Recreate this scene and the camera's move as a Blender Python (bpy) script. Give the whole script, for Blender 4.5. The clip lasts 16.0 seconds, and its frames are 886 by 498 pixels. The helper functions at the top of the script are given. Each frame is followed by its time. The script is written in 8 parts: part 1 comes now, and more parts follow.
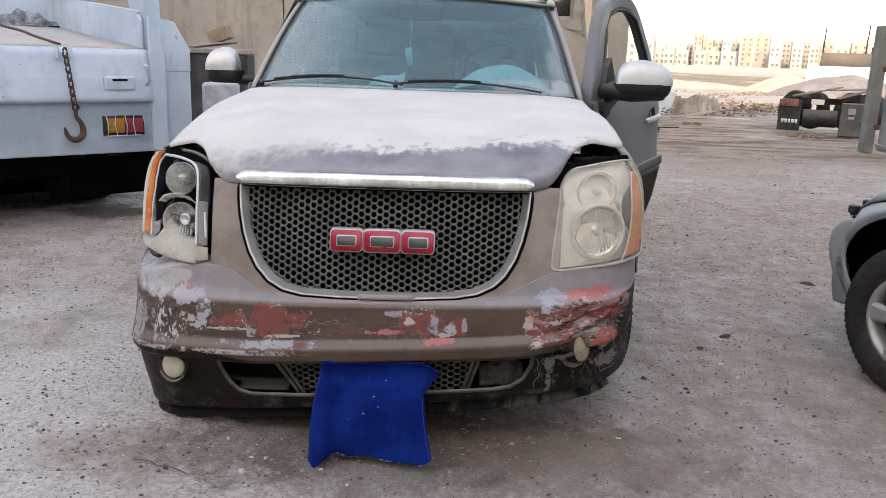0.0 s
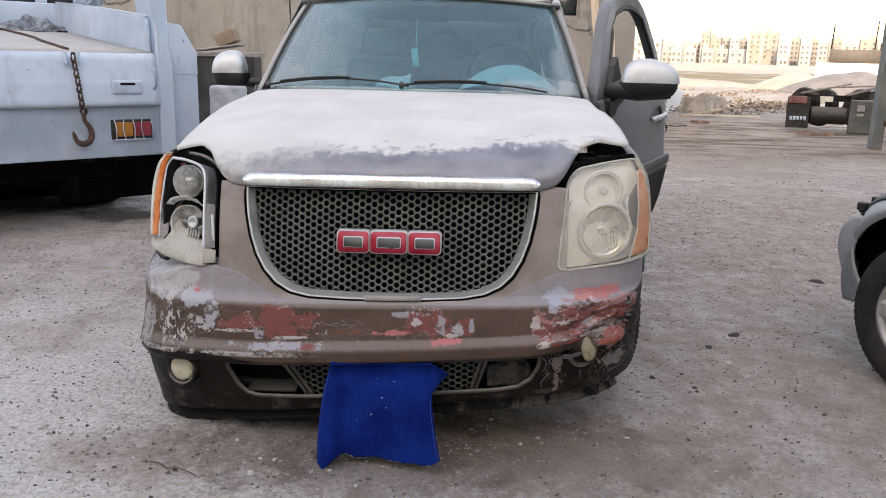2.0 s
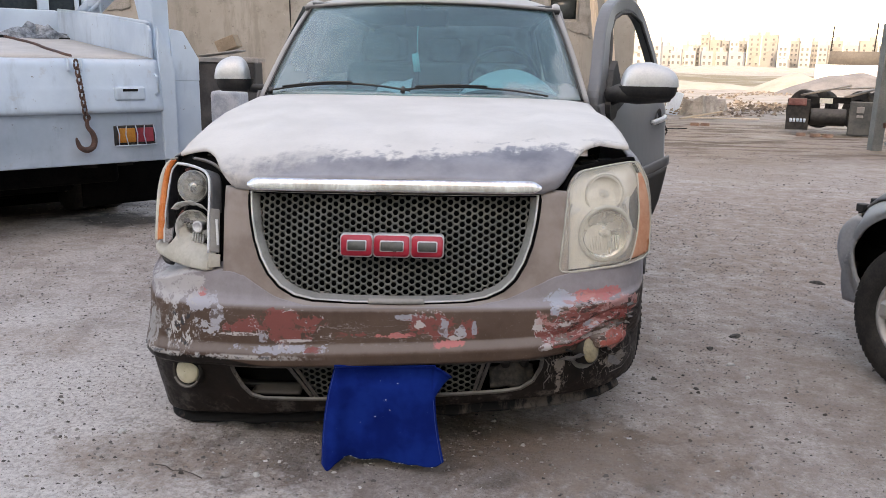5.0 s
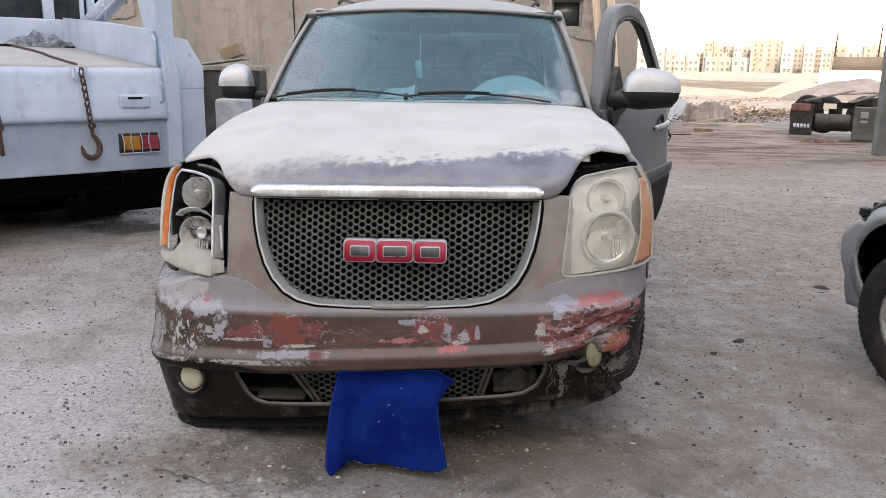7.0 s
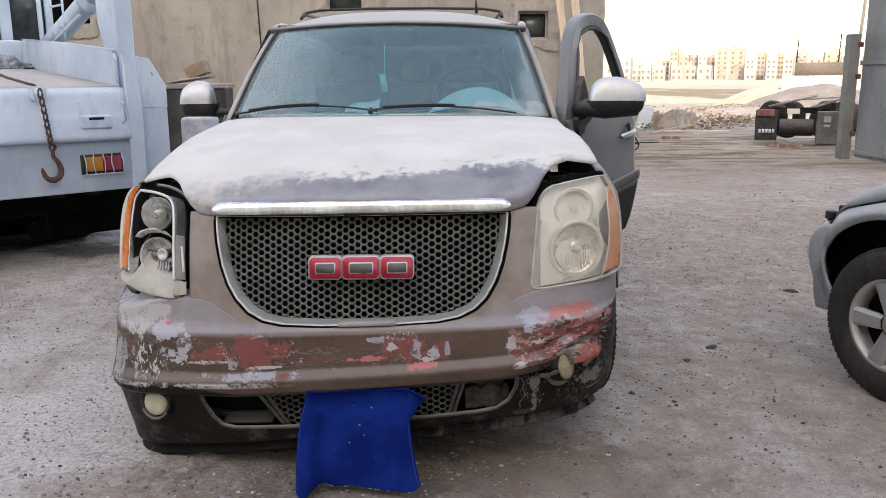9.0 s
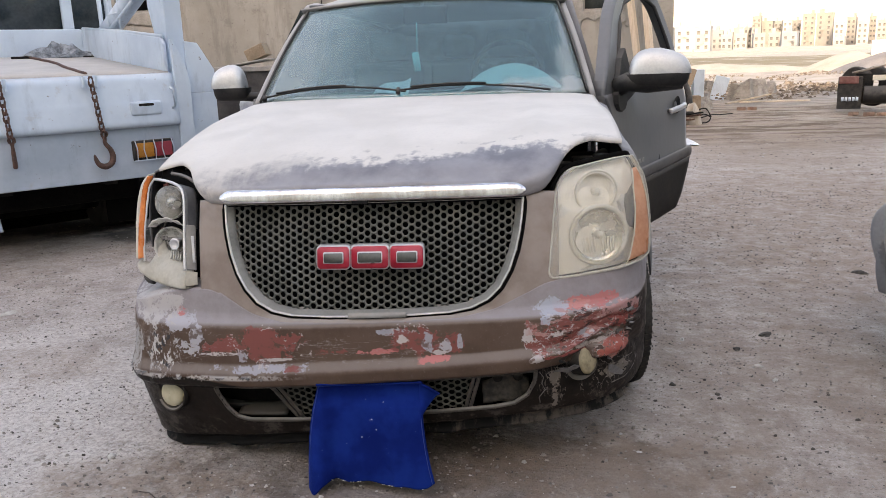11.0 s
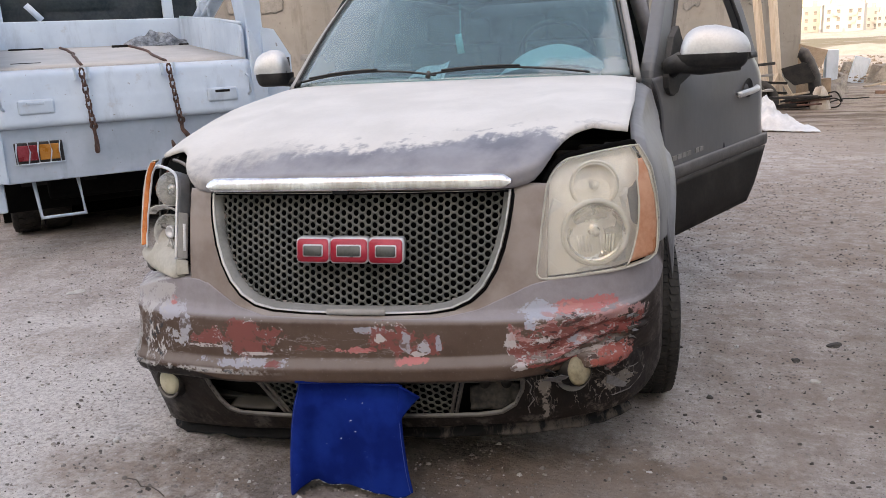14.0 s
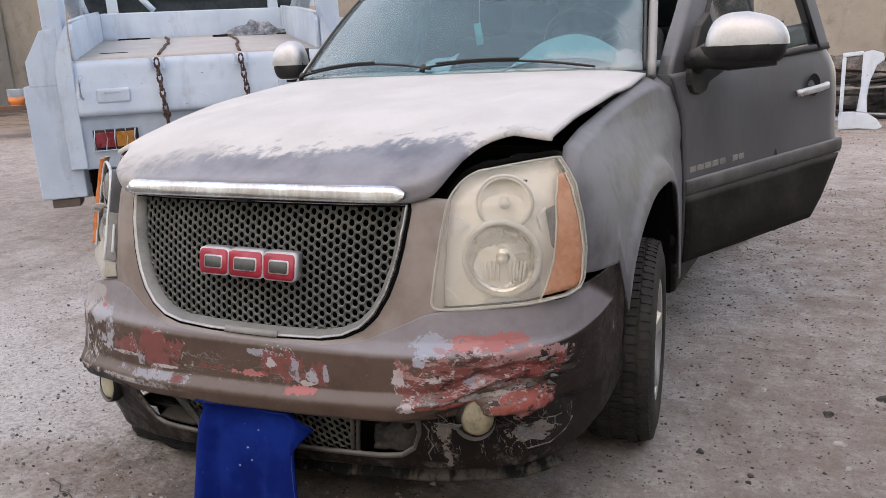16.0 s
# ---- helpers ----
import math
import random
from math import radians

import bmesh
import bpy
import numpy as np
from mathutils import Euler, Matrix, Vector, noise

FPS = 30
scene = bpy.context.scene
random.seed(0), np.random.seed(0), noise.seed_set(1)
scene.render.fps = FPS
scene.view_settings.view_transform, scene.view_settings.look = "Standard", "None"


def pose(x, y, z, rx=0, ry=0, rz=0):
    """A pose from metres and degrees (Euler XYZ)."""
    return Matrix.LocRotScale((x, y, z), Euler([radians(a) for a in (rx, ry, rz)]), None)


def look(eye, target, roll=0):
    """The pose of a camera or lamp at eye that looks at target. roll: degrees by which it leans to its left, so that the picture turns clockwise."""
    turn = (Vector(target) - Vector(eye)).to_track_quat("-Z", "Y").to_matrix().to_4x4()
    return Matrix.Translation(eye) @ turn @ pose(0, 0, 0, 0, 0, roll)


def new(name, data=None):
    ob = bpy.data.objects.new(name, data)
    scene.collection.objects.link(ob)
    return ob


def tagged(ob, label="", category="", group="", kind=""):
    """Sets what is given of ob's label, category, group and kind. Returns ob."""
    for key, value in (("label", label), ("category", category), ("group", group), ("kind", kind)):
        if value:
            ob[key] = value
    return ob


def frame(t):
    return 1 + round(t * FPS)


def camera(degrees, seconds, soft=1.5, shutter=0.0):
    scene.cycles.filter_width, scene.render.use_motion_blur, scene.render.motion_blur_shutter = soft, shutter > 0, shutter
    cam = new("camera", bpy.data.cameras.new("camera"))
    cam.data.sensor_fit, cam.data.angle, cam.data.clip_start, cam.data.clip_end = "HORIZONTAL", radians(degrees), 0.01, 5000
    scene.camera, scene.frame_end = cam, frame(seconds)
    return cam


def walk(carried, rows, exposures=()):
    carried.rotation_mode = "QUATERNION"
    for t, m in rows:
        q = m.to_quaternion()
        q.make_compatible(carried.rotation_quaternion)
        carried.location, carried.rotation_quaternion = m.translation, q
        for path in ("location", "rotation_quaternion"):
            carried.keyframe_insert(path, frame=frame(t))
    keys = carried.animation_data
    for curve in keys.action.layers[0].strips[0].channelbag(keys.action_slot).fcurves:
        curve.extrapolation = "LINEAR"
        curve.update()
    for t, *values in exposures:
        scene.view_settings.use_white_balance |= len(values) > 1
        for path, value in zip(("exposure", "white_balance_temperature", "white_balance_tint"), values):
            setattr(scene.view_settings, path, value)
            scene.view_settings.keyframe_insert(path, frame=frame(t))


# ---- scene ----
cam = camera(57.8, 16.0, 0.55)
PATH = [
    (0, (0.35, -2.945, 1.598), (0.28, -1.003, 1.126), 2.0),
    (0.5, (0.353, -2.953, 1.6), (0.273, -1.011, 1.129), 1.8),
    (1, (0.358, -2.954, 1.596), (0.27, -1.013, 1.123), 1.5),
    (1.5, (0.358, -2.948, 1.597), (0.27, -1.009, 1.115), 1.6),
    (2, (0.357, -2.947, 1.598), (0.266, -1.005, 1.127), 1.4),
    (2.5, (0.354, -2.954, 1.597), (0.258, -1.01, 1.135), 1.6),
    (3, (0.356, -2.953, 1.6), (0.264, -1.011, 1.133), 1.4),
    (3.5, (0.354, -2.954, 1.597), (0.268, -1.012, 1.128), 1.3),
    (4, (0.353, -2.975, 1.597), (0.272, -1.031, 1.132), 1.1),
    (4.2, (0.352, -2.973, 1.604), (0.264, -1.031, 1.135), 1.1),
    (6.3, (0.353, -2.984, 1.598), (0.256, -1.037, 1.152), 1.1),
    (6.5, (0.351, -2.976, 1.601), (0.253, -1.033, 1.138), 1.2),
    (7, (0.359, -2.989, 1.598), (0.254, -1.042, 1.153), 0.8),
    (7.5, (0.357, -2.996, 1.597), (0.219, -1.053, 1.145), 1.1),
    (8, (0.362, -2.989, 1.593), (0.271, -1.042, 1.144), 1.0),
    (8.5, (0.368, -2.972, 1.599), (0.307, -1.018, 1.177), -0.5),
    (9, (0.384, -2.939, 1.593), (0.343, -0.983, 1.18), -0.4),
    (9.2, (0.396, -2.933, 1.592), (0.321, -0.979, 1.174), -0.6),
    (11.3, (0.645, -2.674, 1.596), (0.4, -0.751, 1.105), -2.7),
    (11.5, (0.676, -2.6, 1.596), (0.404, -0.688, 1.075), -3.2),
    (12, (0.861, -2.506, 1.586), (0.354, -0.635, 1.096), -1.2),
    (12.5, (0.977, -2.455, 1.578), (0.446, -0.601, 1.047), -2.1),
    (13, (1.016, -2.46, 1.573), (0.417, -0.623, 1.054), -2.5),
    (13.5, (1.04, -2.487, 1.57), (0.41, -0.654, 1.076), -3.0),
    (14, (1.063, -2.479, 1.561), (0.532, -0.613, 1.074), -2.9),
    (14.5, (1.12, -2.423, 1.564), (0.673, -0.539, 1.062), -5.0),
    (15, (1.269, -2.267, 1.562), (0.637, -0.442, 1.04), -4.5),
    (15.5, (1.423, -2.031, 1.58), (0.824, -0.205, 1.025), -5.8),
    (16, (1.702, -1.865, 1.54), (0.809, -0.145, 1.043), -3.0),
]
walk(cam, [(t, look(eye, target, roll)) for t, eye, target, roll in PATH], [(0.0, 2.4, 9900, 19), (9.0, 2.4, 9950, 19), (12.0, 2.41, 10400, 19.5), (14.0, 2.42, 10350, 20.5), (16.0, 2.45, 10550, 22.0)])

# ---------------------------------------------------------------- world and sun
SUN_ELEV, SUN_AZ = 26.0, 8.0      # the sun stands behind the walk, a little to its left
world = bpy.data.worlds.new("sky")
scene.world = world
world.use_nodes = True
wn = world.node_tree
sky = wn.nodes.new("ShaderNodeTexSky")
sky.sky_type = "NISHITA"
sky.sun_disc = False
sky.sun_elevation = radians(SUN_ELEV)
sky.sun_rotation = radians(180 + SUN_AZ)
sky.air_density, sky.dust_density, sky.ozone_density = 1.0, 1.2, 1.0
wn.links.new(sky.outputs[0], wn.nodes["Background"].inputs[0])
wn.nodes["Background"].inputs[1].default_value = 0.15
sun = new("sun", bpy.data.lights.new("sun", "SUN"))
sun.data.energy, sun.data.angle, sun.data.color = 1.0, radians(0.6), (1.0, 0.98, 0.955)
ea, aa = radians(SUN_ELEV), radians(SUN_AZ)
sun_dir = Vector((-math.sin(aa) * math.cos(ea), -math.cos(aa) * math.cos(ea), math.sin(ea)))
sun.matrix_world = look(sun_dir * 40, (0, 0, 0))

# ---------------------------------------------------------------- small helpers


def part(name, bm, material, parent=None, label="", smooth=True, solid=0.0, bevel=0.0):
    """Links a bmesh as one mesh object, under a thing or under a part."""
    bmesh.ops.recalc_face_normals(bm, faces=bm.faces[:])
    me = bpy.data.meshes.new(name)
    bm.to_mesh(me)
    bm.free()
    for p in me.polygons:
        p.use_smooth = smooth
    me.materials.append(material)
    ob = new(name, me)
    if parent is not None:
        ob.parent = parent
    if solid:
        md = ob.modifiers.new("solid", "SOLIDIFY")
        md.thickness, md.offset = solid, 0.0
    if bevel:
        md = ob.modifiers.new("bevel", "BEVEL")
        md.width, md.segments, md.limit_method, md.angle_limit = bevel, 2, "ANGLE", radians(35)
    if smooth:
        md = ob.modifiers.new("weighted", "WEIGHTED_NORMAL") if bevel else None
    if label:
        ob["label"] = label
    return ob


def thing(name, m, label, category, group="", kind=""):
    ob = new(name)
    ob.empty_display_size = 0.2
    ob.matrix_basis = m
    return tagged(ob, label, category, group, kind)


def box(bm, cx, cy, cz, sx, sy, sz, rot=None):
    """Adds a box of that centre and size to bm."""
    g = bmesh.ops.create_cube(bm, size=1.0)
    m = Matrix.Translation((cx, cy, cz)) @ (rot.to_4x4() if rot is not None else Matrix()) @ Matrix.Diagonal((sx, sy, sz, 1))
    bmesh.ops.transform(bm, matrix=m, verts=g["verts"])
    return g["verts"]


def boxes(*rows):
    bm = bmesh.new()
    for r in rows:
        box(bm, *r)
    return bm


def rod(bm, a, b, r, r2=None, seg=14, caps=True):
    """Adds a round bar from a to b."""
    a, b = Vector(a), Vector(b)
    g = bmesh.ops.create_cone(bm, cap_ends=caps, segments=seg, radius1=r, radius2=r if r2 is None else r2, depth=(b - a).length)
    q = (b - a).to_track_quat("Z", "Y").to_matrix().to_4x4()
    bmesh.ops.transform(bm, matrix=Matrix.Translation((a + b) / 2) @ q, verts=g["verts"])
    return g["verts"]


def tube(bm, pts, r, seg=8, closed=False, flat=1.0):
    """Adds a tube along a line of points."""
    pts = [Vector(p) for p in pts]
    n, rings = len(pts), []
    up = Vector((0, 0, 1))
    for i, p in enumerate(pts):
        a = pts[(i - 1) % n] if closed or i else p
        b = pts[(i + 1) % n] if closed or i < n - 1 else p
        d = (b - a).normalized()
        s = d.cross(up)
        s = s.normalized() if s.length > 1e-3 else Vector((1, 0, 0))
        t = s.cross(d)
        rings.append([bm.verts.new(p + s * math.cos(2 * math.pi * k / seg) * r + t * math.sin(2 * math.pi * k / seg) * r * flat) for k in range(seg)])
    for i in range(n if closed else n - 1):
        a, b = rings[i], rings[(i + 1) % n]
        for k in range(seg):
            bm.faces.new((a[k], a[(k + 1) % seg], b[(k + 1) % seg], b[k]))
    if not closed:
        bm.faces.new(rings[0]), bm.faces.new(rings[-1])
    return bm


def grid(fn, nu, nv, keep=None, bm=None):
    """A sheet of nu x nv faces; fn(a, b) gives a point for a, b in 0..1; keep(a, b) leaves faces out."""
    bm = bm or bmesh.new()
    vs = [[bm.verts.new(fn(i / nu, j / nv)) for j in range(nv + 1)] for i in range(nu + 1)]
    for i in range(nu):
        for j in range(nv):
            if keep is None or keep((i + 0.5) / nu, (j + 0.5) / nv):
                bm.faces.new((vs[i][j], vs[i + 1][j], vs[i + 1][j + 1], vs[i][j + 1]))
    loose = [v for v in bm.verts if not v.link_faces]
    bmesh.ops.delete(bm, geom=loose, context="VERTS")
    return bm


def prism(bm, outline, fn0, fn1):
    """A solid between two copies of an outline of (a, b) pairs; fn0 and fn1 place them."""
    lo = [bm.verts.new(fn0(a, b)) for a, b in outline]
    hi = [bm.verts.new(fn1(a, b)) for a, b in outline]
    n = len(outline)
    bm.faces.new(lo), bm.faces.new(hi[::-1])
    for i in range(n):
        bm.faces.new((lo[i], lo[(i + 1) % n], hi[(i + 1) % n], hi[i]))
    return bm


def lathe(bm, profile, seg=32, m=None):
    """Turns a profile of (radius, height) pairs round the z axis, then places it by m."""
    m = m or Matrix()
    rings = [[bm.verts.new(m @ Vector((r * math.cos(2 * math.pi * k / seg), r * math.sin(2 * math.pi * k / seg), h))) for k in range(seg)] for r, h in profile]
    for a, b in zip(rings, rings[1:]):
        for k in range(seg):
            bm.faces.new((a[k], a[(k + 1) % seg], b[(k + 1) % seg], b[k]))
    return bm


def lerp_table(x, table):
    """Smooth look-up of x in rows of (x, value)."""
    if x <= table[0][0]:
        return table[0][1]
    for (x0, v0), (x1, v1) in zip(table, table[1:]):
        if x <= x1:
            k = (x - x0) / (x1 - x0)
            return v0 + (v1 - v0) * k
    return table[-1][1]


def smooth_table(x, table):
    h = 0.02
    return (lerp_table(x - h, table) + lerp_table(x, table) * 2 + lerp_table(x + h, table)) / 4


def soft_table(x, table, h):
    return (lerp_table(x - h, table) + lerp_table(x, table) * 2 + lerp_table(x + h, table)) / 4


def inside(px, pz, poly):
    hit = False
    for (x0, z0), (x1, z1) in zip(poly, poly[1:] + poly[:1]):
        if (z0 > pz) != (z1 > pz) and px < (x1 - x0) * (pz - z0) / (z1 - z0) + x0:
            hit = not hit
    return hit


# ---------------------------------------------------------------- materials


class Nodes:
    """Short names for building a node material."""

    def __init__(self, name):
        self.m = bpy.data.materials.new(name)
        self.m.use_nodes = True
        self.t = self.m.node_tree
        self.bsdf = self.t.nodes["Principled BSDF"]
        self.co = self.t.nodes.new("ShaderNodeTexCoord").outputs["Object"]

    def put(self, value, socket):
        if isinstance(value, bpy.types.NodeSocket):
            self.t.links.new(value, socket)
        elif isinstance(value, tuple):
            socket.default_value = (*value, 1.0)[:len(socket.default_value)]
        elif socket.type == "RGBA":
            socket.default_value = (value, value, value, 1.0)
        else:
            socket.default_value = value

    def noise(self, scale, detail=4.0, rough=0.55, stretch=None, co=None):
        n = self.t.nodes.new("ShaderNodeTexNoise")
        n.inputs["Scale"].default_value, n.inputs["Detail"].default_value, n.inputs["Roughness"].default_value = scale, detail, rough
        src = co or self.co
        if stretch:
            mp = self.t.nodes.new("ShaderNodeMapping")
            mp.inputs["Scale"].default_value = stretch
            self.t.links.new(src, mp.inputs[0])
            src = mp.outputs[0]
        self.t.links.new(src, n.inputs["Vector"])
        return n.outputs["Fac"]

    def voronoi(self, scale, out="Distance", feature="F1"):
        n = self.t.nodes.new("ShaderNodeTexVoronoi")
        n.feature = feature
        n.inputs["Scale"].default_value = scale
        self.t.links.new(self.co, n.inputs["Vector"])
        return n.outputs[out]

    def flakes(self, scale):
        """One random value for each angular flake."""
        nz = self.t.nodes.new("ShaderNodeTexNoise")
        nz.inputs["Scale"].default_value, nz.inputs["Detail"].default_value = scale * 0.6, 3.0
        self.t.links.new(self.co, nz.inputs["Vector"])
        add = self.t.nodes.new("ShaderNodeVectorMath")
        add.operation = "MULTIPLY_ADD"
        self.t.links.new(nz.outputs["Color"], add.inputs[0])
        add.inputs[1].default_value = (0.9 / scale, 0.9 / scale, 1.2 / scale)
        self.t.links.new(self.co, add.inputs[2])
        vo = self.t.nodes.new("ShaderNodeTexVoronoi")
        vo.inputs["Scale"].default_value = scale
        self.t.links.new(add.outputs[0], vo.inputs["Vector"])
        return self.math("ADD", vo.outputs["Color"], 0.0)

    def math(self, op, a, b=0.0, clamp=False):
        n = self.t.nodes.new("ShaderNodeMath")
        n.operation, n.use_clamp = op, clamp
        self.put(a, n.inputs[0]), self.put(b, n.inputs[1])
        return n.outputs[0]

    def step(self, v, lo, hi, a=0.0, b=1.0):
        n = self.t.nodes.new("ShaderNodeMapRange")
        n.interpolation_type = "SMOOTHSTEP"
        self.put(v, n.inputs[0])
        for i, k in enumerate((lo, hi, a, b)):
            n.inputs[i + 1].default_value = k
        return n.outputs[0]

    def mix(self, f, a, b):
        n = self.t.nodes.new("ShaderNodeMix")
        n.data_type = "RGBA"
        self.put(f, n.inputs[0]), self.put(a, n.inputs[6]), self.put(b, n.inputs[7])
        return n.outputs[2]

    def xyz(self):
        n = self.t.nodes.new("ShaderNodeSeparateXYZ")
        self.t.links.new(self.co, n.inputs[0])
        return n.outputs

    def up(self):
        g = self.t.nodes.new("ShaderNodeNewGeometry")
        n = self.t.nodes.new("ShaderNodeSeparateXYZ")
        self.t.links.new(g.outputs["Normal"], n.inputs[0])
        return n.outputs[2]

    def random(self):
        return self.t.nodes.new("ShaderNodeObjectInfo").outputs["Random"]

    def island(self):
        return self.t.nodes.new("ShaderNodeNewGeometry").outputs["Random Per Island"]

    def blot(self, cx, cz, rx, rz, n, k=0.9, soft=0.06, z=None):
        """A ragged patch round (cx, cz) in the x, z plane."""
        x, _, height = self.xyz()
        z = height if z is None else z
        u = self.math("DIVIDE", self.math("SUBTRACT", x, cx), rx)
        v = self.math("DIVIDE", self.math("SUBTRACT", z, cz), rz)
        d = self.math("SQRT", self.math("ADD", self.math("MULTIPLY", u, u), self.math("MULTIPLY", v, v)))
        d = self.math("ADD", d, self.math("MULTIPLY", self.math("SUBTRACT", n, 0.5), 2 * k))
        return self.step(d, 1.0 - soft, 1.0 + soft, 1.0, 0.0)

    def blot_xy(self, cx, cy, rx, ry, n, k=0.9):
        x, y, _ = self.xyz()
        u = self.math("DIVIDE", self.math("SUBTRACT", x, cx), rx)
        v = self.math("DIVIDE", self.math("SUBTRACT", y, cy), ry)
        d = self.math("SQRT", self.math("ADD", self.math("MULTIPLY", u, u), self.math("MULTIPLY", v, v)))
        d = self.math("ADD", d, self.math("MULTIPLY", self.math("SUBTRACT", n, 0.5), 2 * k))
        return self.step(d, 0.6, 1.2, 1.0, 0.0)

    def bump(self, h, strength=0.3, dist=0.01):
        n = self.t.nodes.new("ShaderNodeBump")
        n.inputs["Strength"].default_value, n.inputs["Distance"].default_value = strength, dist
        self.t.links.new(h, n.inputs["Height"])
        self.t.links.new(n.outputs[0], self.bsdf.inputs["Normal"])

    def done(self, colour, rough=0.6, metal=0.0, **more):
        self.put(colour, self.bsdf.inputs["Base Color"])
        self.put(rough, self.bsdf.inputs["Roughness"])
        self.put(metal, self.bsdf.inputs["Metallic"])
        for k, v in more.items():
            self.put(v, self.bsdf.inputs[k.replace("_", " ").title().replace("Ior", "IOR")])
        return self.m


def surf(name, a, b, rough=0.6, metal=0.0, scale=6.0, fine=70.0, bump=0.15, dust=0.0, dust_col=(0.45, 0.40, 0.35), stretch=None, spread=0.12, dist=0.004, spec=0.5, sheen=0.0):
    """A worn surface: two tones at two scales, grain and, on what faces up, dust."""
    n = Nodes(name)
    big, small = n.noise(scale, 5, 0.6, stretch), n.noise(fine, 3, 0.6, stretch)
    f = n.math("ADD", n.math("MULTIPLY", big, 0.7), n.math("MULTIPLY", small, 0.3))
    col = n.mix(n.step(f, 0.36, 0.64), a, b)
    r = n.step(big, 0.3, 0.7, rough - spread, rough + spread)
    if dust:
        k = n.math("MULTIPLY", n.step(n.math("ADD", n.up(), n.math("MULTIPLY", n.math("SUBTRACT", big, 0.5), 1.1)), -0.25, 0.85), dust, True)
        col = n.mix(k, col, dust_col)
        r = n.mix(k, r, 0.9)
    n.bump(n.math("ADD", small, n.math("MULTIPLY", big, 0.5)), bump, dist)
    return n.done(col, r, metal, specular_ior_level=spec, sheen_weight=sheen, sheen_roughness=0.45)


def make_ground():
    n = Nodes("dirt_ground")
    x, y, z = n.xyz()
    big, mid, lump, fine, grit = n.noise(0.35, 5), n.noise(1.9, 6, 0.64), n.noise(8, 7, 0.72), n.noise(36, 7, 0.80), n.noise(150, 4, 0.75)
    dirt = n.mix(n.step(mid, 0.36, 0.66), (0.405, 0.335, 0.297), (0.560, 0.494, 0.453))
    dirt = n.mix(n.step(lump, 0.42, 0.66, 0, 0.65), dirt, (0.640, 0.580, 0.540))
    dirt = n.mix(n.step(n.noise(4.2, 7, 0.74), 0.50, 0.60, 0, 0.50), dirt, (0.290, 0.224, 0.187))
    dirt = n.mix(n.step(fine, 0.46, 0.56, 0.42, 0), dirt, (0.275, 0.226, 0.197))
    dirt = n.mix(n.step(grit, 0.54, 0.66, 0, 0.45), dirt, (0.66, 0.61, 0.575))
    dirt = n.mix(n.step(n.noise(80, 5, 0.78), 0.575, 0.64, 0, 0.85), dirt, (0.085, 0.071, 0.062))
    dirt = n.mix(n.step(n.noise(23, 5, 0.75), 0.63, 0.67, 0, 0.75), dirt, (0.095, 0.078, 0.068))
    damp = n.math("MULTIPLY", n.step(n.math("ADD", y, n.math("MULTIPLY", n.math("SUBTRACT", big, 0.5), 12)), 7.0, 13.0), n.step(mid, 0.30, 0.62, 0.55, 1.0))
    dirt = n.mix(n.math("MULTIPLY", damp, 0.85), dirt, (0.270, 0.195, 0.145))
    mott = n.math("MULTIPLY", n.math("MULTIPLY", n.step(y, 9.0, 14.0), n.step(y, 30.0, 24.0)), n.step(n.noise(0.9, 7, 0.74, (0.6, 1.6, 1)), 0.47, 0.58, 0, 0.85))
    dirt = n.mix(mott, dirt, (0.115, 0.074, 0.050))
    spill = n.math("MULTIPLY", n.step(y, 10.0, 18.0), n.step(n.noise(0.7, 7, 0.72, (0.5, 1.3, 1)), 0.54, 0.64, 0, 0.8))
    dirt = n.mix(spill, dirt, (0.47, 0.41, 0.345))
    sand = n.mix(n.step(n.noise(1.1, 5), 0.35, 0.65), (0.285, 0.258, 0.232), (0.370, 0.342, 0.314))
    sand = n.mix(n.math("MULTIPLY", n.step(n.noise(0.5, 7, 0.75, (0.5, 1.6, 1)), 0.50, 0.64, 0, 0.75), n.step(y, 60, 46)), sand, (0.19, 0.15, 0.115))
    far = n.step(n.math("ADD", y, n.math("MULTIPLY", n.math("SUBTRACT", big, 0.5), 14)), 18, 26)
    scrub = n.math("MULTIPLY", n.step(n.noise(0.30, 7, 0.75, (0.35, 1.0, 1)), 0.36, 0.50, 0.35, 1.0), n.math("MULTIPLY", n.step(y, 56, 64), n.step(y, 125, 100)))
    col = n.mix(far, dirt, n.mix(scrub, sand, (0.165, 0.145, 0.102)))
    pale = n.blot_xy(-2.1, -0.3, 2.3, 2.2, n.noise(2.2, 5), 0.9)
    col = n.mix(n.math("MULTIPLY", pale, n.step(fine, 0.40, 0.58, 0.15, 0.75)), col, (0.710, 0.648, 0.602))
    # oily dirt under the bumper, darkened further with painted shade
    oil_and_shade = n.blot_xy(0.15, 0.10, 1.25, 0.42, n.noise(4.5, 6, 0.65), 1.1)
    col = n.mix(n.math("MULTIPLY", oil_and_shade, n.step(mid, 0.35, 0.65, 0.85, 0.5)), col, (0.085, 0.058, 0.043))
    # oil spots below the tow truck with its shade painted in
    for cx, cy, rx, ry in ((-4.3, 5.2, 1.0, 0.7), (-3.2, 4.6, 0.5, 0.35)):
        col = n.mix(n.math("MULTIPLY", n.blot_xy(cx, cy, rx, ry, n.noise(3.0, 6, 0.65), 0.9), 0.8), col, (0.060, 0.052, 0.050))
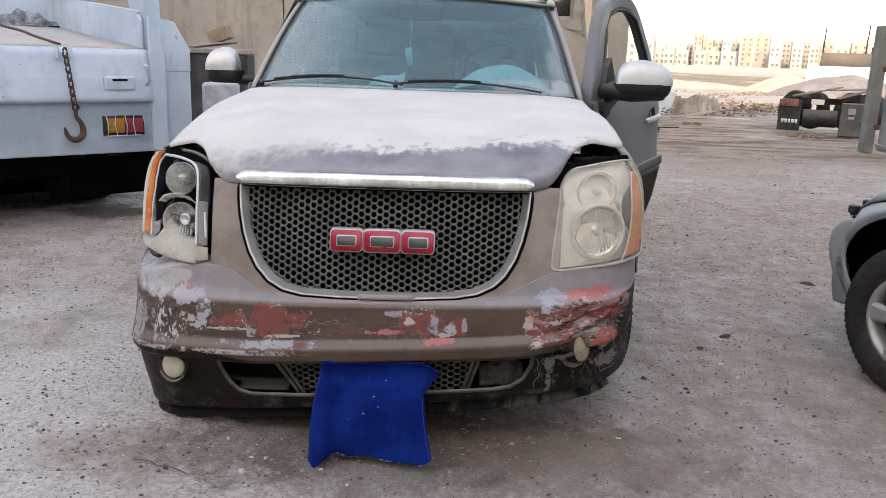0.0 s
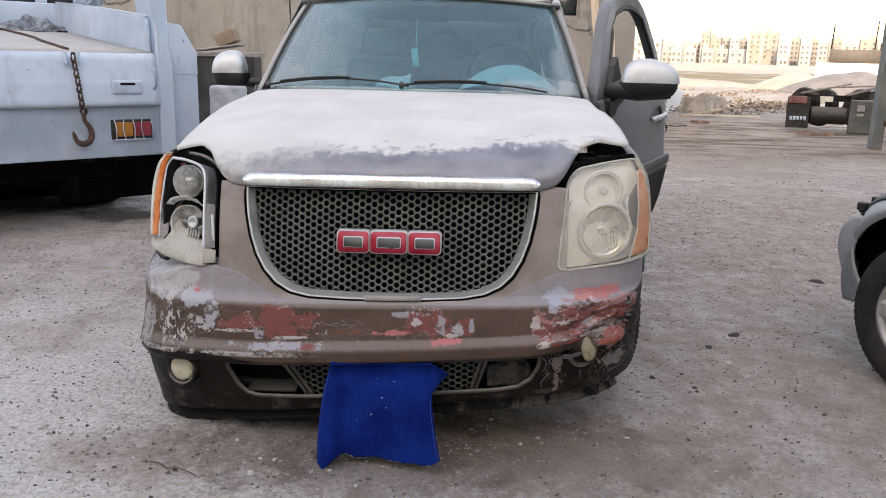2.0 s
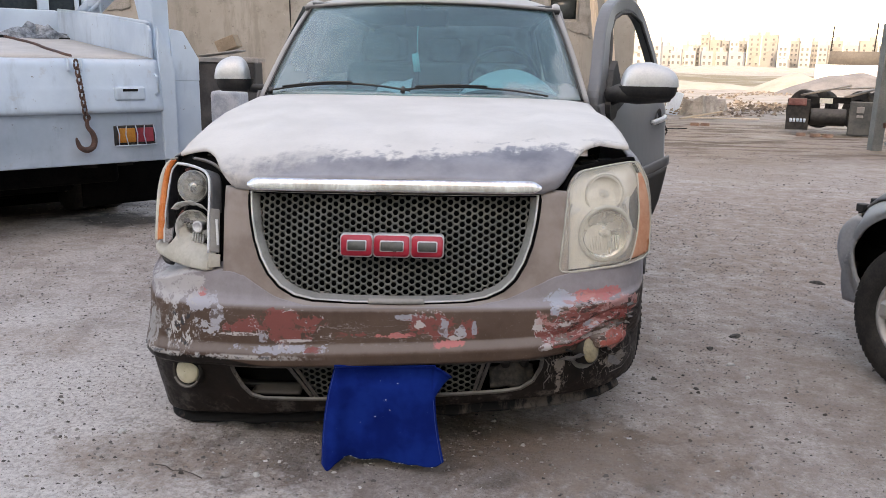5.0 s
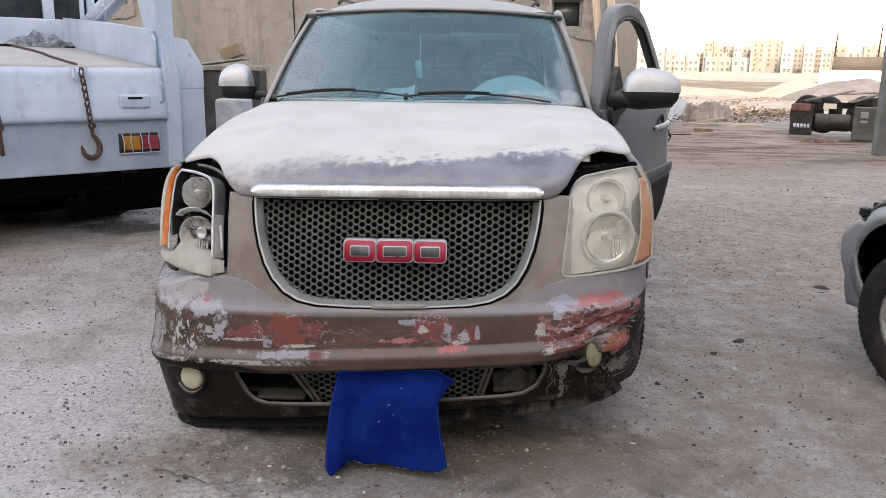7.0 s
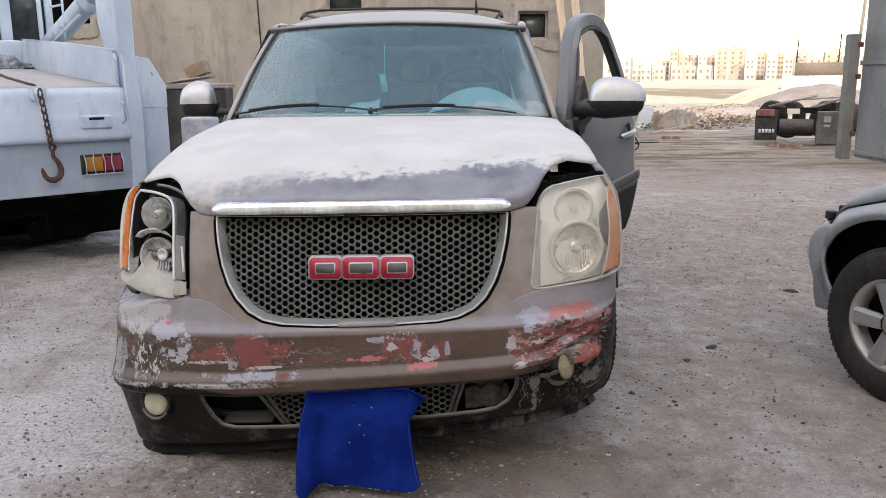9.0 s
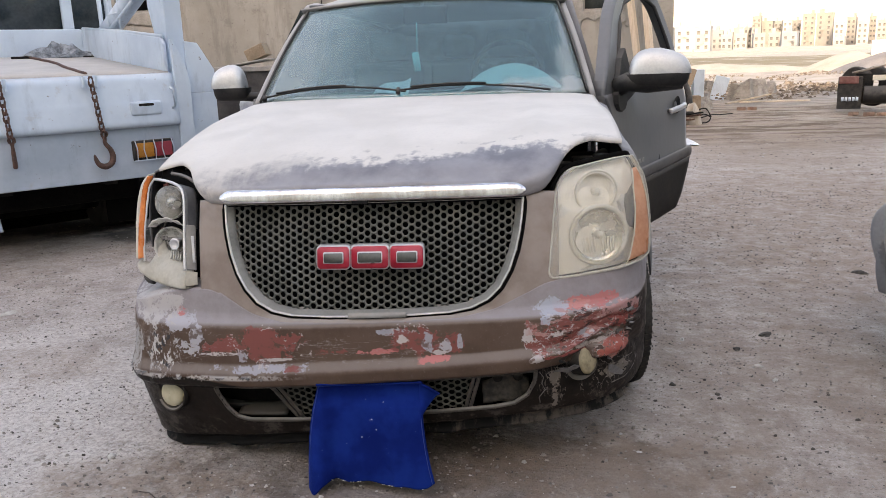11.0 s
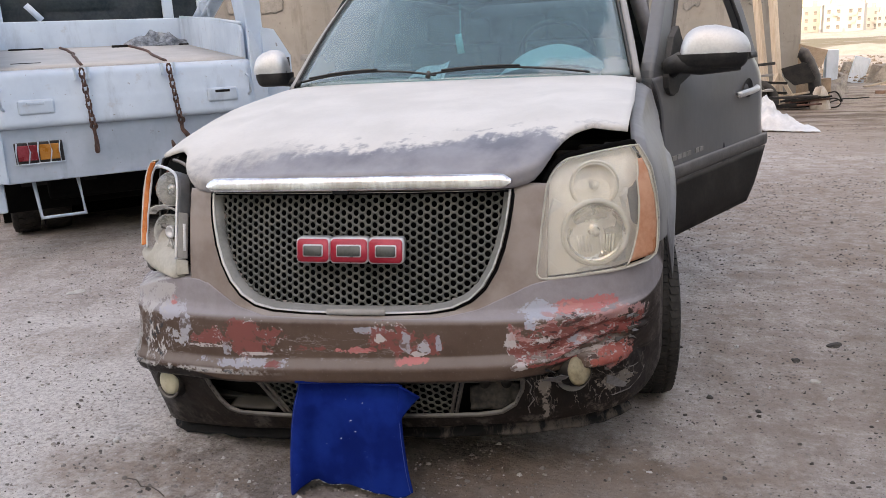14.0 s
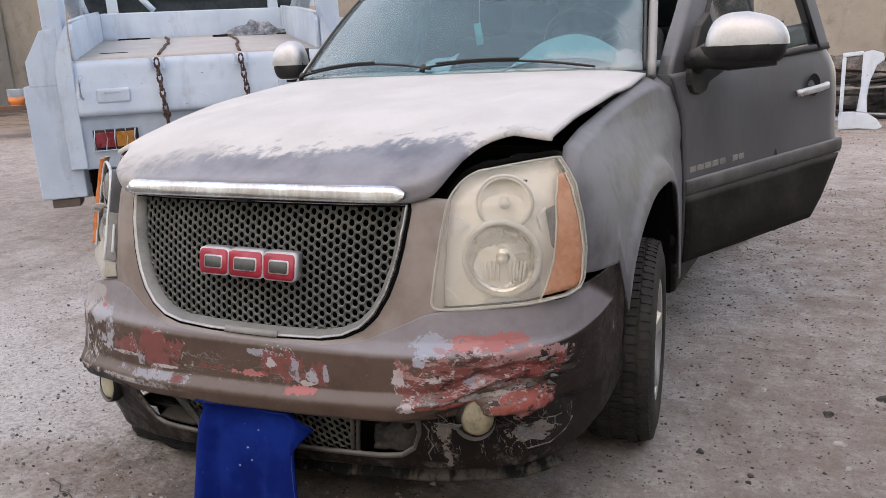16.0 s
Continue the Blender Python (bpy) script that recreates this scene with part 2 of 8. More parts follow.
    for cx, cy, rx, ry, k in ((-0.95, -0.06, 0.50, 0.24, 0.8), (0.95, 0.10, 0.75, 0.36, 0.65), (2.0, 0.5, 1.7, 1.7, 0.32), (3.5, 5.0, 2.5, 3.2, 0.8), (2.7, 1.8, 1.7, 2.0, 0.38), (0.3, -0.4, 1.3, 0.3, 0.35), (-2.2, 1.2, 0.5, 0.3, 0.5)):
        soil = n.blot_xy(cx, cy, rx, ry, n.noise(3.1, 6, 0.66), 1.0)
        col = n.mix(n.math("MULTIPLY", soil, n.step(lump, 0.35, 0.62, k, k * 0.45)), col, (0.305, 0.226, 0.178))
    n.bump(n.math("ADD", n.math("MULTIPLY", fine, 0.9), n.math("ADD", n.math("MULTIPLY", grit, 0.25), n.math("MULTIPLY", n.noise(9, 3, 0.5), 3.0))), 1.0, 0.009)
    return n.done(col, 0.95, specular_ior_level=0.2)


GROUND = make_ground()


def make_hood_paint():
    n = Nodes("dusted_hood_paint")
    x, y, z = n.xyz()
    big, mid, fine = n.noise(3.0, 4, 0.55), n.noise(13, 6, 0.66), n.noise(70, 4, 0.7)
    # bare paint: darkest just below the dust, filmed over again towards the front edge
    bare = n.mix(n.step(n.noise(7, 5, 0.6), 0.36, 0.64), (0.150, 0.145, 0.165), (0.235, 0.226, 0.245))
    film = n.math("ADD", n.step(y, 0.245, 0.10, 0.05, 0.55), n.math("MULTIPLY", n.math("SUBTRACT", n.noise(10, 5, 0.6), 0.5), 1.3), True)
    bare = n.mix(film, bare, (0.375, 0.355, 0.365))
    # the wiped edge: wanders, and hangs down in runs
    rag = n.math("ADD", n.math("MULTIPLY", n.math("SUBTRACT", mid, 0.5), 0.26), n.math("MULTIPLY", n.math("SUBTRACT", n.noise(4.5, 4, 0.55), 0.5), 0.24))
    runs = n.math("MULTIPLY", n.math("MULTIPLY", n.step(n.noise(30, 2, 0.5, (1.0, 0.16, 0.16)), 0.46, 0.66), n.step(n.noise(5, 2, 0.5), 0.42, 0.58)), 0.032)
    side = n.math("MULTIPLY", n.step(n.math("ABSOLUTE", n.math("SUBTRACT", x, 0.52)), 0.0, 0.30, 1.0, 0.0), 0.075)
    edge = n.math("ADD", n.math("SUBTRACT", n.math("ADD", y, n.math("SUBTRACT", rag, runs)), side), n.step(x, -0.15, -0.70, 0.0, 0.13))
    k = n.step(edge, 0.200, 0.262)
    soft_left = n.step(n.math("ADD", edge, n.math("MULTIPLY", n.math("SUBTRACT", mid, 0.5), 0.08)), 0.14, 0.40)
    k = n.mix(n.step(x, -0.18, -0.42), k, soft_left)
    # smudged patches above the edge
    smudge = n.math("MULTIPLY", n.step(n.noise(9, 6, 0.66), 0.56, 0.63, 0, 0.62), n.step(edge, 0.40, 0.26))
    k = n.math("MULTIPLY", k, n.math("SUBTRACT", 1.0, smudge))
    dust = n.mix(n.step(big, 0.3, 0.7), (0.605, 0.560, 0.518), (0.690, 0.640, 0.594))
    dust = n.mix(n.step(fine, 0.45, 0.7, 0, 0.16), dust, (0.52, 0.48, 0.46))
    dust = n.mix(n.math("MULTIPLY", n.step(n.noise(1.6, 5, 0.6), 0.50, 0.72), 0.25), dust, (0.52, 0.49, 0.475))
    n.bump(n.math("ADD", n.math("MULTIPLY", fine, 0.4), k), 0.10, 0.003)
    return n.done(n.mix(k, bare, dust), n.step(k, 0, 1, 0.42, 0.9), 0.0)


def make_fascia_paint(name, base_a, base_b, damage):
    n = Nodes(name)
    x, y, z = n.xyz()
    big, mid, fine = n.noise(4.0, 5, 0.6), n.noise(16, 6, 0.7), n.noise(90, 4, 0.75)
    col = n.mix(n.step(big, 0.35, 0.65), base_a, base_b)
    k = n.math("MULTIPLY", n.step(n.math("ADD", n.up(), n.math("MULTIPLY", n.math("SUBTRACT", mid, 0.5), 0.5)), 0.10, 0.75), 0.60 if damage else 0.85, True)
    col = n.mix(k, col, (0.270, 0.222, 0.198) if damage else (0.345, 0.295, 0.268))
    col = n.mix(n.step(fine, 0.58, 0.74, 0, 0.22), col, (0.33, 0.295, 0.27))
    rough = 0.42
    if damage:
        # height along the sagging bumper
        sag = n.math("ADD", n.math("MULTIPLY", n.math("MINIMUM", n.math("MAXIMUM", n.math("DIVIDE", n.math("SUBTRACT", 0.75, z), 0.25), 0.0), 1.0), 0.065), 0.018)
        h = n.math("SUBTRACT", z, n.math("MULTIPLY", x, sag))
        flake = n.math("ADD", n.math("MULTIPLY", n.flakes(34), 0.5), n.math("MULTIPLY", n.flakes(85), 0.5))
        chips = n.math("ADD", n.math("MULTIPLY", n.noise(11, 4, 0.6), 0.66), n.math("ADD", n.math("MULTIPLY", flake, 0.26), n.math("MULTIPLY", n.noise(60, 3, 0.6), 0.08)))
        tear = n.noise(21, 5, 0.62, (0.5, 1.0, 1.4))
        lilac, red, pink, pale = (0.35, 0.345, 0.38), (0.250, 0.082, 0.072), (0.55, 0.185, 0.175), (0.52, 0.47, 0.46)
        scarlet, flame, deep = (0.33, 0.082, 0.070), (0.41, 0.108, 0.085), (0.060, 0.034, 0.030)
        # dusty shelf on top, running out to a tip on the side
        rise = n.math("MULTIPLY", n.step(y, 0.16, 0.60), 0.055)
        shelf = n.math("MULTIPLY", n.step(n.math("SUBTRACT", h, rise), 0.652, 0.664), n.step(n.math("ADD", h, n.math("MULTIPLY", n.math("MAXIMUM", n.math("SUBTRACT", y, 0.34), 0.0), 0.55)), 0.79, 0.83, 1.0, 0.0))
        col = n.mix(n.math("MULTIPLY", shelf, n.step(mid, 0.3, 0.7, 0.72, 0.92)), col, (0.335, 0.305, 0.318))
        # dark plastic lower half, made darker for the shade below the ledge
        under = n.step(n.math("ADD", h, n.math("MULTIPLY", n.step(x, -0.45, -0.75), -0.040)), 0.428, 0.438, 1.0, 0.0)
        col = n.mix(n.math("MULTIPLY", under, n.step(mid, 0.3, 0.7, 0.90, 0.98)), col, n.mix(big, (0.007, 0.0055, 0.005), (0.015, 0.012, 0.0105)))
        # shade painted into the colour of the crumpled corner
        corner_shade = n.math("MULTIPLY", n.math("MULTIPLY", n.step(n.math("ADD", x, n.math("MULTIPLY", n.math("SUBTRACT", mid, 0.5), 0.10)), 0.915, 0.975), n.math("SUBTRACT", 1.0, shelf)), 0.9)
        col = n.mix(corner_shade, col, n.mix(big, (0.018, 0.014, 0.013), (0.034, 0.027, 0.025)))
        scuff = n.noise(17, 7, 0.72, (0.8, 1, 0.9))
        dirty = n.math("MULTIPLY", n.math("MULTIPLY", n.step(x, 0.55, 0.68), n.step(h, 0.43, 0.40)), n.step(x, 1.02, 0.92))
        col = n.mix(n.math("MULTIPLY", dirty, n.step(scuff, 0.54, 0.62, 0, 0.4)), col, (0.13, 0.11, 0.097))
        col = n.mix(n.math("MULTIPLY", n.step(h, 0.265, 0.235, 0, 0.8), n.step(scuff, 0.48, 0.64, 0.0, 0.6)), col, (0.12, 0.105, 0.096))
        # patches of old paint: middle and the broken lamp's side, then the crumpled corner
        for rows in (
                ((-0.40, 0.588, 0.125, 0.052, red, 0.55), (-0.45, 0.640, 0.045, 0.012, red, 0.6), (-0.565, 0.592, 0.060, 0.026, red, 1.0), (-0.665, 0.585, 0.035, 0.018, red, 1.2),
                 (-0.775, 0.668, 0.075, 0.030, (0.43, 0.42, 0.46), 0.7), (-0.705, 0.612, 0.042, 0.042, (0.43, 0.42, 0.46), 0.7), (-0.765, 0.590, 0.035, 0.020, (0.44, 0.43, 0.45), 0.9), (-0.775, 0.690, 0.022, 0.014, pink, 0.9),
                 (-0.600, 0.560, 0.090, 0.006, pale, 0.35), (-0.500, 0.556, 0.022, 0.020, lilac, 0.7), (-0.370, 0.536, 0.060, 0.006, pale, 0.4),
                 (-0.930, 0.715, 0.140, 0.055, (0.46, 0.43, 0.42), 0.7), (-1.040, 0.560, 0.055, 0.060, (0.34, 0.325, 0.315), 0.7), (-0.420, 0.507, 0.150, 0.010, lilac, 1.6), (-0.300, 0.505, 0.030, 0.009, red, 1.0)),
                ((-0.120, 0.556, 0.060, 0.012, red, 1.2), (0.020, 0.548, 0.080, 0.010, pink, 1.6), (0.100, 0.622, 0.070, 0.010, lilac, 0.9), (0.185, 0.585, 0.085, 0.048, red, 0.8), (0.310, 0.575, 0.040, 0.040, red, 0.6),
                 (0.222, 0.578, 0.018, 0.040, lilac, 0.9), (0.285, 0.562, 0.020, 0.030, (0.42, 0.41, 0.44), 0.8), (0.338, 0.578, 0.010, 0.030, lilac, 0.6), (0.130, 0.590, 0.020, 0.014, pale, 1.2), (0.250, 0.514, 0.055, 0.014, pink, 1.2), (0.265, 0.535, 0.022, 0.010, pale, 1.2)),
                ((0.790, 0.602, 0.175, 0.052, red, 0.6), (0.705, 0.548, 0.105, 0.040, red, 0.6), (0.920, 0.575, 0.060, 0.050, scarlet, 1.0), (0.800, 0.692, 0.110, 0.026, pink, 0.7), (0.760, 0.690, 0.050, 0.017, (0.58, 0.25, 0.23), 0.5), (0.915, 0.640, 0.060, 0.026, (0.50, 0.27, 0.26), 1.1),
                 (0.660, 0.684, 0.058, 0.030, (0.40, 0.42, 0.48), 0.7), (0.645, 0.636, 0.030, 0.024, (0.40, 0.42, 0.48), 0.8), (0.580, 0.585, 0.014, 0.020, pale, 1.6), (0.690, 0.577, 0.032, 0.012, pale, 1.5), (0.795, 0.560, 0.026, 0.014, lilac, 0.8)),
                ((0.890, 0.462, 0.065, 0.044, flame, 0.6), (0.940, 0.440, 0.030, 0.026, flame, 0.9), (0.720, 0.486, 0.075, 0.012, (0.42, 0.11, 0.10), 0.7), (0.615, 0.484, 0.022, 0.014, pale, 0.6), (0.800, 0.505, 0.060, 0.012, (0.40, 0.33, 0.30), 1.0), (0.895, 0.345, 0.060, 0.026, (0.20, 0.175, 0.155), 0.9), (0.680, 0.300, 0.014, 0.060, (0.21, 0.18, 0.16), 1.6))):
            for cx, cz, rx, rz, c, ragged in rows:
                holes = n.step(n.math("ADD", n.math("MULTIPLY", flake, 0.35), n.math("MULTIPLY", tear, 0.65)), 0.36, 0.44, 0.15, 0.93)
                col = n.mix(n.math("MULTIPLY", n.blot(cx, cz, rx, rz, chips, 0.8 + 1.7 * ragged, 0.06, h), holes), col, c)
        # thin peeled rims and torn grain inside the patches
        for cx, cz, rx, rz, ragged in ((0.790, 0.602, 0.175, 0.052, 0.6), (0.705, 0.548, 0.105, 0.040, 0.6), (0.890, 0.462, 0.065, 0.044, 0.6), (-0.40, 0.588, 0.125, 0.052, 0.55), (0.185, 0.585, 0.085, 0.048, 0.8), (-0.705, 0.612, 0.042, 0.042, 0.7)):
            rim = n.math("SUBTRACT", n.blot(cx, cz, rx * 1.05, rz * 1.06, chips, 0.8 + 1.7 * ragged, 0.02, h), n.blot(cx, cz, rx * 0.98, rz * 0.97, chips, 0.8 + 1.7 * ragged, 0.02, h), True)
            col = n.mix(n.math("MULTIPLY", rim, n.step(mid, 0.48, 0.54, 0.0, 0.7)), col, pale)
        for cx, cz, rx, rz in ((0.80, 0.60, 0.20, 0.085), (0.89, 0.46, 0.08, 0.06), (0.70, 0.55, 0.12, 0.05)):
            zone = n.blot(cx, cz, rx, rz, chips, 0.6, 0.15, h)
            col = n.mix(n.math("MULTIPLY", zone, n.step(tear, 0.57, 0.585, 0, 0.7)), col, (0.45, 0.22, 0.20))
            col = n.mix(n.math("MULTIPLY", zone, n.step(n.noise(31, 5, 0.64, (0.8, 1.0, 1.5)), 0.61, 0.62, 0, 0.75)), col, pale)
            col = n.mix(n.math("MULTIPLY", zone, n.step(tear, 0.415, 0.40, 0, 0.8)), col, deep)
        worn = n.blot(-0.875, 0.565, 0.080, 0.070, chips, 0.9, 0.25, h)
        col = n.mix(n.math("MULTIPLY", worn, n.step(n.noise(34, 5, 0.65, (1.4, 1.0, 0.8)), 0.52, 0.56)), col, (0.50, 0.475, 0.46))
        col = n.mix(n.math("MULTIPLY", worn, n.step(n.noise(30, 5, 0.65, (1.4, 1.0, 0.8)), 0.45, 0.41)), col, (0.045, 0.045, 0.050))
        edge = n.math("MULTIPLY", n.step(n.math("ABSOLUTE", n.math("SUBTRACT", h, 0.474)), 0.005, 0.015, 1.0, 0.0), n.step(x, -0.20, -0.50))
        col = n.mix(n.math("MULTIPLY", edge, n.step(chips, 0.42, 0.50)), col, (0.46, 0.43, 0.41))
        for cx, cz, rx, rz, kx, kz in ((-0.80, 0.62, 0.20, 0.10, 1.0, 5.0), (0.80, 0.56, 0.22, 0.10, 1.0, 5.0), (0.80, 0.36, 0.20, 0.10, 3.5, 1.0), (-0.05, 0.56, 0.30, 0.05, 1.0, 5.0)):
            zone = n.blot(cx, cz, rx, rz, mid, 0.5, 0.2, h)
            line = n.math("ABSOLUTE", n.math("SUBTRACT", n.noise(6, 4, 0.6, (kx, 1.0, kz)), 0.5))
            col = n.mix(n.math("MULTIPLY", zone, n.step(line, 0.003, 0.008, 0.38, 0.0)), col, (0.42, 0.385, 0.37))
        n.bump(n.math("ADD", chips, n.math("MULTIPLY", fine, 0.3)), 0.25, 0.006)
        rough = n.step(chips, 0.4, 0.6, 0.34, 0.56)
    else:
        n.bump(fine, 0.1, 0.002)
    return n.done(col, rough, 0.0, specular_ior_level=0.10 if damage else 0.4)


HOOD = make_hood_paint()
FASCIA = make_fascia_paint("brown_fascia_paint", (0.235, 0.178, 0.152), (0.330, 0.264, 0.232), False)
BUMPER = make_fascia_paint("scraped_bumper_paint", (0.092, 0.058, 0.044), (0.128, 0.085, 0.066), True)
PAINT = surf("dusty_brown_paint", (0.052, 0.051, 0.054), (0.140, 0.136, 0.140), 0.46, 0.0, 3.4, 22, 0.06, 0.50, (0.38, 0.365, 0.365), spec=0.3, sheen=0.12)
ROOFP = surf("thickly_dusted_paint", (0.10, 0.096, 0.094), (0.19, 0.182, 0.178), 0.5, 0.0, 3.0, 30, 0.05, 0.9, (0.46, 0.435, 0.415), spec=0.4, sheen=0.2)
# the open door's copy of the body paint, in a darker tone
DOORP = surf("darker_door_paint", (0.031, 0.033, 0.038), (0.054, 0.056, 0.062), 0.36, 0.0, 1.8, 34, 0.05, 0.35, (0.36, 0.34, 0.33), (1, 1, 0.4), spec=0.9, sheen=0.36)
CLADDING = surf("brown_lower_cladding", (0.009, 0.008, 0.0072), (0.020, 0.017, 0.0155), 0.65, 0.0, 4, 50, 0.1, 0.15, spec=0.15)
CHROME = surf("dusty_chrome", (0.62, 0.62, 0.63), (0.80, 0.80, 0.80), 0.34, 0.75, 9, 80, 0.05, 0.45, (0.58, 0.54, 0.50), None, 0.08)
STRIP = surf("stained_chrome", (0.44, 0.41, 0.40), (0.84, 0.86, 0.89), 0.20, 1.0, 4, 60, 0.004, 0.0, (0.58, 0.54, 0.50), (1.0, 1, 0.35), 0.05)
MUDLENS = surf("muddy_fog_lens", (0.20, 0.16, 0.095), (0.36, 0.295, 0.185), 0.5, 0, 30, 80, 0.1)
GRILLE = surf("dusty_grille_plastic", (0.070, 0.075, 0.066), (0.128, 0.130, 0.116), 0.6, 0.0, 8, 90, 0.1, 0.35, (0.26, 0.255, 0.235), spec=0.3)
BLACK = surf("black_plastic", (0.014, 0.014, 0.015), (0.030, 0.029, 0.029), 0.55, 0, 9, 90, 0.1, 0.35, (0.22, 0.20, 0.18), spec=0.25)
# near-black that puts shade into the colour of recesses, gaps and undersides
VOID = surf("recess_shade_black", (0.003, 0.003, 0.003), (0.008, 0.0075, 0.007), 0.9, spec=0.05)
DARKPL = surf("dusty_dark_plastic", (0.060, 0.055, 0.050), (0.11, 0.10, 0.092), 0.6, 0, 7, 70, 0.1, 0.6, (0.34, 0.31, 0.29), spec=0.25)
GREYPL = surf("grey_plastic", (0.20, 0.19, 0.18), (0.29, 0.28, 0.265), 0.6, 0, 7, 70, 0.1, 0.5)
WHITEPL = surf("pale_plastic", (0.62, 0.61, 0.59), (0.74, 0.73, 0.71), 0.5, 0, 9, 60, 0.05)
RED = surf("red_badge", (0.48, 0.012, 0.035), (0.58, 0.03, 0.055), 0.4, 0, 20, 90, 0.05, 0.12, (0.5, 0.3, 0.28))
AMBER = surf("amber_lens", (0.68, 0.155, 0.030), (0.82, 0.235, 0.055), 0.3, 0, 7, 80, 0.05, 0.25, (0.6, 0.42, 0.25))
FADED = surf("faded_amber_lens", (0.56, 0.22, 0.115), (0.68, 0.34, 0.215), 0.34, 0, 9, 60, 0.05, 0.2, (0.6, 0.42, 0.3))
RINGM = surf("dusty_dull_chrome", (0.17, 0.175, 0.16), (0.29, 0.29, 0.27), 0.45, 0.25, 9, 80, 0.05, 0.4, (0.42, 0.39, 0.36), spec=0.4)
REFLECT = surf("headlamp_reflector", (0.82, 0.77, 0.68), (0.94, 0.90, 0.83), 0.22, 0.0, 5, 40, 0.05, 0.2, (0.6, 0.55, 0.47))
BEIGE = surf("yellowed_plastic", (0.55, 0.51, 0.42), (0.68, 0.64, 0.55), 0.5, 0, 8, 60, 0.1, 0.2)
BOWL = surf("silvered_lamp_bowl", (0.62, 0.59, 0.53), (0.82, 0.79, 0.72), 0.24, 0.8, 16, 40, 0.12)
SEAM = surf("clear_lens_edge", (0.40, 0.375, 0.33), (0.55, 0.52, 0.46), 0.4, 0, 8, 60, 0.05)
FOGLENS = surf("yellow_fog_lens", (0.46, 0.41, 0.28), (0.56, 0.51, 0.37), 0.35, 0, 9, 60, 0.05)
RUBBER = surf("dusty_tyre_rubber", (0.022, 0.020, 0.0185), (0.045, 0.040, 0.036), 0.85, 0, 10, 80, 0.25, 0.18, (0.18, 0.16, 0.14), spec=0.2)
ALLOY = surf("dusty_alloy", (0.40, 0.39, 0.38), (0.52, 0.50, 0.48), 0.4, 0.6, 8, 60, 0.08, 0.3)


def make_glass(name, tint, veil, amount, soft=False, blots=(), gloss=0.03):
    """Clear glass with a film of dust on it, thicker in the blots (x, z, half width, half height, more), which also
    paint in sky glare.
    """
    n = Nodes(name)
    t = n.t
    tr = t.nodes.new("ShaderNodeBsdfTransparent")
    tr.inputs[0].default_value = (*tint, 1)
    film = n.step(n.math("ADD", n.noise(1.3 if soft else 2.2, 4, 0.5), n.math("MULTIPLY", n.math("SUBTRACT", n.noise(30, 5, 0.7), 0.5), 0.03 if soft else 0.3)), 0.3, 0.7)
    fac = n.math("ADD", amount[0], n.math("MULTIPLY", film, amount[1] - amount[0]))
    col = veil
    for cx, cz, rx, rz, more, edge in blots:
        k = n.blot(cx, cz, rx, rz, n.noise(7, 5, 0.6), 0.55, edge)
        fac = n.math("ADD", fac, n.math("MULTIPLY", k, more), True)
        col = n.mix(n.math("MULTIPLY", k, 0.8), col, (0.58, 0.585, 0.57))
    n.done(col, 0.8)
    mx = t.nodes.new("ShaderNodeMixShader")
    n.put(fac, mx.inputs[0])
    t.links.new(tr.outputs[0], mx.inputs[1])
    t.links.new(n.bsdf.outputs[0], mx.inputs[2])
    gl = t.nodes.new("ShaderNodeBsdfGlossy")
    gl.inputs["Roughness"].default_value = 0.05
    lw = t.nodes.new("ShaderNodeLayerWeight")
    lw.inputs[0].default_value = 0.5
    m2 = t.nodes.new("ShaderNodeMixShader")
    n.put(n.math("ADD", gloss, n.math("MULTIPLY", n.math("POWER", lw.outputs["Facing"], 4.0), 0.7)), m2.inputs[0])
    t.links.new(mx.outputs[0], m2.inputs[1])
    t.links.new(gl.outputs[0], m2.inputs[2])
    t.links.new(m2.outputs[0], t.nodes["Material Output"].inputs[0])
    return n.m


# the first blot holds dust and a painted reflection of the sky
WINDSHIELD = make_glass("dusty_windshield", (0.64, 0.84, 0.86), (0.25, 0.52, 0.54), (0.045, 0.10), True,
                        ((-0.98, 1.60, 0.50, 0.72, 0.30, 0.75), (0.90, 1.60, 0.16, 0.6, 0.22, 0.15), (0.70, 1.38, 0.30, 0.10, 0.22, 0.10), (0.0, 2.0, 1.2, 0.09, 0.08, 0.5)), 0.10)
SIDEGLASS = make_glass("side_glass", (0.30, 0.38, 0.38), (0.45, 0.5, 0.5), (0.05, 0.2))
LENS = make_glass("yellowed_headlamp_lens", (1.0, 0.99, 0.97), (0.90, 0.86, 0.78), (0.10, 0.20), True, (), 0.02)

# ---------------------------------------------------------------- the damaged SUV
# x across, y back from the nose, z up; the front end is pushed a little out of square.
suv = thing("suv", pose(0, 0, 0), "dusty brown SUV with a crash-damaged front and one open door", "car")

PLAN = [(0.0, 0.0), (0.20, 0.001), (0.35, 0.006), (0.50, 0.018), (0.62, 0.038), (0.72, 0.064), (0.80, 0.096), (0.88, 0.142), (0.95, 0.205),
        (1.0, 0.275), (1.03, 0.345), (1.05, 0.43), (1.057, 0.53), (1.058, 0.68)]
ARC = [0.0]
for (xa, ya), (xb, yb) in zip(PLAN, PLAN[1:]):
    ARC.append(ARC[-1] + math.hypot(xb - xa, yb - ya))
ARC_X = [(a, p[0]) for a, p in zip(ARC, PLAN)]
ARC_Y = [(a, p[1]) for a, p in zip(ARC, PLAN)]
X_ARC = [(p[0], a) for a, p in zip(ARC, PLAN)]
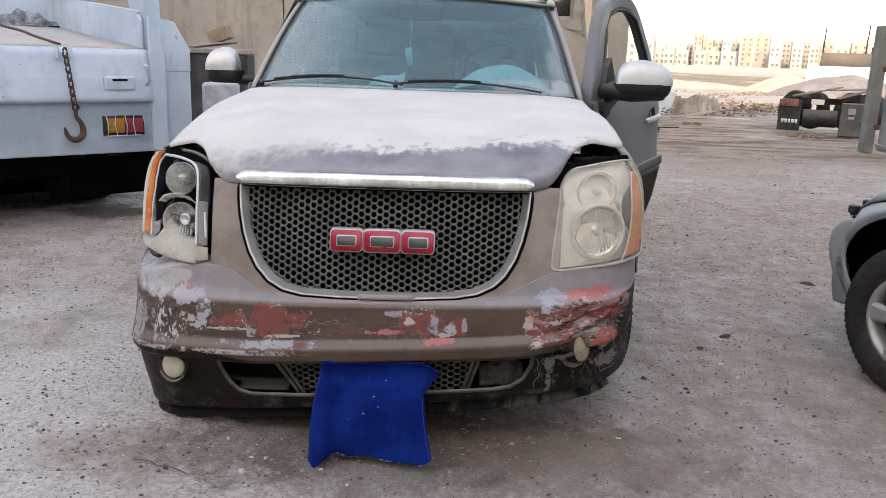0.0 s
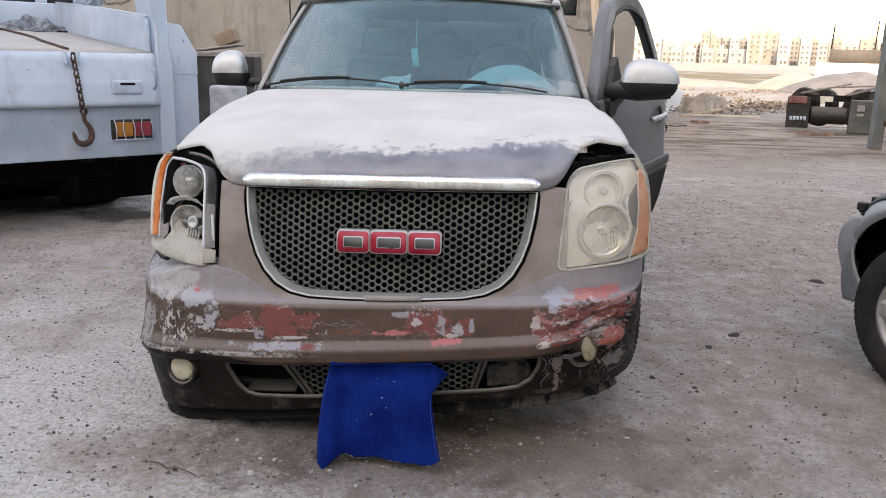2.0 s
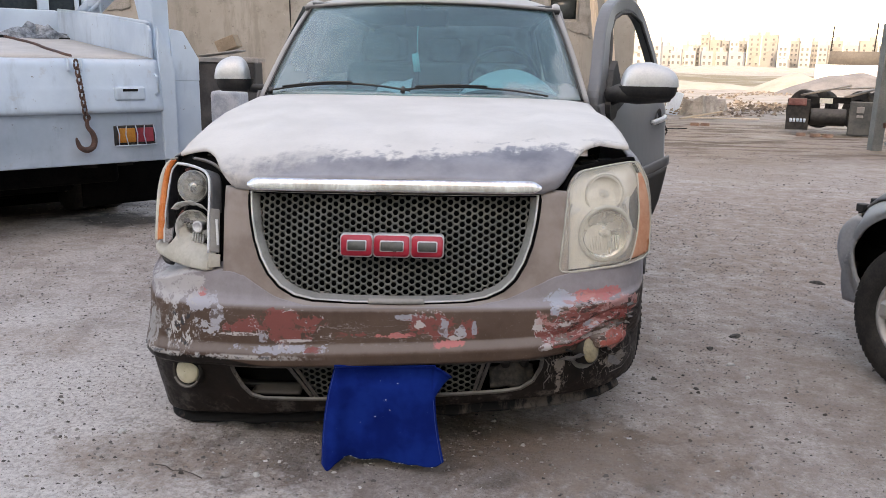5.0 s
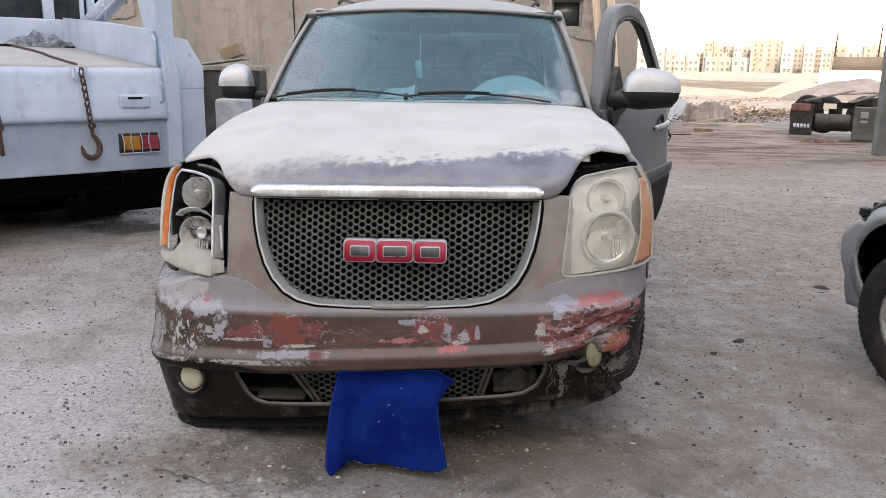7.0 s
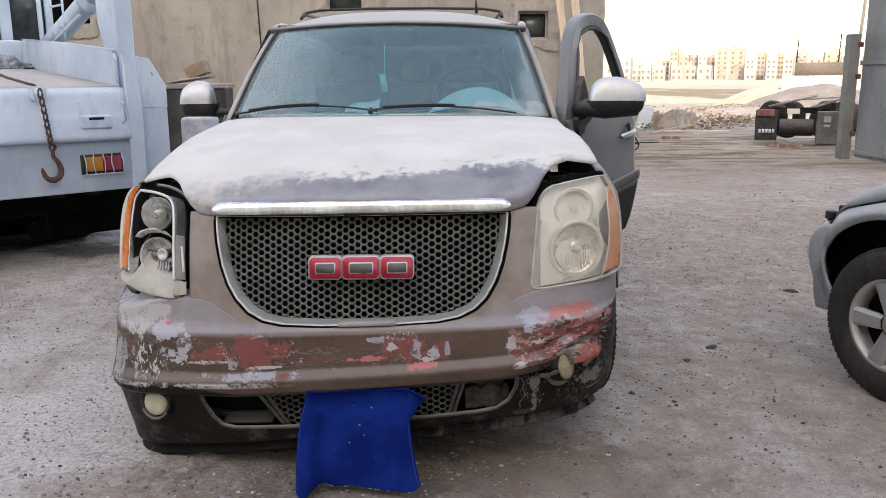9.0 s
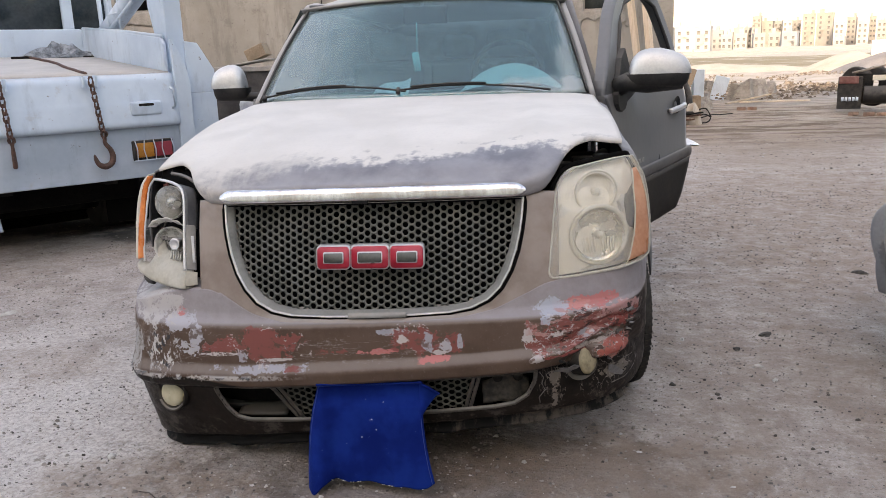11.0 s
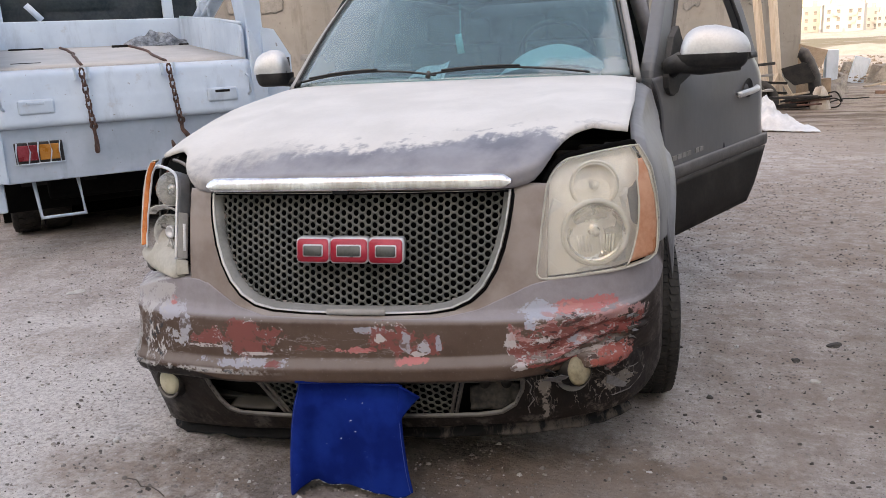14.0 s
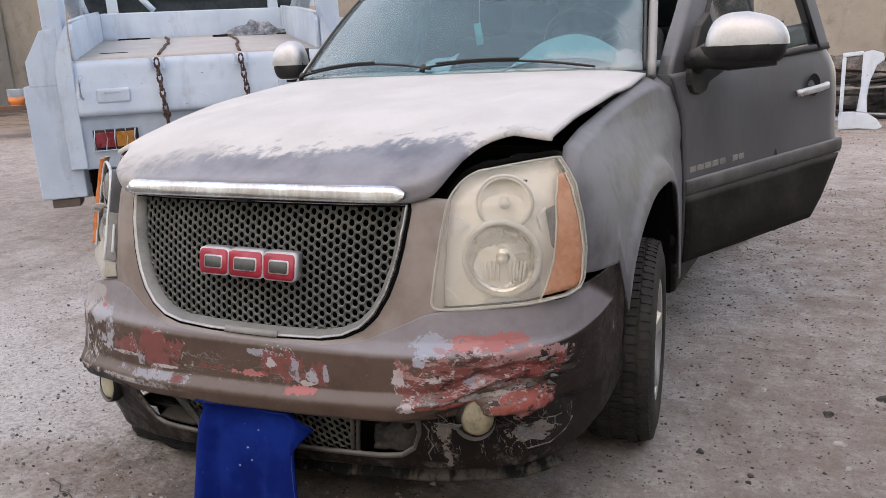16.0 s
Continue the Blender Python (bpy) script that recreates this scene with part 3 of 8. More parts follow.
LEAN_BACK = [(0.10, 0.11), (0.20, 0.080), (0.28, 0.050), (0.38, 0.020), (0.415, 0.008), (0.428, -0.030), (0.440, -0.050), (0.480, -0.060), (0.490, -0.057), (0.512, -0.034), (0.520, -0.029), (0.60, -0.027), (0.645, -0.024), (0.655, -0.014), (0.668, 0.004), (0.685, 0.014),
             (0.76, 0.027), (0.90, 0.055), (1.0, 0.078), (1.08, 0.105), (1.14, 0.14), (1.20, 0.185), (1.26, 0.25)]


def shear(z):
    """The bumper hangs lower on the broken lamp's side, most of all below its ledge."""
    return 0.065 * min(1.0, max(0.0, (0.75 - z) / 0.25))



def warp(x, y, z):
    """The front end's skew, dying out towards the windshield."""
    k = max(0.0, 1.0 - max(y, 0.0) / 1.1)
    return Vector((x, y - 0.05 * x * k, z + 0.02 * x * k))


def nose(s, z, out=0.0):
    """The front skin at the arc s from the middle and the height z, moved out by so much."""
    sg, a = (-1 if s < 0 else 1), abs(s)
    x, y = smooth_table(a, ARC_X) if a > 0.05 else a, smooth_table(a, ARC_Y)
    x2, y2 = smooth_table(a + 0.02, ARC_X), smooth_table(a + 0.02, ARC_Y)
    tx, ty = x2 - x, y2 - y
    ln = math.hypot(tx, ty) or 1.0
    x, y = x + out * ty / ln, y - out * tx / ln
    fade = 1.0 - 0.55 * min(1.0, max(0.0, a - 0.85) / 0.5)
    return warp(sg * x, y + soft_table(z, LEAN_BACK, 0.004) * fade, z + shear(z) * sg * x)


def arc_at(x):
    return math.copysign(lerp_table(abs(x), X_ARC), x)


def bump_top(s):
    if s < -0.6:
        return smooth_table(-s, [(0.56, 0.735), (0.64, 0.765), (0.72, 0.762), (0.85, 0.745), (1.0, 0.705), (1.1, 0.690), (1.25, 0.705), (1.45, 0.76)])
    return smooth_table(abs(s), [(0, 0.655), (0.34, 0.66), (0.46, 0.685), (0.56, 0.735), (0.64, 0.775), (0.72, 0.79), (0.95, 0.797), (1.1, 0.816), (1.25, 0.832), (1.45, 0.848)])


def bump_low(s):
    if s > 0:
        return smooth_table(s, [(0, 0.20), (0.5, 0.222), (0.75, 0.224), (0.9, 0.228), (1.0, 0.238), (1.1, 0.268), (1.2, 0.300), (1.35, 0.335), (1.45, 0.36)])
    return smooth_table(abs(s), [(0, 0.20), (0.3, 0.188), (0.57, 0.172), (0.8, 0.152), (1.05, 0.135), (1.15, 0.155), (1.25, 0.23), (1.35, 0.35), (1.45, 0.48)])


S_END = ARC[-1]


FOLD = [(0.56, 0.470), (0.66, 0.480), (0.74, 0.498), (0.82, 0.535), (0.90, 0.556), (0.98, 0.545), (1.06, 0.520), (1.14, 0.505)]


def dent(s, z):
    """How far the crumpled corner is pushed in, with the folded ridge that runs over the fog lamp."""
    d = 0.0
    for cs, cz, rs, rz, k in ((0.98, 0.54, 0.16, 0.08, 0.020), (1.12, 0.44, 0.10, 0.09, 0.020), (0.80, 0.385, 0.065, 0.060, 0.050), (-1.05, 0.60, 0.12, 0.08, 0.014)):
        d += k * math.exp(-((s - cs) / rs) ** 2 - ((z - cz) / rz) ** 2)
    if 0.5 < s < 1.25:
        run = min(1.0, max(0.0, (s - 0.56) / 0.16)) * min(1.0, max(0.0, (1.16 - s) / 0.10))
        h = z - soft_table(s, FOLD, 0.03) - 0.006 * noise.noise((s * 22, 3, 1))
        d -= run * 0.012 * math.exp(-(h / 0.007) ** 2)
        d += run * 0.030 * (math.exp(-((h + 0.055) / 0.045) ** 2) + 0.45 * math.exp(-((h - 0.035) / 0.020) ** 2))
        d += run * 0.004 * math.sin(190 * h + 14 * s) * math.exp(-(h / 0.06) ** 2)
    near = math.exp(-((s - 0.95) / 0.22) ** 2 - ((z - 0.50) / 0.13) ** 2)
    d += near * 0.016 * noise.noise((s * 15, z * 24, 3)) + near * 0.009 * abs(noise.noise((s * 30, z * 55, 6)))
    left = math.exp(-((s + 1.0) / 0.14) ** 2 - ((z - 0.60) / 0.16) ** 2)
    d += left * 0.010 * noise.noise((s * 25, z * 25, 8))
    return -d


INTAKE = [(-0.665, 0.412), (-0.655, 0.37), (-0.625, 0.305), (-0.59, 0.264), (-0.54, 0.248), (-0.30, 0.246), (0.45, 0.262), (0.53, 0.272), (0.58, 0.305), (0.605, 0.36), (0.61, 0.412)]


def left_bulge(s, z):
    """Widens the corner on the side of the broken lamp, shaped to fit the camera's view."""
    k = min(1.0, max(0.0, (-s - 0.70) / 0.38))
    return 0.085 * k * k * (3 - 2 * k) * max(0.0, 1 - abs(z - 0.46) / 0.8)


def bumper_skin(a, b):
    s = -S_END + 2 * S_END * a
    z0, z1 = bump_low(s), bump_top(s)
    z = z0 + (z1 - z0) * b
    return nose(s, z, dent(s, z) + left_bulge(s, z))


def bumper_keep(a, b):
    s = -S_END + 2 * S_END * a
    z = bump_low(s) + (bump_top(s) - bump_low(s)) * b
    return not inside(s, z, INTAKE)


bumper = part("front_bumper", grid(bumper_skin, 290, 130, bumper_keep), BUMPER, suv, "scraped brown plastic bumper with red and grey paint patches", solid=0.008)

# lower lip, intake frame, the black sheet behind it and mesh
def lip_strip(a, b):
    s = -1.12 + 2.16 * a
    z = bump_low(s) + 0.006 - 0.072 * b
    ragged = 0.010 * noise.noise((s * 9, 4, 1)) * b
    return nose(s, z, left_bulge(s, 0.2) - 0.022 - 0.020 * math.sin(math.pi * b) ** 2 + 0.008 * noise.noise((s * 14, b * 3, 2))) + Vector((0, 0, ragged))


LIPM = Nodes("scuffed_black_rubber")
lx, ly, lz = LIPM.xyz()
rub = LIPM.noise(11, 6, 0.7, (1.0, 1.0, 0.35))
tone = LIPM.mix(LIPM.step(LIPM.math("ADD", rub, LIPM.step(lx, -0.7, 0.7, -0.12, 0.06)), 0.50, 0.64, 0, 0.8), (0.008, 0.0075, 0.0075), (0.12, 0.10, 0.088))
LIPM.bump(LIPM.noise(40, 5, 0.7), 0.5, 0.006)
LIPM = LIPM.done(tone, 0.75, specular_ior_level=0.2)
part("bumper_lip", grid(lip_strip, 120, 10), LIPM, bumper, "scuffed black rubber lip", solid=0.012)


def outline_tube(pts, r, out, seg=8, flat=1.0):
    bm = bmesh.new()
    return tube(bm, [nose(arc_at(x), z, out) for x, z in pts], r, seg, True, flat)


def dense(pts, n=8):
    res = []
    for (x0, z0), (x1, z1) in zip(pts, pts[1:] + pts[:1]):
        res += [(x0 + (x1 - x0) * k / n, z0 + (z1 - z0) * k / n) for k in range(n)]
    return res


part("intake_frame", outline_tube(dense(INTAKE), 0.009, -0.004), DARKPL, bumper)
# black sheet closing the intake, in place of the shade inside
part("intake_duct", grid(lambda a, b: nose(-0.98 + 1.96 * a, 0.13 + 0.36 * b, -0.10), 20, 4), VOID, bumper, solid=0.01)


def cell(bm, place, x, z, r, hole, depth, seg=12):
    """One hexagonal cell of a mesh with a round hole and a raised edge."""
    out, inn, back = [], [], []
    for k in range(seg):
        a = 2 * math.pi * k / seg
        rr = r if k % 2 == 0 else r * 0.866
        out.append(bm.verts.new(place(x + rr * math.cos(a), z + rr * math.sin(a), 0)))
        inn.append(bm.verts.new(place(x + hole * math.cos(a), z + hole * math.sin(a), -0.002)))
        back.append(bm.verts.new(place(x + hole * math.cos(a), z + hole * math.sin(a), -depth)))
    for k in range(seg):
        j = (k + 1) % seg
        bm.faces.new((out[k], out[j], inn[j], inn[k]))
        bm.faces.new((inn[k], inn[j], back[j], back[k]))


def honeycomb(outline, pitch, hole, out, depth):
    bm = bmesh.new()
    r = pitch / math.sqrt(3)
    xs, zs = [p[0] for p in outline], [p[1] for p in outline]
    col, x = 0, min(xs)
    while x <= max(xs):
        z = min(zs) + (pitch / 2 if col % 2 else 0)
        while z <= max(zs):
            if inside(x, z, outline):
                cell(bm, lambda px, pz, o: nose(arc_at(px), pz, out + o), x, z, r, hole, depth)
            z += pitch
        x += r * 1.5
        col += 1
    return bm


part("intake_mesh", honeycomb([(-0.40, 0.410), (-0.315, 0.245), (0.34, 0.255), (0.385, 0.410)], 0.0285, 0.0115, -0.030, 0.008), GRILLE, bumper, "dusty honeycomb mesh")
for pts in ([(-0.425, 0.418), (-0.325, 0.246), (-0.305, 0.246), (-0.395, 0.418)], [(0.405, 0.418), (0.358, 0.254), (0.340, 0.254), (0.385, 0.418)]):
    part("intake_divider", outline_tube(dense(pts, 6), 0.0075, -0.014, 6), DARKPL, bumper)


def bracket(a, b):
    """The dirty bent carrier behind the intake, with a rolled front edge."""
    x = 0.41 + 0.185 * a
    z = 0.268 + 0.075 * b + 0.022 * math.sin(3.0 * a) * b
    return nose(arc_at(x), z, -0.035 - 0.055 * b + 0.012 * noise.noise((a * 4, b * 3, 6)))


part("intake_bracket", grid(bracket, 20, 10), surf("dirt_caked_plastic", (0.018, 0.015, 0.013), (0.085, 0.070, 0.060), 0.8, 0, 22, 70, 0.3, 0.15, (0.20, 0.17, 0.145)), bumper, "dirt-caked bent carrier", solid=0.010)
part("intake_shelf", grid(lambda a, b: nose(arc_at(-0.60 + 0.22 * a), 0.262 + 0.030 * b, -0.018 - 0.075 * b), 12, 4), CLADDING, bumper, solid=0.008)
for x0, z0 in ((0.47, 0.375), (0.55, 0.372)):
    bm = bmesh.new()
    rod(bm, nose(arc_at(x0), z0, -0.085), nose(arc_at(x0), z0, -0.045), 0.022, 0.018, 12)
    part("tow_eye", bm, CLADDING, bumper)


def fog_lamp(x, z, r, out, glass, aim, rim):
    """A round fog lamp in its ring."""
    c = nose(arc_at(x), z, out)
    m = Matrix.Translation(c) @ Vector(aim).normalized().to_track_quat("Z", "Y").to_matrix().to_4x4()
    bm = bmesh.new()
    lathe(bm, [(r * rim, -0.03), (r * rim, 0.004), (r * (rim * 0.7 + 0.31), 0.006), (r * 1.08, -0.002), (r * 1.04, -0.05)], 28, m)
    ring = part("fog_lamp", bm, CLADDING, suv, "round fog lamp with a yellowed lens")
    bm = bmesh.new()
    lathe(bm, [(r, -0.03), (r * 1.0, 0.0), (r * 0.9, 0.008), (r * 0.6, 0.014), (0.001, 0.017)], 28, m)
    part("lens", bm, glass, ring)
    if rim > 1.2:
        bm = bmesh.new()
        tube(bm, [m @ Vector((r * 1.24 * math.cos(t), r * 1.24 * math.sin(t), 0.004)) for t in (radians(-150 + 6 * q) for q in range(21))], 0.0055, 6)
        part("ring_ledge", bm, DARKPL, ring, "dusty lower ledge of the recess")


fog_lamp(-0.850, 0.370, 0.055, 0.044, FOGLENS, (-0.32, -0.93, 0.14), 1.34)
fog_lamp(0.802, 0.428, 0.052, -0.012, MUDLENS, (0.74, -0.62, 0.24), 1.08)
# torn hole round the pushed-up fog lamp, and the hanging lower bracket
bm = bmesh.new()
lathe(bm, [(0.062, 0.000), (0.05, -0.006), (0.04, -0.02)], 20, Matrix.Translation(nose(arc_at(0.775), 0.405, 0.0)) @ (nose(arc_at(0.775), 0.405, 0.1) - nose(arc_at(0.775), 0.405, 0)).normalized().to_track_quat("Z", "Y").to_matrix().to_4x4())
part("torn_bracket", bm, DARKPL, bumper)
def torn_flap(rows, lift, mat, label):
    """A ragged tongue of skin, bent out along its run: rows of (s, z, how far out)."""
    bm = bmesh.new()
    prism(bm, [(i, 0) for i in range(len(rows))], lambda a, b: nose(rows[a][0], rows[a][1], rows[a][2] + lift), lambda a, b: nose(rows[a][0], rows[a][1], rows[a][2] + lift - 0.005))
    part("torn_flap", bm, mat, bumper, label, smooth=False)


FLAPM = surf("scraped_grey_plastic", (0.085, 0.080, 0.080), (0.20, 0.19, 0.19), 0.6, 0, 16, 80, 0.3)
torn_flap([(0.675, 0.395, 0.0), (0.700, 0.412, 0.012), (0.690, 0.432, 0.010), (0.722, 0.428, 0.022), (0.745, 0.445, 0.024), (0.762, 0.438, 0.030), (0.765, 0.415, 0.030), (0.748, 0.398, 0.022), (0.725, 0.386, 0.012), (0.705, 0.392, 0.006)], 0.004, FLAPM, "torn grey flap of bumper skin")
torn_flap([(0.905, 0.375, 0.004), (0.935, 0.362, 0.006), (0.965, 0.335, 0.004), (1.000, 0.310, 0.0), (0.985, 0.300, 0.0), (0.940, 0.318, 0.004), (0.900, 0.345, 0.006)], 0.003, FLAPM, "torn grey flap of bumper skin")
for line, rad in ((((0.625, 0.400), (0.640, 0.375), (0.632, 0.350), (0.645, 0.320), (0.622, 0.290), (0.625, 0.262)), 0.0028), (((0.95, 0.395), (0.99, 0.380), (1.03, 0.372), (1.06, 0.374)), 0.0022), (((0.96, 0.375), (0.995, 0.352), (1.035, 0.345)), 0.002), (((0.86, 0.30), (0.93, 0.285), (1.0, 0.290), (1.06, 0.318), (1.10, 0.350)), 0.003)):
    bm = bmesh.new()
    tube(bm, [nose(p, q, dent(p, q) + 0.003) for p, q in line], rad, 5)
    part("torn_thread", bm, FLAPM, bumper)
for k in range(18):
    r2 = random.Random(700 + k)
    s0 = -1.10 + 0.80 * r2.random()
    w, h = 0.008 + 0.030 * r2.random() ** 2, 0.003 + 0.010 * r2.random() ** 2
    zz = 0.474 + 0.006 * r2.uniform(-1, 1)
    torn_flap([(s0 - w, zz + 0.008, 0.002), (s0 - 0.5 * w, zz - 0.4 * h, 0.010), (s0, zz - 0.1 * h, 0.006), (s0 + 0.4 * w, zz - h, 0.014), (s0 + w, zz + 0.006, 0.002)], left_bulge(s0, 0.47) - 0.001, FLAPM if k % 3 else DARKPL, "")
rnd = random.Random(21)
for s, z, ln, up in ((1.02, 0.535, 0.05, 0.4), (1.05, 0.515, 0.04, -0.2), (0.98, 0.50, 0.05, 0.1), (1.06, 0.49, 0.05, -0.5), (0.70, 0.455, 0.06, -0.3), (0.84, 0.40, 0.04, -0.8), (1.00, 0.60, 0.045, 0.5), (1.04, 0.585, 0.04, 0.2), (0.90, 0.405, 0.04, -1.0)):
    bm = bmesh.new()
    ln *= 0.55
    prism(bm, [(0, -0.006), (ln * 0.6, -0.004 + 0.3 * up * ln), (ln, up * ln), (ln * 0.5, 0.004 + 0.4 * up * ln), (0, 0.006)],
          lambda a, b: nose(s + a, z + b, dent(s, z) + 0.012 + 0.5 * a), lambda a, b: nose(s + a, z + b, dent(s, z) + 0.008 + 0.42 * a))
    part("torn_flake", bm, (DARKPL, FLAPM, BLACK)[rnd.randrange(3)], bumper, smooth=False)

# the bumper's top return, under the broken lamp
part("bumper_shelf", grid(lambda a, b: nose(-1.30 + 0.64 * a, bump_top(-1.30 + 0.64 * a) + 0.022 * math.sin(math.pi / 2 * min(1.0, 2 * b)) - 0.003, left_bulge(-1.30 + 0.64 * a, bump_top(-1.30 + 0.64 * a)) - 0.002 - 0.19 * b), 40, 10), BUMPER, bumper, solid=0.004)

# fascia round the grille
GRILLE_OUT = [(0.572, 1.085), (0.568, 1.03), (0.560, 0.97), (0.545, 0.90), (0.520, 0.83), (0.485, 0.77), (0.440, 0.725), (0.38, 0.695), (0.30, 0.680), (0.15, 0.674)]
GRILLE_OUT = GRILLE_OUT + [(0.0, 0.673)] + [(-x, z) for x, z in GRILLE_OUT[::-1]]
GRILLE_IN = [(x * 0.965, 0.68 + (z - 0.68) * 0.95 + 0.014) for x, z in GRILLE_OUT]


def fascia_top(s):
    return smooth_table(abs(s), [(0, 1.098), (0.58, 1.10), (0.64, 1.10), (0.70, 1.095)])


def fascia_skin(a, b):
    s = -0.69 + 1.39 * a
    z0, z1 = bump_top(s) - 0.01, fascia_top(s)
    z = z0 + (z1 - z0) * b
    return nose(s, z, -0.040 if inside(s, z, GRILLE_OUT) else -0.003)


def fascia_keep(a, b):
    s = -0.69 + 1.39 * a
    z = bump_top(s) - 0.01 + (fascia_top(s) - bump_top(s) + 0.01) * b
    return not inside(s, z, GRILLE_IN)


fascia = part("front_fascia", grid(fascia_skin, 110, 36, fascia_keep), FASCIA, suv, "brown painted nose panel", solid=0.006)
grille = part("grille", honeycomb([(x * 0.985, 0.68 + (z - 0.68) * 0.985 + 0.003) for x, z in GRILLE_OUT], 0.0278, 0.0106, -0.028, 0.007), GRILLE, suv, "dusty honeycomb grille")
# black sheet giving the grille holes their shade
part("grille_back", grid(lambda a, b: nose(-0.6 + 1.2 * a, 0.66 + 0.45 * b, -0.075), 20, 6), VOID, grille, solid=0.01)


def frame_sweep(outer, inner, front, depth):
    bm = bmesh.new()
    rings = []
    for (xo, zo), (xi, zi) in zip(outer, inner):
        xm, zm = (xo + xi) / 2, (zo + zi) / 2
        rings.append([bm.verts.new(p) for p in (nose(arc_at(xo), zo, -depth), nose(arc_at(xo), zo, front * 0.6), nose(arc_at(xm), zm, front), nose(arc_at(xi), zi, front * 0.3), nose(arc_at(xi), zi, -depth))])
    n = len(rings)
    for i in range(n):
        a, b = rings[i], rings[(i + 1) % n]
        for k in range(4):
            bm.faces.new((a[k], a[k + 1], b[k + 1], b[k]))
    return bm


MIDDLE = [(x * 0.984, 0.68 + (z - 0.68) * 0.978 + 0.006) for x, z in GRILLE_OUT]
INNER = [(x * 0.958, 0.68 + (z - 0.68) * 0.945 + 0.016) for x, z in GRILLE_OUT]
part("grille_surround", frame_sweep(dense(GRILLE_OUT, 6), dense(MIDDLE, 6), 0.012, 0.012), surf("dusty_bright_chrome", (0.50, 0.49, 0.47), (0.74, 0.73, 0.71), 0.30, 0.8, 8, 60, 0.04, 0.3, (0.50, 0.46, 0.42), None, 0.08), grille, "dusty chrome grille surround")


def bevel_sweep(outer, inner):
    bm = bmesh.new()
    rings = [[bm.verts.new(p) for p in (nose(arc_at(xo), zo, 0.003), nose(arc_at(xi), zi, -0.016), nose(arc_at(xi), zi, -0.032))] for (xo, zo), (xi, zi) in zip(outer, inner)]
    for i in range(len(rings)):
        a, b = rings[i], rings[(i + 1) % len(rings)]
        for k in range(2):
            bm.faces.new((a[k], a[k + 1], b[k + 1], b[k]))
    return bm


part("grille_bevel", bevel_sweep(dense(MIDDLE, 6), dense(INNER, 6)), RINGM, grille, "dull grey inner bevel")
part("surround_gap", outline_tube(dense([(x * 1.012, z - 0.004) for x, z in GRILLE_OUT], 4), 0.006, 0.0, 6), VOID, grille)
part("grille_latch", boxes((-0.03, 0.105, 1.090, 0.06, 0.04, 0.018)), BLACK, grille, bevel=0.004)
part("trim_joint", grid(lambda a, b: nose(-0.08 + 0.22 * a, 0.672 + 0.018 * b, 0.014), 8, 2), GREYPL, grille, solid=0.006)


def block_on_nose(bm, x0, x1, z0, z1, out, depth, r=0.01):
    pts = []
    for cx, cz, a0 in ((x1 - r, z1 - r, 0), (x0 + r, z1 - r, 90), (x0 + r, z0 + r, 180), (x1 - r, z0 + r, 270)):
        pts += [(cx + r * math.cos(radians(a0 + k * 30)), cz + r * math.sin(radians(a0 + k * 30))) for k in range(4)]
    prism(bm, pts, lambda a, b: nose(a, b, out), lambda a, b: nose(a, b, out - depth))


# the maker's badge as three plain red blocks edged in chrome on one plate
badge_x = [(-0.190, -0.070), (-0.060, 0.076), (0.086, 0.206)]
bm = bmesh.new()
block_on_nose(bm, -0.165, 0.200, 0.862, 0.930, 0.012, 0.04, 0.008)
badge = part("badge", bm, GREYPL, grille, "plain red blocks edged in chrome")
for x0, x1 in badge_x:
    bm = bmesh.new()
    block_on_nose(bm, x0 - 0.005, x1 + 0.005, 0.849, 0.937, 0.020, 0.03, 0.016)
    part("badge_edge", bm, CHROME, badge)
    bm = bmesh.new()
    block_on_nose(bm, x0, x1, 0.854, 0.932, 0.024, 0.02, 0.013)
    part("badge_block", bm, RED, badge)
    bm = bmesh.new()
    block_on_nose(bm, x0 + 0.022, x1 - 0.020, 0.872, 0.914, 0.0265, 0.01, 0.006)
    part("badge_inset", bm, CHROME, badge)
    bm = bmesh.new()
    block_on_nose(bm, x0 + 0.026, x1 - 0.024, 0.876, 0.910, 0.029, 0.01, 0.005)
    part("badge_field", bm, GRILLE, badge)

# ---- hood


def hood_front(x):
    if x > 0.6:
        return soft_table(x, [(0.40, 0.10), (0.56, 0.118), (0.63, 0.138), (0.675, 0.168), (0.70, 0.215), (0.73, 0.275), (0.77, 0.322), (0.82, 0.348), (0.94, 0.345)], 0.012)
    return smooth_table(abs(x), [(0, 0.095), (0.40, 0.10), (0.56, 0.116), (0.65, 0.138), (0.70, 0.170), (0.728, 0.225), (0.76, 0.295), (0.825, 0.365), (0.90, 0.40), (0.97, 0.42)])


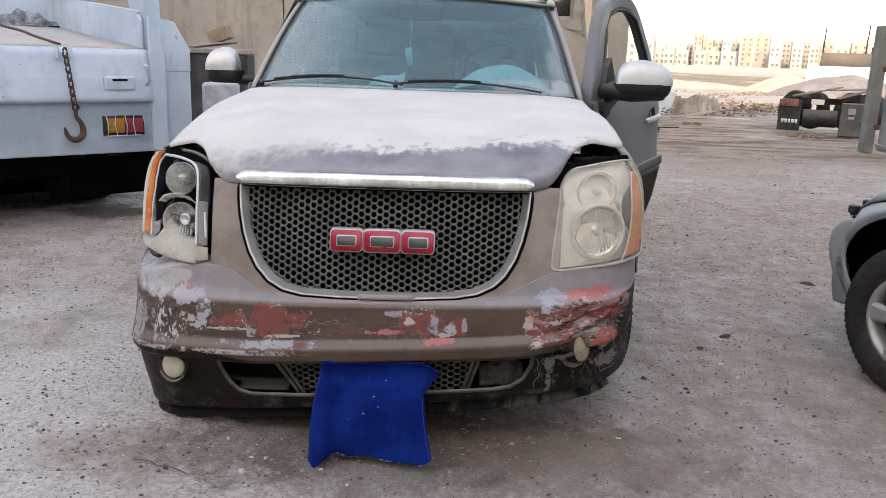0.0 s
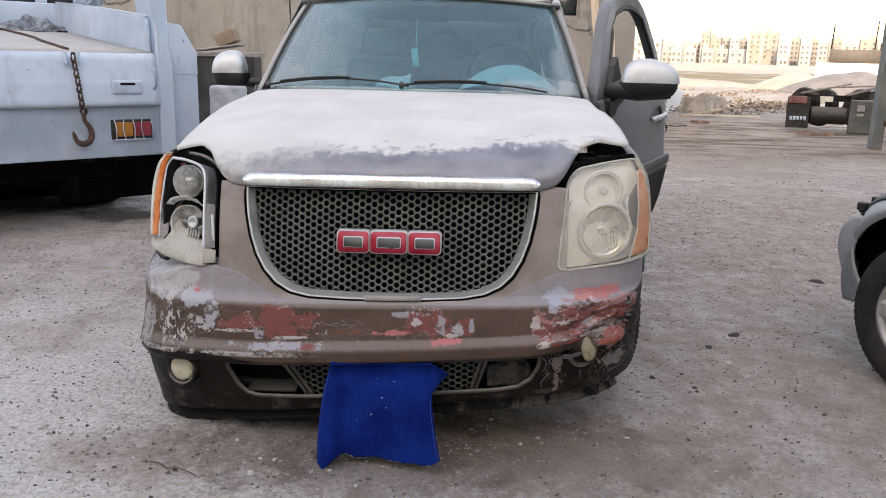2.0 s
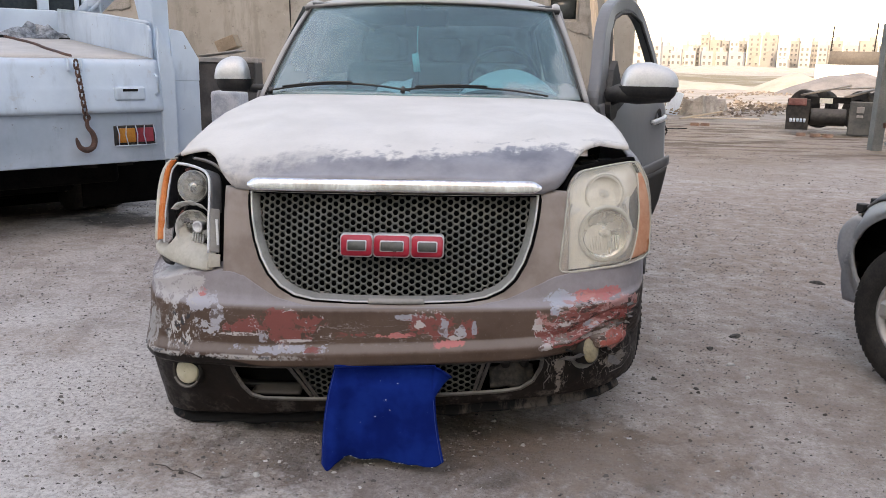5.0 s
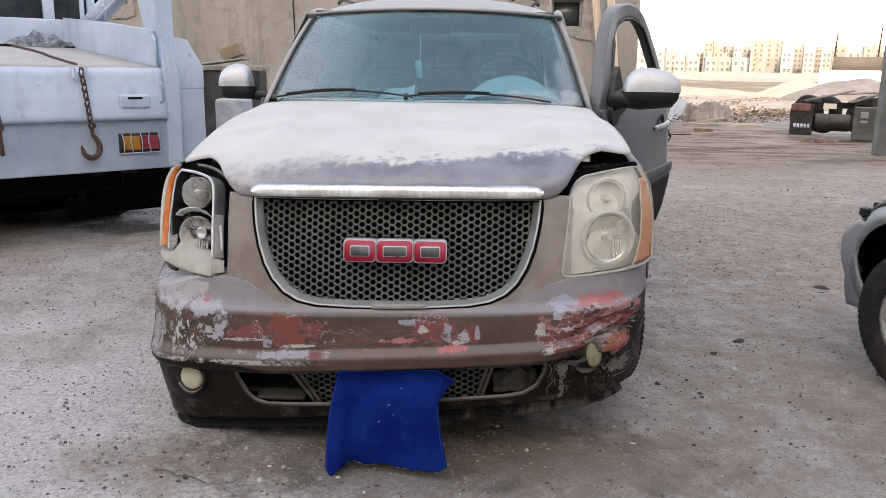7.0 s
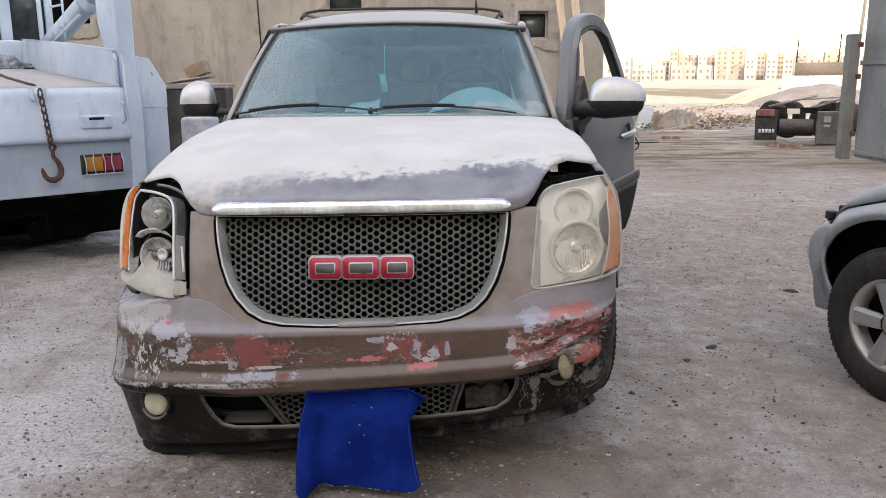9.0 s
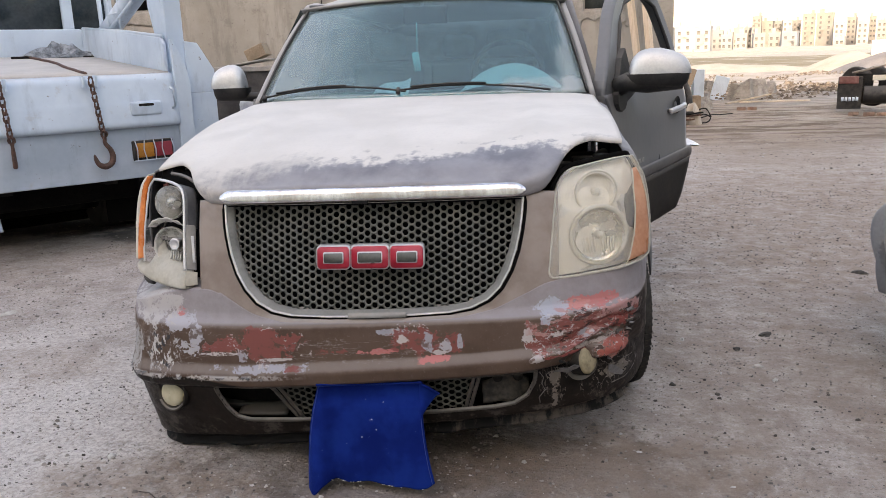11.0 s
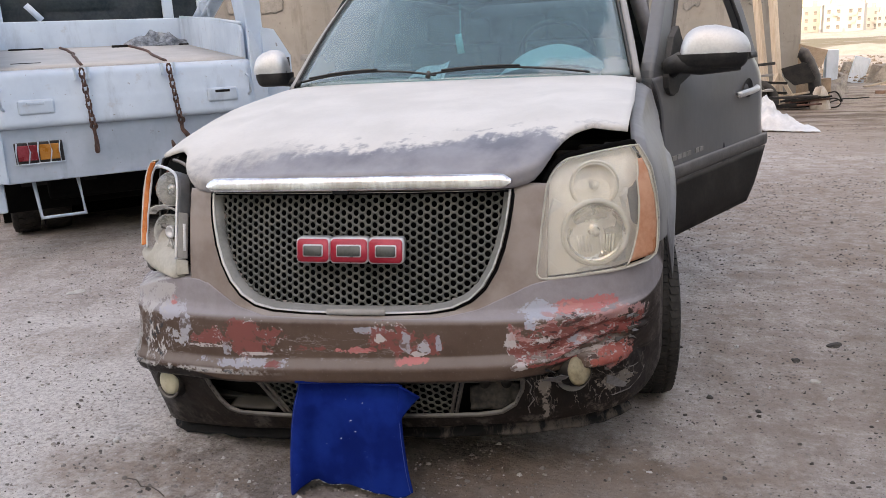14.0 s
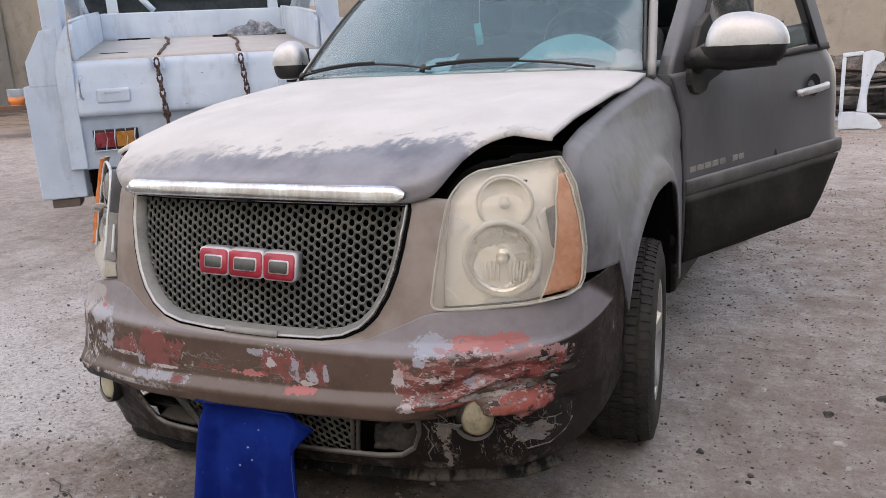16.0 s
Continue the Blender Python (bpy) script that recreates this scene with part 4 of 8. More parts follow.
def hood_z(x, y):
    c = smooth_table(y, [(0.05, 1.135), (0.12, 1.150), (0.18, 1.195), (0.26, 1.228), (0.36, 1.255), (0.55, 1.292), (0.8, 1.322), (1.15, 1.358), (1.5, 1.392), (1.62, 1.40)])
    u = abs(x) / 0.95
    edge = 0.045 * u ** 2 + 0.035 * max(0.0, u - 0.86) / 0.14 * (1 if u > 0.86 else 0)
    crease = 0.012 * math.exp(-((abs(x) - 0.62) / 0.05) ** 2) * min(1.0, max(0.0, (y - 0.25) / 0.2)) * min(1.0, max(0.0, (1.35 - y) / 0.5))
    lift = 0.072 * (max(0.0, x) / 0.93) ** 3 * min(1.0, max(0.0, (1.25 - y) / 0.9)) * min(1.0, max(0.0, (y - 0.10) / 0.2))
    wave = 0.005 * noise.noise((x * 2.2, y * 2.2, 5)) * min(1.0, max(0.0, (1.4 - y) / 0.6))
    return c - edge * (0.35 if y > 1.0 else 1.0 - 0.65 * max(0, y - 0.3) / 0.7 if y > 0.3 else 1.0) + crease + lift + wave


def hood_skin(a, b):
    u = 2 * a - 1
    half = smooth_table(b, [(0, 0.955), (0.4, 0.945), (1, 0.905)]) if u < 0 else smooth_table(b, [(0, 0.938), (0.4, 0.942), (1, 0.920)])
    x = u * half
    y0 = hood_front(x)
    y1 = 1.60 - 0.06 * u * u
    y = y0 + (y1 - y0) * b
    return warp(x, y, hood_z(x, y))


def hood_all(a, b):
    if b < 0.04:
        p, q = hood_skin(a, 0.0), hood_skin(a, 0.02)
        k = 1 - b / 0.04
        return p + Vector((0, 0.012, -0.045)) * k * (1.0 - 0.80 * min(1.0, max(0.0, abs(p.x) - 0.64) / 0.06))
    return hood_skin(a, (b - 0.04) / 0.96)


hood = part("hood", grid(hood_all, 96, 75), HOOD, suv, "bent hood thick with pale dust, wiped bare along the front edge", solid=0.012)
# near-black sheet put under the hood so its hollow reads as shade
part("hood_underside", grid(lambda a, b: hood_skin(0.012 + 0.976 * a, 0.012 + 0.98 * b) + Vector((0, 0, -0.016)), 60, 40), VOID, hood, "black sheet standing in for shade under the hood", solid=0.006)
bm = bmesh.new()
rings = []
for i in range(81):
    x = -0.578 + 1.156 * i / 80
    e = min(1.0, ((0.580 - abs(x)) / 0.035) ** 0.5)
    y = hood_front(x)
    c = warp(x, y - 0.008, 1.117 + 0.004 * math.cos(2.2 * x))
    rings.append([bm.verts.new(c + Vector((0, dy, dz * e))) for dy, dz in ((0.018, 0.023), (0.000, 0.023), (-0.006, 0.019), (-0.015, -0.018), (-0.015, -0.024), (0.012, -0.028))])
for a, b in zip(rings, rings[1:]):
    for k in range(5):
        bm.faces.new((a[k], a[k + 1], b[k + 1], b[k]))
part("hood_strip", bm, STRIP, hood, "dull chrome strip along the hood edge")
# unseen plates added to stop light leaking in below the bumper
part("splash_shield", boxes((0.0, 0.62, 0.235, 1.50, 0.90, 0.02), (0.0, 1.75, 0.33, 1.30, 1.4, 0.03)), BLACK, suv, "unseen black plates added under the engine to block light", bevel=0.005)
# black boxes that make the engine bay's shade
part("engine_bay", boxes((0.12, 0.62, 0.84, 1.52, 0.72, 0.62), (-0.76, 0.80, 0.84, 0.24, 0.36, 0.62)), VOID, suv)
for x, y, z, r in ((0.72, 0.40, 1.165, 0.03), (0.80, 0.46, 1.175, 0.035), (0.88, 0.50, 1.18, 0.03), (-0.8, 0.45, 1.17, 0.03), (-0.88, 0.50, 1.15, 0.035)):
    part("bay_bracket", boxes((x, y, z, r * 2.4, 0.06, r)), BLACK, suv, bevel=0.006)

# ---- fenders, with the wheel arches cut out
WHEEL_Y, WHEEL_Z, WHEEL_R = 1.08, 0.395, 0.395


def fender(sg):
    def low(y):
        d = 1.0 - (abs(y - WHEEL_Y) / 0.505) ** 2.5
        if d > 0 and y > 0.60:
            return max(0.34, 0.42 + 0.575 * d ** 0.42)
        return lerp_table(y, [(0.2, 0.87), (0.45, 0.845), (0.60, 0.83), (1.58, 0.50), (1.75, 0.44)])

    def top(y):
        return (-0.04 if sg < 0 else 0.0) + lerp_table(y, [(0.30, 1.06), (0.36, 1.16), (0.42, 1.225), (0.6, 1.262), (1.0, 1.312), (1.5, 1.362), (1.75, 1.372)])

    def skin(a, b):
        y0 = 0.285 if sg > 0 else 0.47
        y = y0 + (1.73 - y0) * a
        z0, z1 = low(y), top(y)
        z = z0 + (z1 - z0) * b
        x = smooth_table(z, [(0.3, 1.03), (0.7, 1.045), (0.95, 1.04), (1.12, 1.018), (1.22, 0.980), (1.30, 0.958), (1.38, 0.938)])
        x -= 0.11 * max(0.0, (0.42 - y) / 0.15) ** 2
        x += 0.02 * min(1.0, math.exp(-((max(0.0, (math.hypot((y - WHEEL_Y) / 0.505, (z - 0.42) / 0.575) - 1.11) / 0.045)) ** 2)))
        rear = min(1.0, max(0.0, (y - 0.75) / 0.8))
        high = min(1.0, max(0.0, (z - 1.05) / 0.15))
        mid = max(0.0, 1.0 - ((y - 0.95) / 0.60) ** 2)
        x += 0.030 * rear * high + 0.045 * mid * min(1.0, max(0.0, (1.24 - z) / 0.22))
        if b > 0.93:
            x -= (0.035 + 0.035 * rear) * (b - 0.93) / 0.07
            z -= 0.012 * ((b - 0.93) / 0.07) ** 2
        p = warp(x, y, z)
        p.x *= sg
        if sg < 0:
            q = warp(-x, y, z)
            p = q
        return p
    return grid(skin, 64, 42)


part("fender", fender(1), PAINT, suv, "dusty grey-brown fender", solid=0.008)
part("fender", fender(-1), PAINT, suv, "dusty grey-brown fender", solid=0.008)


def arch_liner(sg, yc):
    bm = bmesh.new()
    n = 18
    ring = []
    for i in range(n + 1):
        a = math.pi * i / n
        y, z = yc + 0.505 * math.copysign(abs(math.cos(a)) ** 0.85, math.cos(a)), 0.42 + 0.58 * math.sin(a) ** 0.85
        ring.append((bm.verts.new((sg * 1.03, y, z)), bm.verts.new((sg * 0.70, y, z))))
    for a, b in zip(ring, ring[1:]):
        bm.faces.new((a[0], b[0], b[1], a[1]))
    bm.faces.new([r[1] for r in ring])
    return bm


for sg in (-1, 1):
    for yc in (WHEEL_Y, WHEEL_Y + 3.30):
        # liner coloured near-black for the shade in the arch
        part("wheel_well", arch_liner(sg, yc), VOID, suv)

# ---- wheels


def wheel(parent, m, r=0.395, w=0.255, rim=0.225, lug=76, spokes=5, name="wheel"):
    """A tyre with blocks of tread on a spoked rim; m puts the axle along its z."""
    bm = bmesh.new()
    h = w / 2
    lathe(bm, [(rim, -h * 0.80), (rim + 0.012, -h * 0.94), (rim + 0.07, -h), (r - 0.06, -h * 0.98), (r - 0.020, -h * 0.88), (r - 0.009, -h * 0.76),
               (r - 0.010, h * 0.76), (r - 0.022, h * 0.88), (r - 0.06, h * 0.98), (rim + 0.07, h), (rim + 0.012, h * 0.94), (rim, h * 0.80), (rim - 0.012, 0), (rim, -h * 0.80)], 64, m)
    tyre = part(name, bm, RUBBER, parent, "worn black tyre on a dusty alloy rim")
    bm = bmesh.new()
    for row, (z0, z1, ph) in enumerate(((-h * 0.90, -h * 0.58, 0), (-h * 0.54, -h * 0.20, 0.5), (-h * 0.16, h * 0.16, 0.2), (h * 0.20, h * 0.54, 0.5), (h * 0.58, h * 0.90, 0))):
        for k in range(lug):
            a0, a1 = 2 * math.pi * (k + ph) / lug, 2 * math.pi * (k + ph + 0.78) / lug
            v = []
            for rr in (r - 0.012, r - 0.003):
                for a, z in ((a0, z0), (a1, z0 + 0.006), (a1, z1), (a0, z1 - 0.006)):
                    drop = 0.012 if abs(z) > h * 0.8 else 0.0
                    v.append(bm.verts.new(m @ Vector(((rr - drop) * math.cos(a), (rr - drop) * math.sin(a), z))))
            bm.faces.new(v[4:])
            for i in range(4):
                bm.faces.new((v[i], v[(i + 1) % 4], v[4 + (i + 1) % 4], v[4 + i]))
    part("tread", bm, RUBBER, tyre, smooth=False)
    bm = bmesh.new()
    lathe(bm, [(rim + 0.012, h * 0.86), (rim + 0.008, h * 0.92), (rim - 0.008, h * 0.88), (rim - 0.02, h * 0.60), (rim - 0.03, -h * 0.6), (rim + 0.008, -h * 0.9)], 48, m)
    part("rim", bm, ALLOY, tyre)
    bm = bmesh.new()
    for k in range(spokes):
        a = 2 * math.pi * (k + 0.25) / spokes
        ca, sa = math.cos(a), math.sin(a)
        v = []
        for rr, hw, z in ((0.055, 0.036, h * 0.66), (rim - 0.012, 0.050, h * 0.78)):
            for sd, dz in ((-1, 0), (-0.6, 0.016), (0.6, 0.016), (1, 0)):
                v.append(bm.verts.new(m @ Vector((rr * ca - sd * hw * sa, rr * sa + sd * hw * ca, z + dz))))
            for sd in (1, -1):
                v.append(bm.verts.new(m @ Vector((rr * ca - sd * hw * 0.9 * sa, rr * sa + sd * hw * 0.9 * ca, z - 0.03))))
        for i in range(6):
            bm.faces.new((v[i], v[(i + 1) % 6], v[6 + (i + 1) % 6], v[6 + i]))
    part("spokes", bm, ALLOY, tyre, smooth=False)
    bm = bmesh.new()
    lathe(bm, [(0.001, h * 0.84), (0.035, h * 0.84), (0.045, h * 0.78), (0.06, h * 0.7), (0.075, h * 0.5)], 24, m)
    part("hub", bm, ALLOY, tyre)
    bm = bmesh.new()
    lathe(bm, [(0.001, h * 0.2), (rim - 0.02, h * 0.2)], 32, m)
    part("brake_disc", bm, VOID, tyre)
    return tyre


AX_R, AX_L = Matrix.Rotation(radians(90), 4, "Y"), Matrix.Rotation(radians(-90), 4, "Y")
wheel(suv, pose(0.965, WHEEL_Y, 0.388, 0, 0, 8) @ AX_R)
wheel(suv, pose(-0.95, WHEEL_Y, 0.388) @ AX_L)
wheel(suv, pose(0.95, WHEEL_Y + 3.30, 0.388) @ AX_R)
wheel(suv, pose(-0.95, WHEEL_Y + 3.30, 0.388) @ AX_L)

# ---- the whole headlamp


def hl(a, b, out=0.0):
    """A place on the whole headlamp: a from its inner to its outer edge, b from bottom to top."""
    u = min(1.0, max(0.0, (b - 0.74) / 0.26))
    low = min(1.0, max(0.0, (0.07 - b) / 0.07))
    x_in = 0.657 + 0.036 * b + 0.085 * (1 - math.sqrt(1 - u * u)) + 0.022 * (1 - math.sqrt(1 - low * low))
    s_out = smooth_table(b, [(0, 1.125), (0.06, 1.145), (0.3, 1.15), (0.55, 1.125), (0.8, 1.08), (0.93, 1.035), (1, 1.005)])
    zb = smooth_table(a, [(0, 0.792), (0.08, 0.790), (0.6, 0.800), (0.9, 0.816), (1, 0.834)])
    zt = 1.172 + 0.030 * a
    s = arc_at(x_in) + (s_out - arc_at(x_in)) * a
    return nose(s, zb + (zt - zb) * b, out + 0.012 * math.sin(math.pi * a) * math.sin(math.pi * b)) + Vector((0.018 * a ** 3, -0.055 * a ** 3, 0))




def rows_b(b):
    """Spaces the rows of the headlamp closer where its corners turn."""
    if b > 0.6:
        return 0.74 + 0.26 * math.sin((b - 0.6) / 0.4 * math.pi / 2)
    if b < 0.15:
        return 0.07 * (1 - math.cos(b / 0.15 * math.pi / 2))
    return 0.07 + 0.67 * (b - 0.15) / 0.45


def amber_a(b):
    """Where the amber marker begins across the headlamp, at the height b."""
    return 0.665 + 0.16 * b + 0.30 * max(0.0, b - 0.72)


lamp_r = part("headlamp", grid(lambda a, b: hl(a, rows_b(b), -0.042), 30, 40), REFLECT, suv, "clouded, yellowed headlamp with an amber marker", solid=0.006)
lens_r = part("headlamp_lens", grid(lambda a, b: hl(a * amber_a(min(rows_b(b), 0.89)), rows_b(b), 0.004), 32, 44), LENS, lamp_r, solid=0.004)
lens_r.visible_shadow = False
part("marker_lens", grid(lambda a, b: hl(amber_a(0.045 + 0.845 * b) + 0.012 + (0.940 - 0.02 * b - amber_a(0.045 + 0.845 * b)) * a, 0.045 + 0.845 * b, 0.004), 10, 24), FADED, lamp_r, "amber side marker", solid=0.006)
part("lens_edge", grid(lambda a, b: hl(0.957 - 0.02 * b + (0.043 + 0.02 * b) * a, b, 0.003), 4, 18), LENS, lamp_r, solid=0.004)
part("lens_edge", grid(lambda a, b: hl(amber_a(0.89) + (0.940 - amber_a(0.89)) * a, 0.893 + 0.107 * b, 0.004), 8, 4), LENS, lamp_r, solid=0.004)
for side_a in (lambda b: amber_a(b) + 0.003, lambda b: 0.960 - 0.02 * b):
    bm = bmesh.new()
    tube(bm, [hl(side_a(0.03 + 0.86 * k / 16), 0.03 + 0.86 * k / 16, 0.007) for k in range(17)], 0.0028, 6)
    part("marker_border", bm, BEIGE, lamp_r)
rim_pts = [(a / 36, 0) for a in range(37)] + [(1, b / 30) for b in range(1, 31)] + [(1 - a / 36, 1) for a in range(1, 37)] + [(0, rows_b(1 - b / 44)) for b in range(1, 44)]
bm = bmesh.new()
tube(bm, [hl(a, b, 0.002) for a, b in rim_pts], 0.0038, 6, True)
part("lens_seam", bm, SEAM, lamp_r)
bm = bmesh.new()
mid_lamp = hl(0.5, 0.5, -0.03)
tube(bm, [mid_lamp + (hl(a, b, -0.028) - mid_lamp) * 1.035 for a, b in rim_pts], 0.011, 6, True)
part("headlamp_gap", bm, VOID, lamp_r)
bm = bmesh.new()
rings = [[bm.verts.new(hl(a, b, o)) for o in (-0.002, -0.022, -0.042)] for a, b in rim_pts]
for i in range(len(rings)):
    p, q = rings[i], rings[(i + 1) % len(rings)]
    for k in range(2):
        bm.faces.new((p[k], p[k + 1], q[k + 1], q[k]))
part("housing_wall", bm, REFLECT, lamp_r)


def lamp_bowl(parent, c, d, r, name, mat, deep=0.07, lip=1.10):
    m = Matrix.Translation(c) @ d.to_track_quat("Z", "Y").to_matrix().to_4x4()
    bm = bmesh.new()
    lathe(bm, [(r * lip, -0.01), (r * lip, 0.004), (r * 1.0, 0.006), (r * 0.94, -0.012), (r * 0.7, -deep * 0.7), (r * 0.25, -deep), (r * 0.2, -deep * 0.6), (0.001, -deep * 0.55)], 32, m)
    return part(name, bm, mat, parent)


for a, b, r, nm in ((0.40, 0.34, 0.094, "low_beam"), (0.42, 0.73, 0.070, "high_beam")):
    c = hl(a, b, -0.016 if nm == "low_beam" else -0.022)
    d = (hl(a, b, 0.1) - c).normalized() * 0.6 + Vector((0, -0.5, 0))
    m = Matrix.Translation(c) @ d.to_track_quat("Z", "Y").to_matrix().to_4x4()
    lamp_bowl(lamp_r, c, d, r, nm, BOWL if nm == "low_beam" else REFLECT, 0.030)
    bm = bmesh.new()
    tube(bm, [m @ Vector((r * 1.12 * math.cos(2 * math.pi * k / 40), r * 1.12 * math.sin(2 * math.pi * k / 40), 0.002)) for k in range(40)], 0.010 if nm == "low_beam" else 0.005, 8, True)
    part("lamp_ring", bm, BEIGE, lamp_r)
    bm = bmesh.new()
    lathe(bm, [(0.001, 0.022), (0.012, 0.018), (0.016, 0.006), (0.014, -0.02)], 16, m)
    part("bulb_cap", bm, BEIGE, lamp_r)
    if nm == "low_beam":
        for x0, x1 in ((-0.058, -0.012), (0.020, 0.064)):
            bm = bmesh.new()
            for k in range(5):
                x = x0 + (x1 - x0) * k / 4
                rod(bm, m @ Vector((x, -0.012, -0.018)), m @ Vector((x * 0.9, -0.066, -0.004)), 0.0035, 0.003, 6)
            part("reflector_flutes", bm, REFLECT, lamp_r)
# facets between the lamps, two coloured pale for their bright reflections, and the dark corners of the housing
for a0, b0, a1, b1, a2, b2, mat in ((0.05, 0.52, 0.17, 0.60, 0.08, 0.66, WHITEPL), (0.68, 0.50, 0.74, 0.66, 0.66, 0.60, WHITEPL), (0.05, 0.05, 0.16, 0.06, 0.07, 0.15, REFLECT), (0.30, 0.02, 0.58, 0.02, 0.45, 0.07, CHROME), (0.60, 0.05, 0.70, 0.05, 0.68, 0.15, CHROME)):
    bm = bmesh.new()
    lo, hi = [bm.verts.new(hl(p, q, -0.022)) for p, q in ((a0, b0), (a1, b1), (a2, b2))], [bm.verts.new(hl(p, q, -0.045)) for p, q in ((a0, b0), (a1, b1), (a2, b2))]
    bm.faces.new(lo), bm.faces.new(hi[::-1])
    for k in range(3):
        bm.faces.new((lo[k], lo[(k + 1) % 3], hi[(k + 1) % 3], hi[k]))
    part("reflector_facet", bm, mat, lamp_r, smooth=False)

MIRRORED = surf("scratched_silvered_plastic", (0.55, 0.54, 0.52), (0.85, 0.84, 0.82), 0.22, 0.85, 14, 60, 0.10)

# ---- the broken headlamp, hanging out of its socket
def lp(u, v, d=0.0):
    """A place on the hanging lamp: u outwards, v up, d out of its face."""
    return Vector((-0.8854 - 0.8075 * u + 0.1381 * v - 0.5735 * d, 0.2747 + 0.5899 * u + 0.1890 * v - 0.7850 * d, 0.9800 + 0.9722 * v + 0.2341 * d))


# the parent mesh is a black sheet, shade for the empty housing
broken = part("broken_headlamp", grid(lambda a, b: lp(-0.19 + 0.43 * a, -0.21 + 0.40 * b, -0.13), 8, 8), VOID, suv, "smashed headlamp with its lens gone, hanging loose", solid=0.02)
AMBER_OUT = [(0.150, 0.179), (0.180, 0.135), (0.186, 0.065), (0.186, 0.0), (0.178, -0.073), (0.160, -0.165)]
AMBER_IN = [(0.114, 0.186), (0.141, 0.147), (0.150, 0.093), (0.147, 0.013), (0.135, -0.067), (0.121, -0.161)]
SKIN_OUT = [(0.140, 0.196), (0.190, 0.173), (0.226, 0.131), (0.236, 0.076), (0.227, 0.003), (0.211, -0.077), (0.186, -0.168)]
AMBER_RIM = [(0.102, 0.173), (0.127, 0.149), (0.138, 0.111), (0.137, 0.038), (0.136, -0.027), (0.129, -0.099), (0.113, -0.170)]
TRIM_RUN = [(0.102, 0.173), (0.016, 0.173), (-0.065, 0.165), (-0.112, 0.150), (-0.138, 0.118), (-0.155, 0.051), (-0.171, -0.032), (-0.187, -0.099), (-0.202, -0.163)]


def run_at(run, f):
    """A place at the fraction f along a soft line of points."""
    i = min(len(run) - 2, int(f * (len(run) - 1)))
    k = f * (len(run) - 1) - i
    p0, p1, p2, p3 = (Vector(run[max(0, min(len(run) - 1, j))]) for j in (i - 1, i, i + 1, i + 2))
    return 0.5 * (2 * p1 + (p2 - p0) * k + (2 * p0 - 5 * p1 + 4 * p2 - p3) * k * k + (3 * p1 - p0 - 3 * p2 + p3) * k ** 3)


def marker(a, b):
    """The long amber lens, rounded across, its lower end broken off ragged."""
    f = b * (1.0 - 0.025 * abs(math.sin(9 * a)))
    q = run_at(AMBER_OUT, f).lerp(run_at(AMBER_IN, f), a)
    return lp(q.x - 0.010 - 0.006 * math.sin(math.pi * a), q.y, 0.008 + 0.012 * math.sin(math.pi * a) ** 0.7 + 0.0015 * noise.noise((a * 3, b * 16, 2)))


def remnant(a, b):
    """The clouded edge of the lens, rolled back round the outer side."""
    f = b * (1.0 - 0.02 * abs(math.sin(7 * a + 1)))
    q = run_at(SKIN_OUT, f).lerp(run_at(AMBER_OUT, min(1.0, f * 1.02)), a)
    return lp(q.x - 0.008, q.y, -0.022 * (1 - a) ** 2 + 0.008 * math.sin(math.pi * a) + 0.008)


part("marker_lens", grid(marker, 8, 40), AMBER, broken, "amber side marker", solid=0.006)
part("lens_remnant", grid(remnant, 6, 40), BEIGE, broken, "clouded edge of the lost lens", solid=0.005)
bm = bmesh.new()
tube(bm, [lp(run_at(AMBER_RIM, k / 30).x - 0.008, run_at(AMBER_RIM, k / 30).y, 0.008 + 0.002 * noise.noise((k * 0.4, 3, 1))) for k in range(31)], 0.0042, 6)
part("marker_rim", bm, WHITEPL, broken, "pale broken rim along the marker")


def slab(pts, d):
    """A flat-faced plate of an outline in the x, z plane, at y as given per point, d thick."""
    bm = bmesh.new()
    n = len(pts)
    lo, hi = [bm.verts.new(p) for p in pts], [bm.verts.new((p[0], p[1] + d, p[2])) for p in pts]
    bm.faces.new(lo), bm.faces.new(hi[::-1])
    for i in range(n):
        bm.faces.new((lo[i], lo[(i + 1) % n], hi[(i + 1) % n], hi[i]))
    return bm


def housing(a, b):
    """The pale lower shell: b goes from its broken upper edge down and under."""
    u = 0.178 - 0.378 * a
    top = lerp_table(-u, [(-0.18, -0.168), (-0.10, -0.174), (-0.063, -0.113), (-0.040, -0.068), (-0.012, -0.100), (0.059, -0.122), (0.12, -0.135), (0.20, -0.163)]) + 0.005 * noise.noise((u * 60, 1, 3))
    low = lerp_table(-u, [(-0.18, -0.200), (-0.142, -0.219), (-0.05, -0.236), (0.053, -0.241), (0.19, -0.236), (0.20, -0.228)])
    k = min(1.0, b / 0.72)
    v = top + (low - top) * k
    d = -0.035 * (1 - k) ** 2 * min(1.0, (top - low) / 0.09) + 0.008 * math.sin(math.pi * k) - 0.012 * max(0.0, (abs(a - 0.5) - 0.42) / 0.08) ** 2
    if b > 0.72:
        d -= 0.055 * (b - 0.72) / 0.28
        v += 0.006 * (b - 0.72) / 0.28
    return lp(u, v, d)


